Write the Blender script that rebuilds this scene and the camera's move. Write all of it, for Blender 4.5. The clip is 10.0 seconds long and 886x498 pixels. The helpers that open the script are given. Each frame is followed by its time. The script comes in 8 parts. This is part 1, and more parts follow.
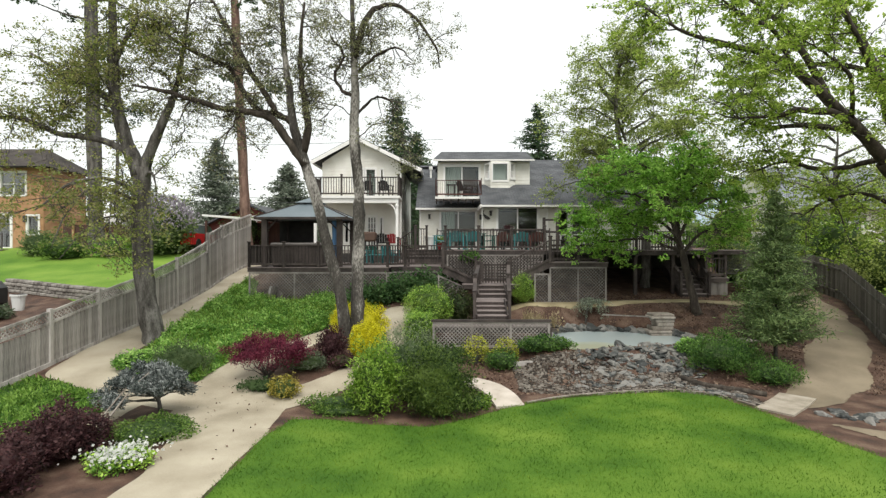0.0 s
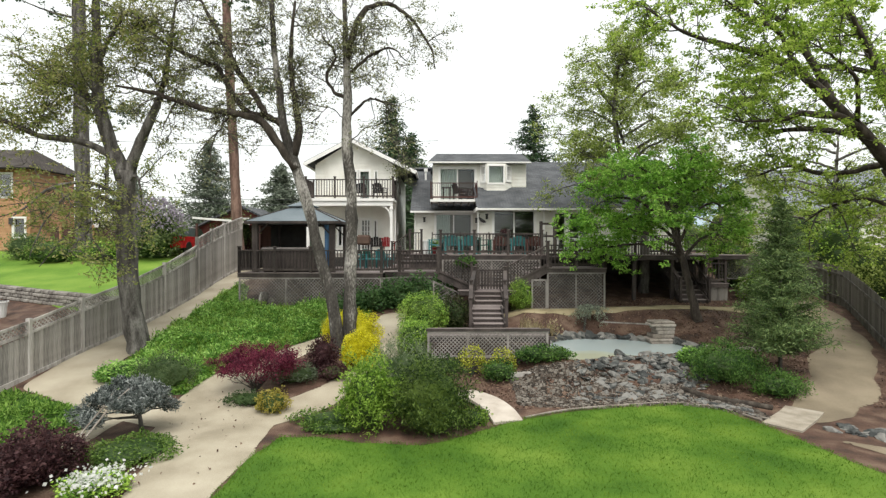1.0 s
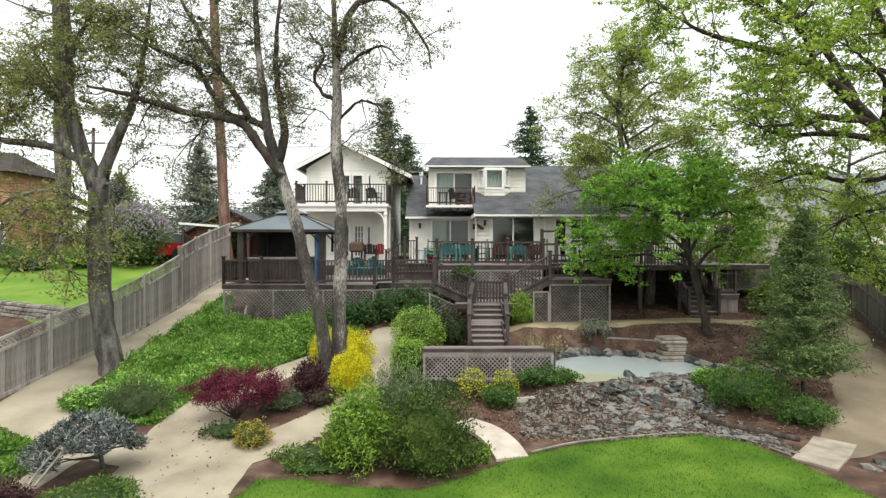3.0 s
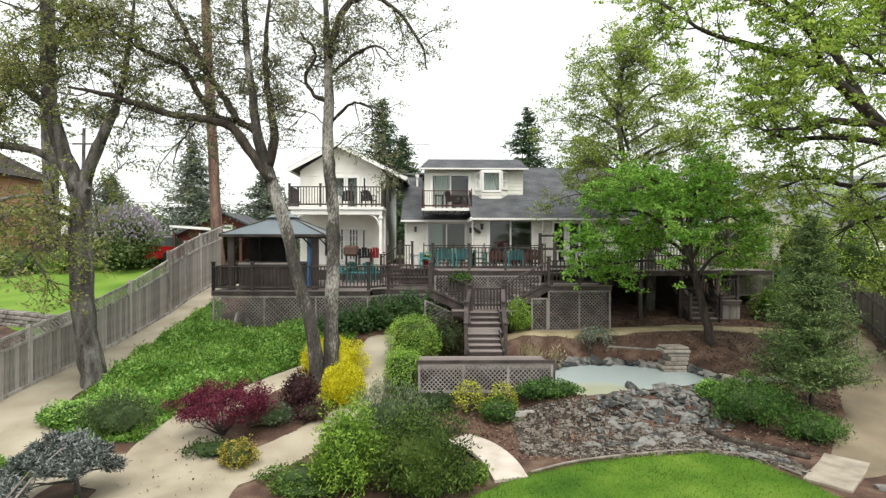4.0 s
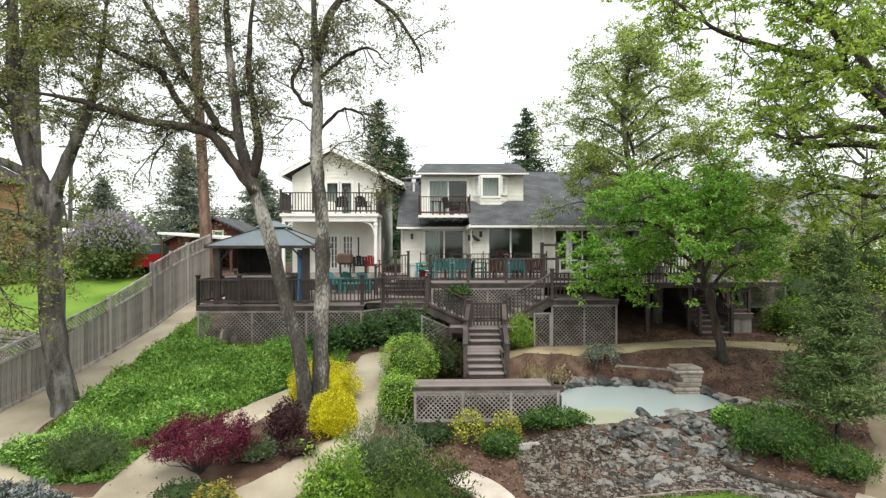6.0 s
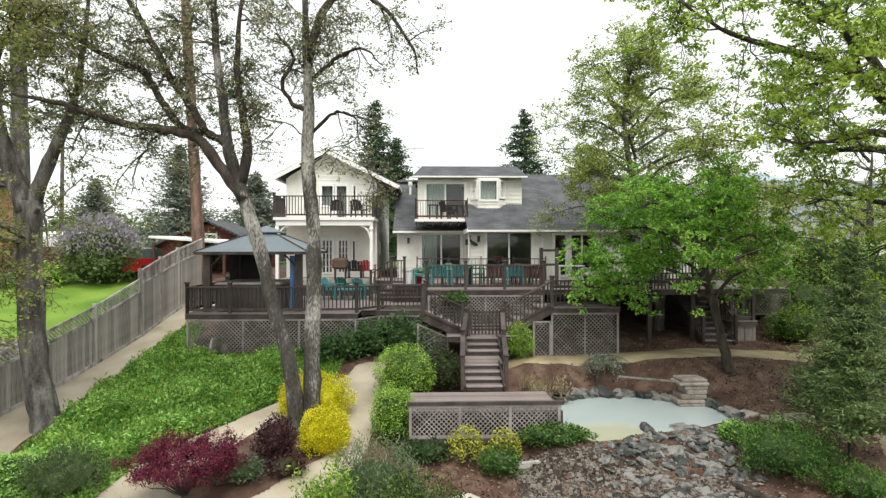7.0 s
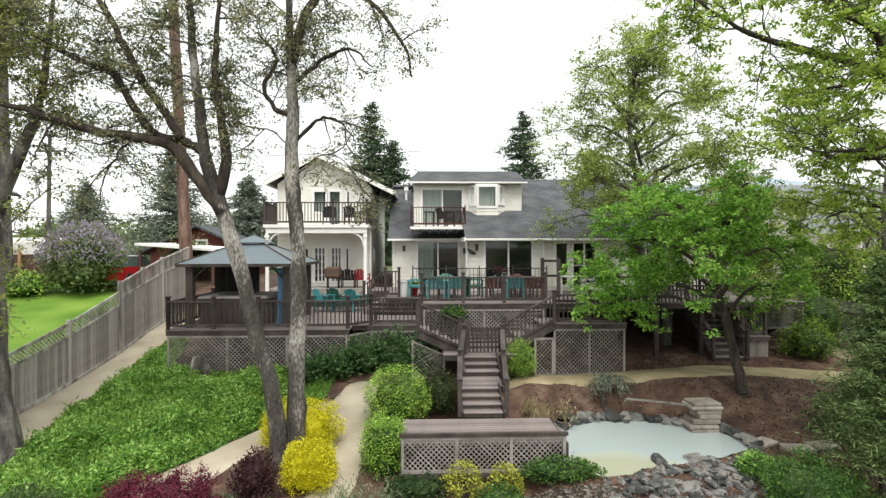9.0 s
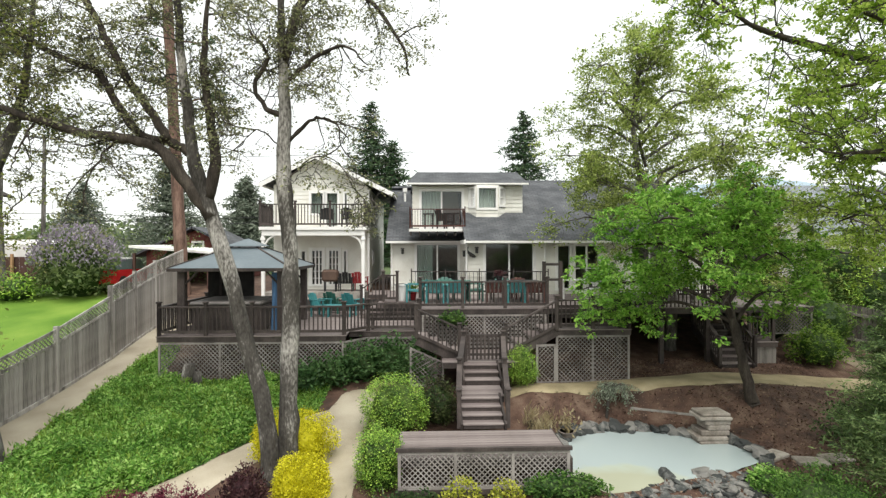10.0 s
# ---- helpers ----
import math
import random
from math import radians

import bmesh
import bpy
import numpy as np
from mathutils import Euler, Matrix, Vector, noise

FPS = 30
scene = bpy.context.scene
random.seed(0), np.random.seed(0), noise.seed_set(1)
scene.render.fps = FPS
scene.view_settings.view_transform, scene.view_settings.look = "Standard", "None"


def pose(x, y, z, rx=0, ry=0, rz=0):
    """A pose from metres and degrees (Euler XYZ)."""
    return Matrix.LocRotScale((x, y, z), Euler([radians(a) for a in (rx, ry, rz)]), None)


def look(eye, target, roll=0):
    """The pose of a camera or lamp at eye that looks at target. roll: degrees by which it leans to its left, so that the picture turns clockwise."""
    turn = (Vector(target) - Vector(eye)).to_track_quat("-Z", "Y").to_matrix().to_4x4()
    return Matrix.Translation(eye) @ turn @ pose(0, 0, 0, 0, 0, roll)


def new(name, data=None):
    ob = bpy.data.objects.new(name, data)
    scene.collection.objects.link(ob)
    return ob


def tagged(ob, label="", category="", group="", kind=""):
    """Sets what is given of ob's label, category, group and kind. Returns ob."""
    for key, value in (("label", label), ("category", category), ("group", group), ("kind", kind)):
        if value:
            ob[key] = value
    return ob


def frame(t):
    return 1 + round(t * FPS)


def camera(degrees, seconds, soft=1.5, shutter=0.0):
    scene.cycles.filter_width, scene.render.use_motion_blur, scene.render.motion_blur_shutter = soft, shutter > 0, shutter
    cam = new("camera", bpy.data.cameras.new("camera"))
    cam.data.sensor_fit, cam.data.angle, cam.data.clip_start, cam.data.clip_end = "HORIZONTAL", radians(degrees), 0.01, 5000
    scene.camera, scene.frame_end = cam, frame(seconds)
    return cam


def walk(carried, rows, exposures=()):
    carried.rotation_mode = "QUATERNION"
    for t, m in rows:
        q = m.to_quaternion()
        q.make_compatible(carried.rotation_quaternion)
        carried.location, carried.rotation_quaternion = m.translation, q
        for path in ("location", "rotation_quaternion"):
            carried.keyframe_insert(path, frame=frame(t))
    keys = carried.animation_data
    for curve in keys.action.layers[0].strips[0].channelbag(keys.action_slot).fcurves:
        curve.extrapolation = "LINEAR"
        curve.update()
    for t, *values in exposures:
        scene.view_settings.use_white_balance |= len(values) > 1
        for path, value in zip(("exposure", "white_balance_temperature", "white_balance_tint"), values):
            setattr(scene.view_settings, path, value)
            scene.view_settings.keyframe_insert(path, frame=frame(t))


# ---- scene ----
cam = camera(78.2, 10.0, soft=1.35)
METRES, EYE, TILT, LEAN, TURN = 5.4, 3.6, -0.3, 0.0, 0.0
ROWS = [
    (0.0, 0.0, 0.0, 0.0, -0.0, 0.0, 0.0),
    (0.5, 0.0008, 0.0427, 0.0188, -0.37, -0.0, -0.01),
    (1.0, -0.0009, 0.09, 0.0354, -0.52, 0.01, -0.02),
    (1.5, -0.0035, 0.1399, 0.0496, -0.62, 0.04, -0.04),
    (2.0, -0.001, 0.1923, 0.0656, -0.71, 0.09, -0.04),
    (2.5, -0.0061, 0.2455, 0.0816, -0.78, 0.09, 0.0),
    (4.0, -0.0001, 0.3899, 0.1335, -1.35, 0.11, -0.02),
    (4.5, -0.0005, 0.4349, 0.1517, -1.36, 0.06, -0.01),
    (5.0, -0.0028, 0.478, 0.1707, -1.46, 0.07, -0.02),
    (5.5, 0.0006, 0.5235, 0.1929, -1.52, 0.02, 0.05),
    (7.0, 0.0117, 0.6675, 0.2505, -1.87, 0.06, 0.09),
    (7.5, 0.017, 0.709, 0.2678, -2.01, 0.11, 0.04),
    (8.0, 0.0242, 0.754, 0.2872, -2.07, 0.12, 0.04),
    (8.5, 0.0283, 0.8025, 0.3017, -2.03, 0.17, 0.08),
    (9.0, 0.0286, 0.8472, 0.3151, -2.07, 0.16, 0.09),
    (9.5, 0.0345, 0.8919, 0.3254, -2.07, 0.17, 0.09),
    (10.0, 0.038, 0.9362, 0.3377, -2.06, 0.15, 0.12),
]
walk(cam, [(t, pose(0, 0, EYE, TILT, LEAN, TURN) @ pose(METRES * x, METRES * y, METRES * z, 90 + pitch, roll, yaw)) for t, x, y, z, yaw, pitch, roll in ROWS], [(0.0, 0.40), (1.0, 0.48), (2.5, 0.56), (10.0, 0.62)])


# ---- sky and light ----
world = bpy.data.worlds.new("overcast_sky")
scene.world = world
world.use_nodes = True
wn, wl = world.node_tree.nodes, world.node_tree.links
sky = wn.new("ShaderNodeTexSky")
sky.sky_type = "NISHITA"
sky.sun_disc = False
sky.sun_elevation = radians(61)
sky.sun_rotation = radians(170)
sky.air_density, sky.dust_density, sky.ozone_density = 1.0, 3.0, 1.0
sky_mix = wn.new("ShaderNodeMixRGB")
sky_mix.inputs[0].default_value = 0.82
sky_scale = wn.new("ShaderNodeVectorMath")
sky_scale.operation = "SCALE"
sky_scale.inputs[3].default_value = 0.12
wl.new(sky.outputs[0], sky_scale.inputs[0])
wl.new(sky_scale.outputs[0], sky_mix.inputs[1])
sky_mix.inputs[2].default_value = (0.98, 1.0, 0.95, 1)
wl.new(sky_mix.outputs[0], wn["Background"].inputs[0])
wn["Background"].inputs[1].default_value = 1.0
sun_data = bpy.data.lights.new("sun", "SUN")
sun_data.energy, sun_data.angle, sun_data.color = 2.25, radians(40), (1.0, 0.97, 0.92)
sun = new("sun", sun_data)
sun.matrix_world = look((4, -10, 44), (0, 14, 0))

# ---- materials ----
def mat(name, cols, rough=0.8, scale=6.0, detail=5.0, bump=0.3, fine=60.0, metal=0.0, stretch=(1, 1, 1), island=0.0, obj=0.0, spec=0.4, dist=0.01):
    """A surface of two or three colours mixed by coarse and fine noise, with fine relief."""
    m = bpy.data.materials.new(name)
    m.use_nodes = True
    n, l = m.node_tree.nodes, m.node_tree.links
    b = n["Principled BSDF"]
    b.inputs["Roughness"].default_value = rough
    b.inputs["Metallic"].default_value = metal
    b.inputs["Specular IOR Level"].default_value = spec
    tc = n.new("ShaderNodeTexCoord")
    mp = n.new("ShaderNodeMapping")
    mp.inputs["Scale"].default_value = stretch
    l.new(tc.outputs["Object"], mp.inputs[0])
    n1 = n.new("ShaderNodeTexNoise")
    n1.inputs["Scale"].default_value, n1.inputs["Detail"].default_value = scale, detail
    n2 = n.new("ShaderNodeTexNoise")
    n2.inputs["Scale"].default_value, n2.inputs["Detail"].default_value = fine, 3.0
    l.new(mp.outputs[0], n1.inputs[0])
    l.new(mp.outputs[0], n2.inputs[0])
    add = n.new("ShaderNodeMath")
    add.operation = "MULTIPLY_ADD"
    add.inputs[1].default_value = 0.45
    l.new(n2.outputs[0], add.inputs[0])
    sub = n.new("ShaderNodeMath")
    sub.operation = "MULTIPLY_ADD"
    sub.inputs[1].default_value, sub.inputs[2].default_value = 1.0, -0.225
    l.new(n1.outputs[0], sub.inputs[0])
    l.new(sub.outputs[0], add.inputs[2])
    fac = add.outputs[0]
    if island or obj:
        g = n.new("ShaderNodeNewGeometry")
        oi = n.new("ShaderNodeObjectInfo")
        for out, k in ((g.outputs["Random Per Island"], island), (oi.outputs["Random"], obj)):
            if k:
                a = n.new("ShaderNodeMath")
                a.operation = "MULTIPLY_ADD"
                a.inputs[1].default_value = k
                l.new(out, a.inputs[0])
                c = n.new("ShaderNodeMath")
                c.operation = "ADD"
                c.inputs[1].default_value = -k / 2
                l.new(fac, c.inputs[0])
                l.new(c.outputs[0], a.inputs[2])
                fac = a.outputs[0]
    ramp = n.new("ShaderNodeValToRGB")
    e = ramp.color_ramp.elements
    pos = np.linspace(0.3, 0.7, len(cols))
    e[0].position, e[0].color = pos[0], (*cols[0], 1)
    e[1].position, e[1].color = pos[-1], (*cols[-1], 1)
    for p, c in list(zip(pos, cols))[1:-1]:
        e.new(p).color = (*c, 1)
    l.new(fac, ramp.inputs[0])
    l.new(ramp.outputs[0], b.inputs["Base Color"])
    if bump:
        bp = n.new("ShaderNodeBump")
        bp.inputs["Strength"].default_value, bp.inputs["Distance"].default_value = bump, dist
        l.new(add.outputs[0], bp.inputs["Height"])
        l.new(bp.outputs[0], b.inputs["Normal"])
    return m


def leaf_mat(name, cols, rough=0.55, island=0.9, through_light=0.5, scale=0.9):
    """Leaves: colour by leaf and by patch, some light passes through."""
    m = mat(name, cols, rough=rough, scale=scale, detail=2, bump=0, fine=8, island=island, spec=0.25)
    n, l = m.node_tree.nodes, m.node_tree.links
    b = n["Principled BSDF"]
    tr = n.new("ShaderNodeBsdfTranslucent")
    mix = n.new("ShaderNodeMixShader")
    mix.inputs[0].default_value = through_light
    l.new(b.inputs["Base Color"].links[0].from_socket, tr.inputs[0])
    l.new(b.outputs[0], mix.inputs[1])
    l.new(tr.outputs[0], mix.inputs[2])
    l.new(mix.outputs[0], n["Material Output"].inputs[0])
    return m


def glass_mat(name, tint=(0.9, 0.95, 0.95)):
    m = bpy.data.materials.new(name)
    m.use_nodes = True
    n, l = m.node_tree.nodes, m.node_tree.links
    n.remove(n["Principled BSDF"])
    t = n.new("ShaderNodeBsdfTransparent")
    t.inputs[0].default_value = (*tint, 1)
    g = n.new("ShaderNodeBsdfGlossy")
    g.inputs["Roughness"].default_value = 0.03
    f = n.new("ShaderNodeFresnel")
    f.inputs[0].default_value = 1.5
    mix = n.new("ShaderNodeMixShader")
    l.new(f.outputs[0], mix.inputs[0])
    l.new(t.outputs[0], mix.inputs[1])
    l.new(g.outputs[0], mix.inputs[2])
    l.new(mix.outputs[0], n["Material Output"].inputs[0])
    return m


def shingle_mat(name, cols, row=0.14, width=0.3):
    m = mat(name, cols, rough=0.9, scale=1.2, fine=40, bump=0)
    n, l = m.node_tree.nodes, m.node_tree.links
    b = n["Principled BSDF"]
    br = n.new("ShaderNodeTexBrick")
    br.inputs["Scale"].default_value = 1.0
    br.inputs["Brick Width"].default_value, br.inputs["Row Height"].default_value = width, row
    br.inputs["Mortar Size"].default_value = 0.012
    br.inputs["Color1"].default_value, br.inputs["Color2"].default_value, br.inputs["Mortar"].default_value = (1.12,) * 3 + (1,), (0.78,) * 3 + (1,), (0.45,) * 3 + (1,)
    tc = n["Texture Coordinate"]
    l.new(tc.outputs["UV"], br.inputs[0])
    mul = n.new("ShaderNodeMixRGB")
    mul.blend_type = "MULTIPLY"
    mul.inputs[0].default_value = 1.0
    src = b.inputs["Base Color"].links[0].from_socket
    l.new(src, mul.inputs[1])
    l.new(br.outputs[0], mul.inputs[2])
    l.new(mul.outputs[0], b.inputs["Base Color"])
    bp = n.new("ShaderNodeBump")
    bp.inputs["Strength"].default_value, bp.inputs["Distance"].default_value = 0.6, 0.02
    l.new(br.outputs[0], bp.inputs["Height"])
    l.new(bp.outputs[0], b.inputs["Normal"])
    return m


M = {
    "soil": mat("mulch_soil", [(0.035, 0.02, 0.014), (0.085, 0.045, 0.03), (0.15, 0.10, 0.07)], scale=2.2, fine=45, bump=0.9, dist=0.03),
    "lawn": mat("lawn_turf", [(0.036, 0.092, 0.011), (0.074, 0.15, 0.017), (0.14, 0.22, 0.032)], scale=0.55, fine=70, bump=0.6, dist=0.02, spec=0.1),
    "yard": mat("neighbour_turf", [(0.06, 0.135, 0.018), (0.115, 0.21, 0.03), (0.19, 0.285, 0.05)], scale=0.35, fine=50, bump=0.4, dist=0.02, spec=0.1),
    "undergrowth": mat("green_undergrowth", [(0.022, 0.05, 0.012), (0.05, 0.105, 0.024), (0.09, 0.16, 0.04)], scale=4, fine=40, bump=0.6, dist=0.03),
    "far": mat("far_ground", [(0.05, 0.09, 0.03), (0.10, 0.13, 0.05)], scale=0.05, fine=1.0, bump=0),
    "sand": mat("decomposed_granite", [(0.245, 0.21, 0.15), (0.345, 0.302, 0.225), (0.43, 0.383, 0.295)], scale=0.8, fine=90, bump=0.5),
    # browner sand, also darkened for the shade over the right path
    "shadedsand": mat("brownish_sand", [(0.11, 0.088, 0.06), (0.18, 0.145, 0.098), (0.25, 0.205, 0.142)], scale=0.7, fine=60, bump=0.5),
    "terrace": mat("straw_gravel", [(0.20, 0.165, 0.095), (0.29, 0.24, 0.14), (0.37, 0.31, 0.195)], scale=1.3, fine=60, bump=0.5),
    "dullslab": mat("dull_stained_concrete", [(0.22, 0.19, 0.145), (0.31, 0.27, 0.215), (0.38, 0.34, 0.28)], scale=3.0, fine=60, bump=0.3),
    "concrete": mat("pale_concrete", [(0.36, 0.31, 0.26), (0.46, 0.405, 0.345), (0.53, 0.475, 0.415)], scale=2.5, fine=70, bump=0.25),
    "deckwood": mat("brown_deck_paint", [(0.028, 0.022, 0.02), (0.05, 0.039, 0.035), (0.085, 0.068, 0.061)], rough=0.7, scale=2.5, fine=30, stretch=(1, 1, 0.4), bump=0.3, obj=0.2),
    "deckboard": mat("weathered_deck_board", [(0.12, 0.095, 0.09), (0.17, 0.14, 0.132), (0.23, 0.195, 0.183)], rough=0.75, scale=2.0, fine=25, stretch=(0.3, 2, 1), bump=0.3, obj=0.35, island=0.3),
    "lattice": mat("grey_brown_lattice", [(0.14, 0.125, 0.115), (0.215, 0.195, 0.18), (0.30, 0.275, 0.255)], rough=0.8, scale=2.0, fine=30, bump=0.2, island=0.3),
    "fence": mat("weathered_cedar", [(0.13, 0.12, 0.11), (0.335, 0.31, 0.285), (0.51, 0.48, 0.45)], rough=0.85, scale=1.3, fine=22, stretch=(3, 3, 0.25), bump=0.4, obj=0.16, island=0.2),
    # old weathered boards, darkened further for foliage shade on the right fence
    "oldshadefence": mat("old_board_shade_darkened", [(0.07, 0.063, 0.056), (0.15, 0.137, 0.122), (0.24, 0.22, 0.20)], rough=0.9, scale=1.6, fine=22, stretch=(3, 3, 0.25), bump=0.4, obj=0.3),
    "white": mat("white_house_paint", [(0.66, 0.64, 0.57), (0.74, 0.725, 0.66), (0.79, 0.78, 0.72)], rough=0.55, scale=1.5, fine=25, bump=0.1),
    "trim": mat("white_trim_paint", [(0.76, 0.75, 0.72), (0.84, 0.83, 0.80)], rough=0.45, scale=2, fine=20, bump=0.08),
    "shingle": shingle_mat("grey_shingle", [(0.055, 0.058, 0.064), (0.085, 0.09, 0.097), (0.12, 0.125, 0.133)]),
    "metalroof": mat("blue_grey_metal_roof", [(0.13, 0.165, 0.185), (0.18, 0.215, 0.235)], rough=0.45, metal=0.3, scale=1.0, fine=12, bump=0.05),
    # near-black backing: the shade indoors and under the deck, put into the colour
    "dark": mat("shade_dark_interior", [(0.03, 0.028, 0.026), (0.05, 0.046, 0.042)], rough=0.9, bump=0),
    "room": mat("room_wall", [(0.20, 0.18, 0.15), (0.26, 0.23, 0.2)], rough=0.9, bump=0),
    "glass": glass_mat("window_glass"),
    "curtain": mat("pale_curtain", [(0.45, 0.47, 0.42), (0.62, 0.64, 0.58)], rough=0.9, scale=3, stretch=(12, 1, 0.1), bump=0.2),
    "oakbark": mat("oak_bark", [(0.034, 0.03, 0.026), (0.10, 0.092, 0.082), (0.21, 0.198, 0.18)], rough=0.95, scale=3.0, fine=25, stretch=(2, 2, 0.5), bump=1.0, dist=0.04),
    "palebark": mat("pale_lichen_bark", [(0.024, 0.021, 0.017), (0.078, 0.071, 0.062), (0.43, 0.41, 0.375)], rough=0.95, scale=1.1, fine=18, stretch=(1.6, 1.6, 0.6), bump=1.0, dist=0.04),
    "maplebark": mat("dark_maple_bark", [(0.02, 0.016, 0.012), (0.045, 0.036, 0.028), (0.09, 0.075, 0.06)], rough=0.95, scale=3.0, fine=25, stretch=(2, 2, 0.5), bump=0.8, dist=0.03),
    "pinebark": mat("ponderosa_bark", [(0.055, 0.033, 0.026), (0.15, 0.09, 0.068), (0.25, 0.16, 0.125)], rough=0.95, scale=2.5, fine=14, stretch=(2, 2, 0.4), bump=1.0, dist=0.05),
    "twig": mat("dark_twig", [(0.05, 0.045, 0.038), (0.10, 0.09, 0.078)], rough=0.95, scale=4, bump=0.2),
    "rock": mat("grey_creek_rock", [(0.033, 0.036, 0.035), (0.085, 0.088, 0.083), (0.19, 0.183, 0.168)], rough=0.75, scale=3.5, fine=24, bump=0.8, obj=0.7),
    "water": None,
    "stonewall": mat("stacked_stone", [(0.10, 0.09, 0.08), (0.20, 0.18, 0.16), (0.3, 0.28, 0.25)], rough=0.9, scale=3, fine=18, bump=0.7, obj=0.4),
    "slab": mat("pale_slab_stone", [(0.17, 0.145, 0.12), (0.27, 0.24, 0.205), (0.38, 0.345, 0.30)], rough=0.85, scale=4, fine=30, bump=0.5, obj=0.3),
}
w = bpy.data.materials.new("milky_pond_water")
w.use_nodes = True
wb = w.node_tree.nodes["Principled BSDF"]
wb.inputs["Roughness"].default_value = 0.12
wb.inputs["Specular IOR Level"].default_value = 0.5
wn_, wl_ = w.node_tree.nodes, w.node_tree.links
_tc = wn_.new("ShaderNodeTexCoord")
_n = wn_.new("ShaderNodeTexNoise")
_n.inputs["Scale"].default_value, _n.inputs["Detail"].default_value = 1.6, 5
wl_.new(_tc.outputs["Object"], _n.inputs[0])
# sandy shallow beside the lower deck
_map = wn_.new("ShaderNodeMapping")
_map.vector_type = "TEXTURE"
_map.inputs["Location"].default_value, _map.inputs["Scale"].default_value = (4.15, 15.9, 0.645), (1.35, 0.85, 1)
wl_.new(_tc.outputs["Object"], _map.inputs[0])
_len = wn_.new("ShaderNodeVectorMath")
_len.operation = "LENGTH"
wl_.new(_map.outputs[0], _len.inputs[0])
_add = wn_.new("ShaderNodeMath")
_add.operation = "MULTIPLY_ADD"
wl_.new(_n.outputs[0], _add.inputs[0])
_add.inputs[1].default_value = 0.9
wl_.new(_len.outputs["Value"], _add.inputs[2])
_r = wn_.new("ShaderNodeValToRGB")
_r.color_ramp.elements[0].position, _r.color_ramp.elements[0].color = 0.62, (0.375, 0.385, 0.285, 1)
_r.color_ramp.elements[1].position, _r.color_ramp.elements[1].color = 0.98, (0.37, 0.43, 0.43, 1)
_e = _r.color_ramp.elements.new(0.86)
_e.color = (0.40, 0.44, 0.37, 1)
_half = wn_.new("ShaderNodeMath")
_half.operation = "MULTIPLY"
_half.inputs[1].default_value = 0.6
wl_.new(_add.outputs[0], _half.inputs[0])
wl_.new(_half.outputs[0], _r.inputs[0])
wl_.new(_r.outputs[0], wb.inputs["Base Color"])
M["water"] = w
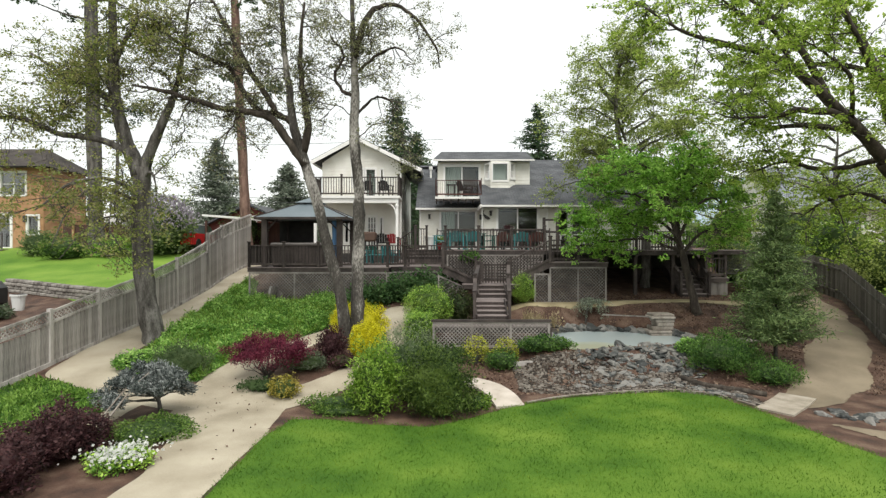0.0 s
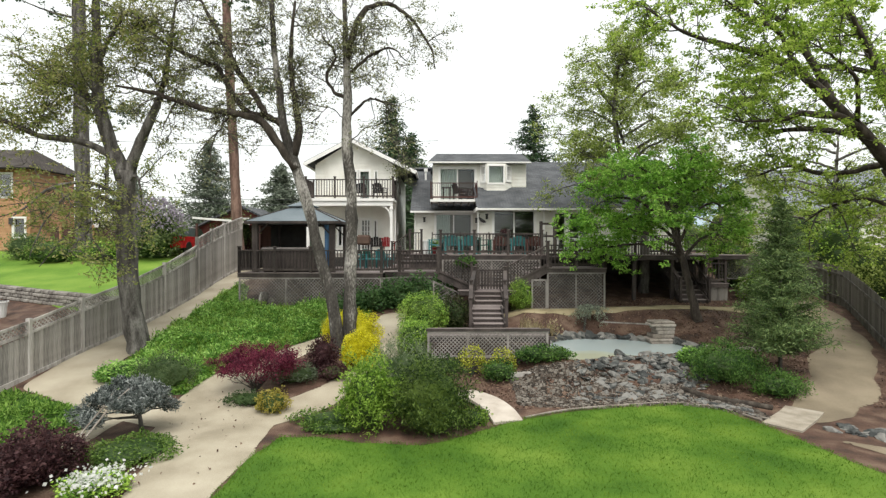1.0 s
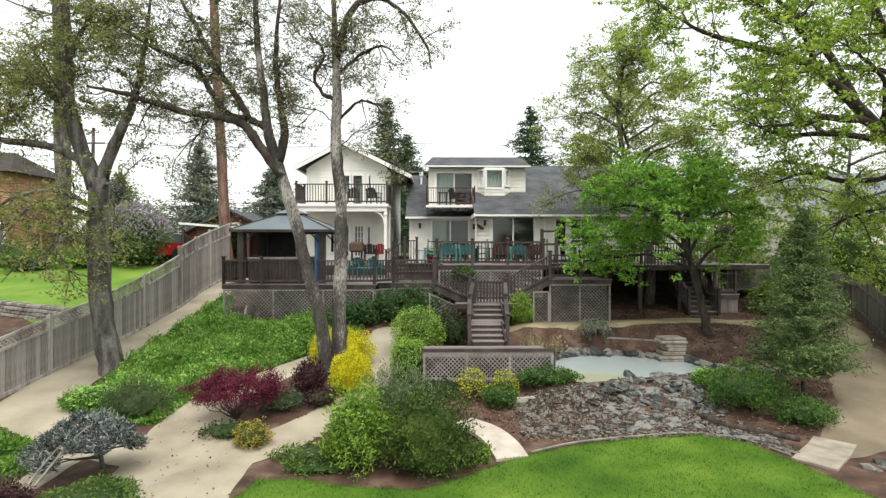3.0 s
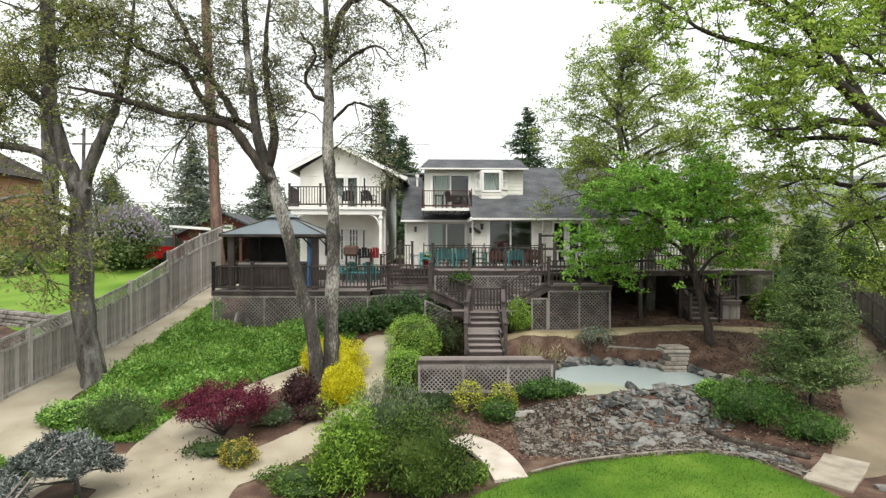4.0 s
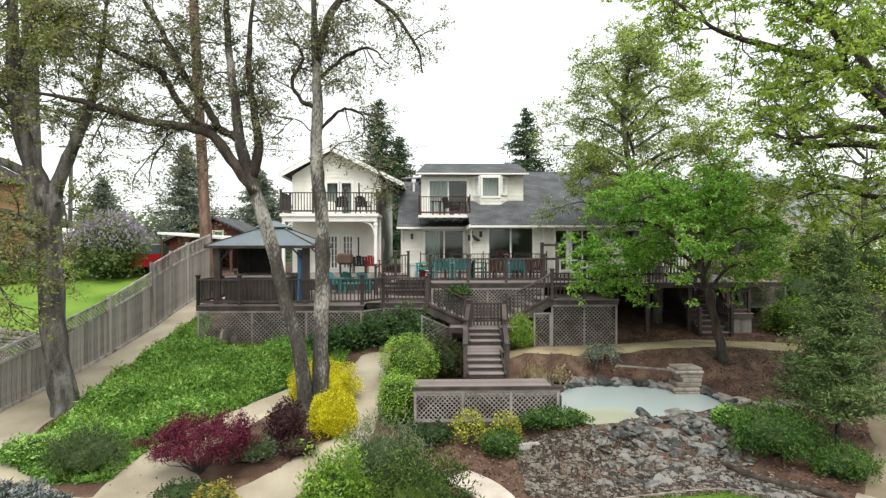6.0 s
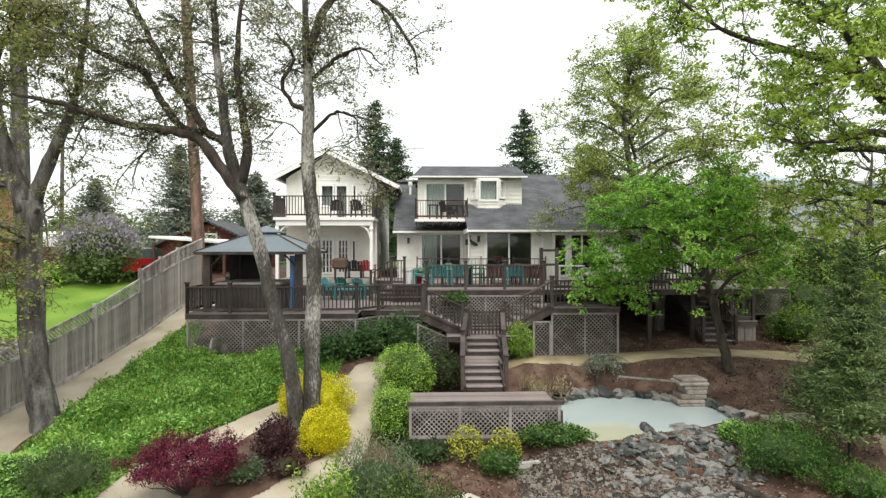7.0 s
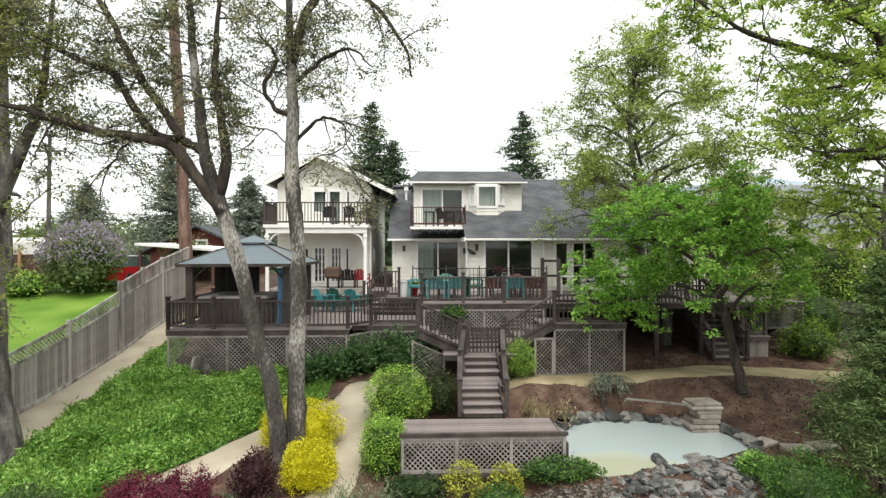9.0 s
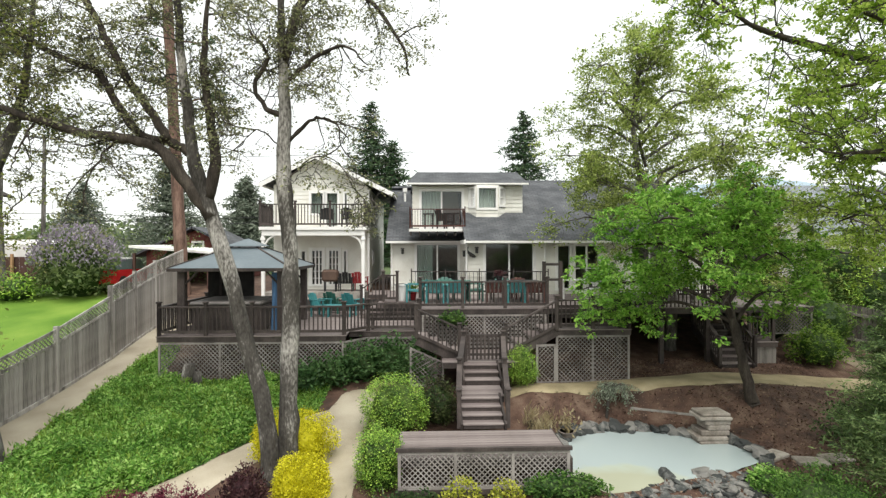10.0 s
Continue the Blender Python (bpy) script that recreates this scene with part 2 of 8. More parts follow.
LEAF = {
    "oak": leaf_mat("young_oak_leaf", [(0.17, 0.22, 0.05), (0.28, 0.33, 0.08), (0.33, 0.32, 0.13)]),
    "weeper": leaf_mat("pale_greygreen_leaf", [(0.19, 0.24, 0.17), (0.28, 0.33, 0.24), (0.37, 0.42, 0.32)]),
    "oakdark": leaf_mat("greyish_young_leaf", [(0.13, 0.145, 0.075), (0.235, 0.26, 0.12), (0.34, 0.34, 0.185)]),
    "maple": leaf_mat("fresh_maple_leaf", [(0.13, 0.30, 0.04), (0.26, 0.50, 0.07), (0.40, 0.63, 0.13)]),
    "spring": leaf_mat("spring_yellowgreen_leaf", [(0.15, 0.21, 0.04), (0.28, 0.36, 0.075), (0.42, 0.49, 0.15)]),
    "lime": leaf_mat("lime_oak_leaf", [(0.18, 0.29, 0.034), (0.33, 0.475, 0.066), (0.47, 0.59, 0.13)]),
    "conifer": leaf_mat("conifer_needles", [(0.028, 0.063, 0.028), (0.056, 0.105, 0.042), (0.091, 0.14, 0.063)], through_light=0.15),
    "cedar": leaf_mat("soft_cedar_needles", [(0.07, 0.12, 0.04), (0.13, 0.20, 0.065), (0.20, 0.275, 0.10)], through_light=0.3),
    # needles paled in their colour to give the haze of distance
    "hazy": leaf_mat("haze_tinted_far_needles", [(0.11, 0.14, 0.10), (0.16, 0.19, 0.14), (0.21, 0.24, 0.18)], through_light=0.3),
    "blue": leaf_mat("blue_spruce_needles", [(0.035, 0.045, 0.04), (0.085, 0.105, 0.096), (0.26, 0.28, 0.265)], through_light=0.1),
    "bright": leaf_mat("bright_loose_leaf", [(0.11, 0.21, 0.027), (0.22, 0.37, 0.05), (0.34, 0.50, 0.085)]),
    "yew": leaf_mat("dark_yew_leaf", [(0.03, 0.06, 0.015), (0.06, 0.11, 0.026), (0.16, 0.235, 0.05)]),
    "brownish": leaf_mat("brownish_green_leaf", [(0.03, 0.03, 0.016), (0.06, 0.06, 0.028), (0.09, 0.12, 0.04)]),
    "box": leaf_mat("boxwood_leaf", [(0.06, 0.12, 0.022), (0.12, 0.215, 0.04), (0.19, 0.29, 0.065)]),
    "hedge": leaf_mat("bright_hedge_leaf", [(0.10, 0.21, 0.028), (0.20, 0.36, 0.045), (0.36, 0.53, 0.085)], through_light=0.12),
    "yellow": leaf_mat("golden_leaf", [(0.36, 0.34, 0.01), (0.64, 0.60, 0.018), (0.84, 0.79, 0.05)]),
    "dullyellow": leaf_mat("dull_yellow_leaf", [(0.22, 0.20, 0.03), (0.33, 0.29, 0.05), (0.42, 0.36, 0.09)]),
    "red": leaf_mat("burgundy_leaf", [(0.07, 0.010, 0.024), (0.15, 0.022, 0.05), (0.25, 0.05, 0.085)]),
    "plum": leaf_mat("plum_barberry_leaf", [(0.035, 0.016, 0.018), (0.075, 0.03, 0.035), (0.12, 0.06, 0.06)]),
    "cover": leaf_mat("lush_groundcover_leaf", [(0.095, 0.22, 0.038), (0.26, 0.49, 0.095), (0.47, 0.68, 0.20)], island=0.6, scale=1.3),
    "fern": leaf_mat("feathery_dark_leaf", [(0.035, 0.09, 0.02), (0.075, 0.165, 0.033), (0.15, 0.27, 0.06)]),
    "chartreuse": leaf_mat("chartreuse_leaf", [(0.24, 0.28, 0.025), (0.42, 0.45, 0.045), (0.58, 0.58, 0.10)]),
    "fresh": leaf_mat("fresh_shrub_leaf", [(0.07, 0.15, 0.02), (0.14, 0.25, 0.035), (0.24, 0.36, 0.06)]),
    "rosemary": leaf_mat("rosemary_leaf", [(0.05, 0.085, 0.03), (0.09, 0.135, 0.05), (0.14, 0.19, 0.08)]),
    "sage": leaf_mat("pale_sage_leaf", [(0.10, 0.14, 0.07), (0.16, 0.21, 0.11), (0.25, 0.30, 0.18)]),
    "bank": leaf_mat("rough_grass_leaf", [(0.065, 0.15, 0.022), (0.15, 0.29, 0.045), (0.28, 0.44, 0.09)], island=0.6, scale=1.3),
    "grey": leaf_mat("greygreen_leaf", [(0.07, 0.10, 0.055), (0.11, 0.15, 0.085), (0.17, 0.205, 0.13)]),
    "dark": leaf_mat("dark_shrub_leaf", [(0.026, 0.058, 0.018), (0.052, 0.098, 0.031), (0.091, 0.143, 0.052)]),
    "ivy": leaf_mat("broad_dark_leaf", [(0.043, 0.101, 0.03), (0.075, 0.161, 0.051), (0.135, 0.237, 0.085)], rough=0.4),
    "flower": leaf_mat("white_petal", [(0.65, 0.66, 0.62), (0.82, 0.82, 0.80)]),
    "grass": leaf_mat("grass_blade", [(0.045, 0.11, 0.01), (0.09, 0.185, 0.016), (0.17, 0.27, 0.032)], rough=0.8, island=0.22, scale=1.1),
    "straw": leaf_mat("straw_blade", [(0.30, 0.24, 0.13), (0.42, 0.36, 0.22)]),
    "lilac": leaf_mat("lilac_bloom", [(0.26, 0.21, 0.29), (0.52, 0.46, 0.55), (0.36, 0.34, 0.36)]),
    "far": leaf_mat("far_tree_leaf", [(0.11, 0.16, 0.06), (0.17, 0.23, 0.085), (0.24, 0.30, 0.12)]),
}


# ---- mesh helpers ----
class MB:
    """Gathers boxes, tubes and other shapes into one mesh."""

    def __init__(self):
        self.v, self.f, self.n = [], [], 0

    def add(self, verts, faces):
        self.v.extend([tuple(p) for p in verts])
        self.f.extend([tuple(i + self.n for i in q) for q in faces])
        self.n += len(verts)

    def box(self, x0, x1, y0, y1, z0, z1):
        self.hexa([(x0, y0, z0), (x1, y0, z0), (x1, y1, z0), (x0, y1, z0), (x0, y0, z1), (x1, y0, z1), (x1, y1, z1), (x0, y1, z1)])

    def hexa(self, p):
        self.add(p, [(3, 2, 1, 0), (4, 5, 6, 7), (0, 1, 5, 4), (1, 2, 6, 5), (2, 3, 7, 6), (3, 0, 4, 7)])

    def beam(self, a, b, w, h, up=(0, 0, 1)):
        """A bar from a to b, w wide and h high."""
        a, b = Vector(a), Vector(b)
        d = (b - a).normalized()
        s = d.cross(Vector(up))
        s = s.normalized() if s.length > 1e-6 else Vector((1, 0, 0))
        u = s.cross(d)
        s, u = s * w / 2, u * h / 2
        self.hexa([a - s - u, a + s - u, b + s - u, b - s - u, a - s + u, a + s + u, b + s + u, b - s + u])

    def tube(self, pts, radii, sides=8, cap=True):
        pts = [Vector(p) for p in pts]
        rings = []
        for i, p in enumerate(pts):
            d = (pts[min(i + 1, len(pts) - 1)] - pts[max(i - 1, 0)]).normalized()
            s = d.cross(Vector((0.31, 0.95, 0.05)))
            s = s.normalized() if s.length > 1e-4 else Vector((1, 0, 0))
            u = s.cross(d)
            rings.append([p + (s * math.cos(6.28319 * k / sides) + u * math.sin(6.28319 * k / sides)) * radii[i] for k in range(sides)])
        faces = [(i * sides + k, i * sides + (k + 1) % sides, (i + 1) * sides + (k + 1) % sides, (i + 1) * sides + k) for i in range(len(pts) - 1) for k in range(sides)]
        if cap:
            faces += [tuple(range(sides))[::-1], tuple((len(pts) - 1) * sides + k for k in range(sides))]
        self.add([q for r in rings for q in r], faces)

    def mesh(self, name, smooth=False):
        me = bpy.data.meshes.new(name)
        me.from_pydata(self.v, [], self.f)
        if smooth:
            me.shade_smooth()
        me.update()
        return me


def quads(name, verts, k=4, smooth=False):
    """A mesh from an array of (n, k, 3): n loose faces of k corners."""
    verts = np.asarray(verts, dtype=np.float32)
    n = len(verts)
    me = bpy.data.meshes.new(name)
    me.vertices.add(n * k)
    me.vertices.foreach_set("co", verts.reshape(-1))
    me.loops.add(n * k)
    me.loops.foreach_set("vertex_index", np.arange(n * k, dtype=np.int32))
    me.polygons.add(n)
    me.polygons.foreach_set("loop_start", np.arange(0, n * k, k, dtype=np.int32))
    me.update(calc_edges=True)
    return me


def thing(name, label, category, loc=(0, 0, 0), group="", kind=""):
    e = new(name)
    e.empty_display_size = 0.1
    e.location = loc
    return tagged(e, label, category, group, kind)


def placed(ob):
    """Where an object stands in the world, up through its parents."""
    own = ob.matrix_parent_inverse @ Matrix.LocRotScale(ob.location, ob.rotation_euler, ob.scale)
    return placed(ob.parent) @ own if ob.parent is not None else Matrix.LocRotScale(ob.location, ob.rotation_euler, ob.scale)


def part(name, shape, material, parent=None, label=""):
    """Links a mesh (or an MB) as one object under a thing or a part; coordinates are the world's."""
    me = shape.mesh(name) if isinstance(shape, MB) else shape
    if material is not None and not me.materials:
        me.materials.append(material)
    ob = new(name, me)
    if parent is not None:
        ob.parent = parent
        ob.matrix_parent_inverse = placed(parent).inverted()
    if label:
        ob["label"] = label
    return ob


def soft_box(name, sx, sy, sz, r=0.01):
    """A box with rounded edges, standing on its base at the origin."""
    bm = bmesh.new()
    bmesh.ops.create_cube(bm, size=1, matrix=Matrix.Translation((0, 0, sz / 2)) @ Matrix.Diagonal((sx, sy, sz, 1)))
    bmesh.ops.bevel(bm, geom=list(bm.edges), offset=r, segments=1, affect="EDGES")
    me = bpy.data.meshes.new(name)
    bm.to_mesh(me)
    bm.free()
    return me


def place(name, me, material, parent, loc, rz=0.0):
    ob = part(name, me, material, parent)
    ob.location = loc
    ob.rotation_euler = (0, 0, rz)
    return ob


# ---- the lie of the land ----
POND = (5.5, 17.1)
# shore: bearing in degrees, reach in metres
SHORE = [(-160, 2.45), (-136, 2.55), (-112, 1.3), (-75, 1.06), (-44, 1.1), (-20, 1.6), (-4, 2.2), (19, 2.25), (51, 1.92), (94, 1.8), (133, 2.15), (175, 2.2)]


def shore_r(bearing):
    return np.interp(np.degrees(bearing), [q[0] for q in SHORE], [q[1] for q in SHORE], period=360)


def pond_d(x, y):
    """1 on the shore line, less inside."""
    return np.hypot(x - POND[0], y - POND[1]) / shore_r(np.arctan2(y - POND[1], x - POND[0]))


def sstep(a, b, x):
    t = np.clip((x - a) / (b - a), 0, 1)
    return t * t * (3 - 2 * t)


def ground_z(x, y):
    x, y = np.asarray(x, float), np.asarray(y, float)
    z = 0.165 * (np.clip(y, 12.4, 34) - 12.4) * sstep(11.6, 14.0, y) - 0.1 * sstep(12.4, 14, y)
    z = z + 0.28 * np.exp(-((y - 20.2) / 0.9) ** 2) * sstep(2.3, 3.2, x) * (1 - sstep(9.5, 13, x))
    z = z - 0.16 * np.exp(-((y - 14.0 + 0.25 * np.sin(x)) / 0.6) ** 2) * sstep(1.8, 3.0, x) * (1 - sstep(6.6, 8.0, x))
    d = pond_d(x, y)
    rim = 0.67 + (z - 0.67) * sstep(1.08, 1.7, d)
    bowl = 0.66 - 0.45 * (1 - np.clip(d, 0, 1) ** 2)
    near = sstep(1.0, 1.05, d)
    z = np.where(d < 1.7, bowl * (1 - near) + rim * near, z)
    z = z + 0.04 * np.sin(x * 0.9 + 1) * np.sin(y * 0.7) * sstep(13, 15, y)
    return z


def gz(x, y):
    return float(ground_z(x, y))


def sheet(xs, ys, lift=0.0):
    X, Y = np.meshgrid(xs, ys)
    return X, Y, ground_z(X, Y) + lift


def grid_mesh(name, X, Y, Z, keep=None):
    nx = X.shape[1]
    idx = np.arange(X.size).reshape(X.shape)
    f = np.stack([idx[:-1, :-1], idx[:-1, 1:], idx[1:, 1:], idx[1:, :-1]], -1).reshape(-1, 4)
    co = np.stack([X, Y, Z], -1).reshape(-1, 3)
    if keep is not None:
        k = keep.reshape(-1)
        f = f[k[f].all(1)]
        used, inv = np.unique(f, return_inverse=True)
        co, f = co[used], inv.reshape(-1, 4)
    me = bpy.data.meshes.new(name)
    me.vertices.add(len(co))
    me.vertices.foreach_set("co", co.astype(np.float32).reshape(-1))
    me.loops.add(f.size)
    me.loops.foreach_set("vertex_index", f.astype(np.int32).reshape(-1))
    me.polygons.add(len(f))
    me.polygons.foreach_set("loop_start", np.arange(0, f.size, 4, dtype=np.int32))
    me.update(calc_edges=True)
    me.shade_smooth()
    return me


def strokes_sdf(rows):
    """Signed distance to a band along a line of (x, y, half width)."""
    def f(x, y):
        best = np.full(np.shape(x), 1e9)
        for (ax, ay, ar), (bx, by, br) in zip(rows[:-1], rows[1:]):
            dx, dy = bx - ax, by - ay
            t = np.clip(((x - ax) * dx + (y - ay) * dy) / (dx * dx + dy * dy), 0, 1)
            best = np.minimum(best, np.hypot(x - ax - t * dx, y - ay - t * dy) - (ar + t * (br - ar)))
        return best
    return f


def poly_sdf(pts):
    def f(x, y):
        best, inside = np.full(np.shape(x), 1e9), np.zeros(np.shape(x), bool)
        for (ax, ay), (bx, by) in zip(pts, pts[1:] + pts[:1]):
            dx, dy = bx - ax, by - ay
            t = np.clip(((x - ax) * dx + (y - ay) * dy) / (dx * dx + dy * dy), 0, 1)
            best = np.minimum(best, np.hypot(x - ax - t * dx, y - ay - t * dy))
            cross = (ay > y) != (by > y)
            inside ^= cross & (x < (bx - ax) * (y - ay) / (by - ay + 1e-12) + ax)
        return np.where(inside, -best, best)
    return f


def wobble(f, amp=0.05, k=3.1):
    return lambda x, y: f(x, y) + amp * (np.sin(k * x + 1.3 * y) * np.sin(k * 0.8 * y - x) + 0.5 * np.sin(2.3 * k * x) * np.sin(2.1 * k * y))


def overlay(name, f, box, step, lift, material, label, category="ground", kind="structure"):
    """A patch of ground cover with a smooth edge, laid a little over the ground."""
    xs, ys = np.arange(box[0], box[1], step), np.arange(box[2], box[3], step)
    X, Y = np.meshgrid(xs, ys)
    for _ in range(2):
        s, e = f(X, Y), 0.01
        gx, gy = (f(X + e, Y) - s) / e, (f(X, Y + e) - s) / e
        g2 = np.maximum(gx * gx + gy * gy, 0.2)
        snap = np.abs(s) < step * 0.62
        X, Y = np.where(snap, X - s * gx / g2, X), np.where(snap, Y - s * gy / g2, Y)
    s = f(X, Y)
    edge = sstep(0.0, 0.12, -s)
    Z = ground_z(X, Y) + lift * (0.3 + 0.7 * edge)
    ob = part(name, grid_mesh(name, X, Y, Z, s < 0.02), material)
    return tagged(ob, label, category, kind=kind)


LAWN = [(-3.6, -9), (-3.4, 8.7), (-3.4, 10), (-3.15, 11.3), (-2.4, 11.25), (-1.5, 10.95), (-0.3, 10.8), (0.6, 11.35), (1.2, 11.9), (1.8, 12.3), (2.9, 12.8),
        (4.3, 13.1), (5.7, 13.25), (6.5, 12.9), (6.85, 12.1), (7.05, 11), (7.25, 10.1), (7.45, 9.3), (8.0, 7), (9.5, 3), (11, -9)]
PATH_MAIN = [(-4.1, -9, 0.7), (-4.1, 8.7, 0.66), (-4.25, 10.3, 0.9), (-4.7, 11.9, 1.2), (-5.15, 13.1, 1.05), (-5.6, 14.4, 0.68), (-5.05, 15.7, 0.6), (-4.2, 16.9, 0.45), (-3.4, 18.0, 0.42), (-2.7, 18.9, 0.45), (-1.9, 19.3, 0.55)]
PATH_FRONT = [(-4.3, 12.2, 0.7), (-3.3, 13.1, 0.58), (-2.45, 14.2, 0.48), (-1.75, 15.2, 0.4), (-1.5, 16.7, 0.4), (-1.75, 18, 0.5), (-1.8, 19.3, 0.58), (-1.65, 20.4, 0.5)]
PATH_FENCE = [(-5.6, 12.5, 0.7), (-7.0, 13.0, 0.5), (-8.6, 13.9, 0.55), (-9.7, 14.8, 0.85), (-9.8, 16.5, 0.8), (-9.6, 20, 0.6), (-9.55, 24, 0.62), (-9.6, 28, 0.7), (-9.4, 30, 0.7)]
PATH_SIDE = [(-7.2, 13.0, 0.3), (-7.1, 11, 0.32), (-7.3, 8.5, 0.4), (-7.8, 3, 0.4)]
PATH_RIGHT = [(8.0, 12.5, 0.35), (9.0, 13.0, 0.6), (10.2, 14.2, 0.75), (11.6, 15.9, 0.75), (13.0, 17.8, 0.6), (14.2, 20, 0.5), (14.6, 22, 0.5), (14.6, 27, 0.5)]
PATH_EDGE = [(7.9, 10.9, 0.1), (8.6, 10.2, 0.3), (9.6, 8.6, 0.45), (11, 4, 0.5)]
PATH_TERRACE = [(2.7, 20.4, 0.36), (4.4, 20.4, 0.42), (7, 20.65, 0.62), (9.4, 21.1, 0.75), (11.5, 21.1, 0.5), (13.8, 20.6, 0.45)]

xs = np.concatenate([[-4000, -900, -300, -120, -70], np.arange(-44, -14, 1.5), np.arange(-14, 18, 0.2), np.arange(18, 46, 2), [70, 120, 300, 900, 4000]])
ys = np.concatenate([[-4000, -900, -300, -100, -40], np.arange(-20, 6, 2), np.arange(6, 27, 0.2), np.arange(27, 50, 1.5), [60, 80, 120, 300, 900, 4000]])
tagged(part("ground", grid_mesh("ground", *sheet(xs, ys)), M["soil"]), "dark brown bark mulch and garden soil", "ground", kind="structure")
overlay("lawn", wobble(poly_sdf(LAWN), 0.03), (-4.5, 11.5, -9.2, 14.0), 0.14, 0.05, M["lawn"], "bright green mown lawn with a curved edge", "lawn")
all_paths = [strokes_sdf(p) for p in (PATH_MAIN, PATH_FRONT, PATH_FENCE, PATH_SIDE)]
left_paths = wobble(lambda x, y: np.minimum.reduce([f(x, y) for f in all_paths]), 0.035)
overlay("gravel_path", left_paths, (-11.5, 0.5, -9.2, 31), 0.07, 0.03, M["sand"], "pale beige decomposed granite garden path", "path")
right_paths = wobble(lambda x, y: np.minimum(strokes_sdf(PATH_RIGHT)(x, y), strokes_sdf(PATH_EDGE)(x, y)), 0.1, 1.7)
overlay("gravel_path", right_paths, (6.5, 17, 3, 28), 0.07, 0.03, M["shadedsand"], "brownish sandy path beside the fence", "path")
overlay("terrace_path", wobble(strokes_sdf(PATH_TERRACE), 0.04), (1.5, 15, 18.5, 23), 0.07, 0.035, M["terrace"], "straw-coloured path along the terrace under the deck", "path")
overlay("lawn", wobble(poly_sdf([(-34, 24.5), (-19, 24), (-12.6, 20.5), (-11.3, 22), (-11.3, 31), (-13, 35), (-34, 35)]), 0.1), (-35, -11, 20, 36), 0.35, 0.06, M["yard"], "neighbour's green lawn on a rise", "lawn")
far_x, far_y = np.concatenate([[-3000, -600, -200], np.arange(-100, 101, 20), [200, 600, 3000]]), np.concatenate([np.arange(44, 120, 12), [200, 500, 3000]])
tagged(part("ground", grid_mesh("far_ground", *sheet(far_x, far_y, 0.03)), M["far"]), "distant grassy ground behind the houses", "ground", kind="structure")

# pond water
X, Y = np.meshgrid(np.linspace(-1, 1, 60), np.linspace(-1, 1, 60))
ang, rad = np.arctan2(Y, X), np.maximum(abs(X), abs(Y))
reach = shore_r(ang) * rad * (1.035 + 0.02 * np.sin(7 * ang))
wx, wy = POND[0] + reach * np.cos(ang), POND[1] + reach * np.sin(ang)
tagged(part("pond_water", grid_mesh("pond_water", wx, wy, np.full_like(wx, 0.645)), M["water"]), "milky pale blue-grey pond water with a yellowish shallow", "water", kind="structure")


# ---- building parts ----
def cut(a, b, holes):
    """What is left of the stretch a..b when the stretches in holes are taken out."""
    out = [(a, b)]
    for h0, h1 in holes:
        nxt = []
        for p, q in out:
            if h1 <= p or h0 >= q:
                nxt.append((p, q))
            else:
                if h0 > p:
                    nxt.append((p, h0))
                if h1 < q:
                    nxt.append((h1, q))
        out = nxt
    return [(p, q) for p, q in out if q - p > 0.01]


def wall(parent, origin, way, length, z0, z1, holes=(), gable=None, lap=0.19, thick=0.15, material=None):
    """A wall with lapped boards outside. holes: (u0, u1, z0, z1) along the wall; gable: (u of the peak, z of the peak)."""
    ox, oy = origin
    dx, dy = way
    nx, ny = dy, -dx

    def at(u, o, z):
        return (ox + dx * u + nx * o, oy + dy * u + ny * o, z)

    def span(z):
        if gable is None or z <= z1:
            return 0.0, length
        k = (z - z1) / (gable[1] - z1)
        return gable[0] * k, length + (gable[0] - length) * k

    top = gable[1] if gable else z1
    core, boards = MB(), MB()
    z = z0
    while z < top - 0.02:
        ze = min(z + lap, top)
        a, b = span(z)
        a2, b2 = span(ze)
        zm = (z + ze) / 2
        hs = [(h[0], h[1]) for h in holes if h[2] < zm < h[3]]
        for p, q in cut(a, b, hs):
            p2, q2 = (a2 if p == a else p), (b2 if q == b else q)
            core.hexa([at(p, -thick, z), at(p, 0, z), at(q, 0, z), at(q, -thick, z), at(p2, -thick, ze), at(p2, 0, ze), at(q2, 0, ze), at(q2, -thick, ze)])
            boards.hexa([at(p, 0.002, z), at(p, 0.03, z), at(q, 0.03, z), at(q, 0.002, z), at(p2, 0.002, ze + 0.01), at(p2, 0.008, ze + 0.01), at(q2, 0.008, ze + 0.01), at(q2, 0.002, ze + 0.01)])
        z = ze
    wl = part("wall", core, material or M["white"], parent)
    part("siding", boards, material or M["white"], wl)
    return at


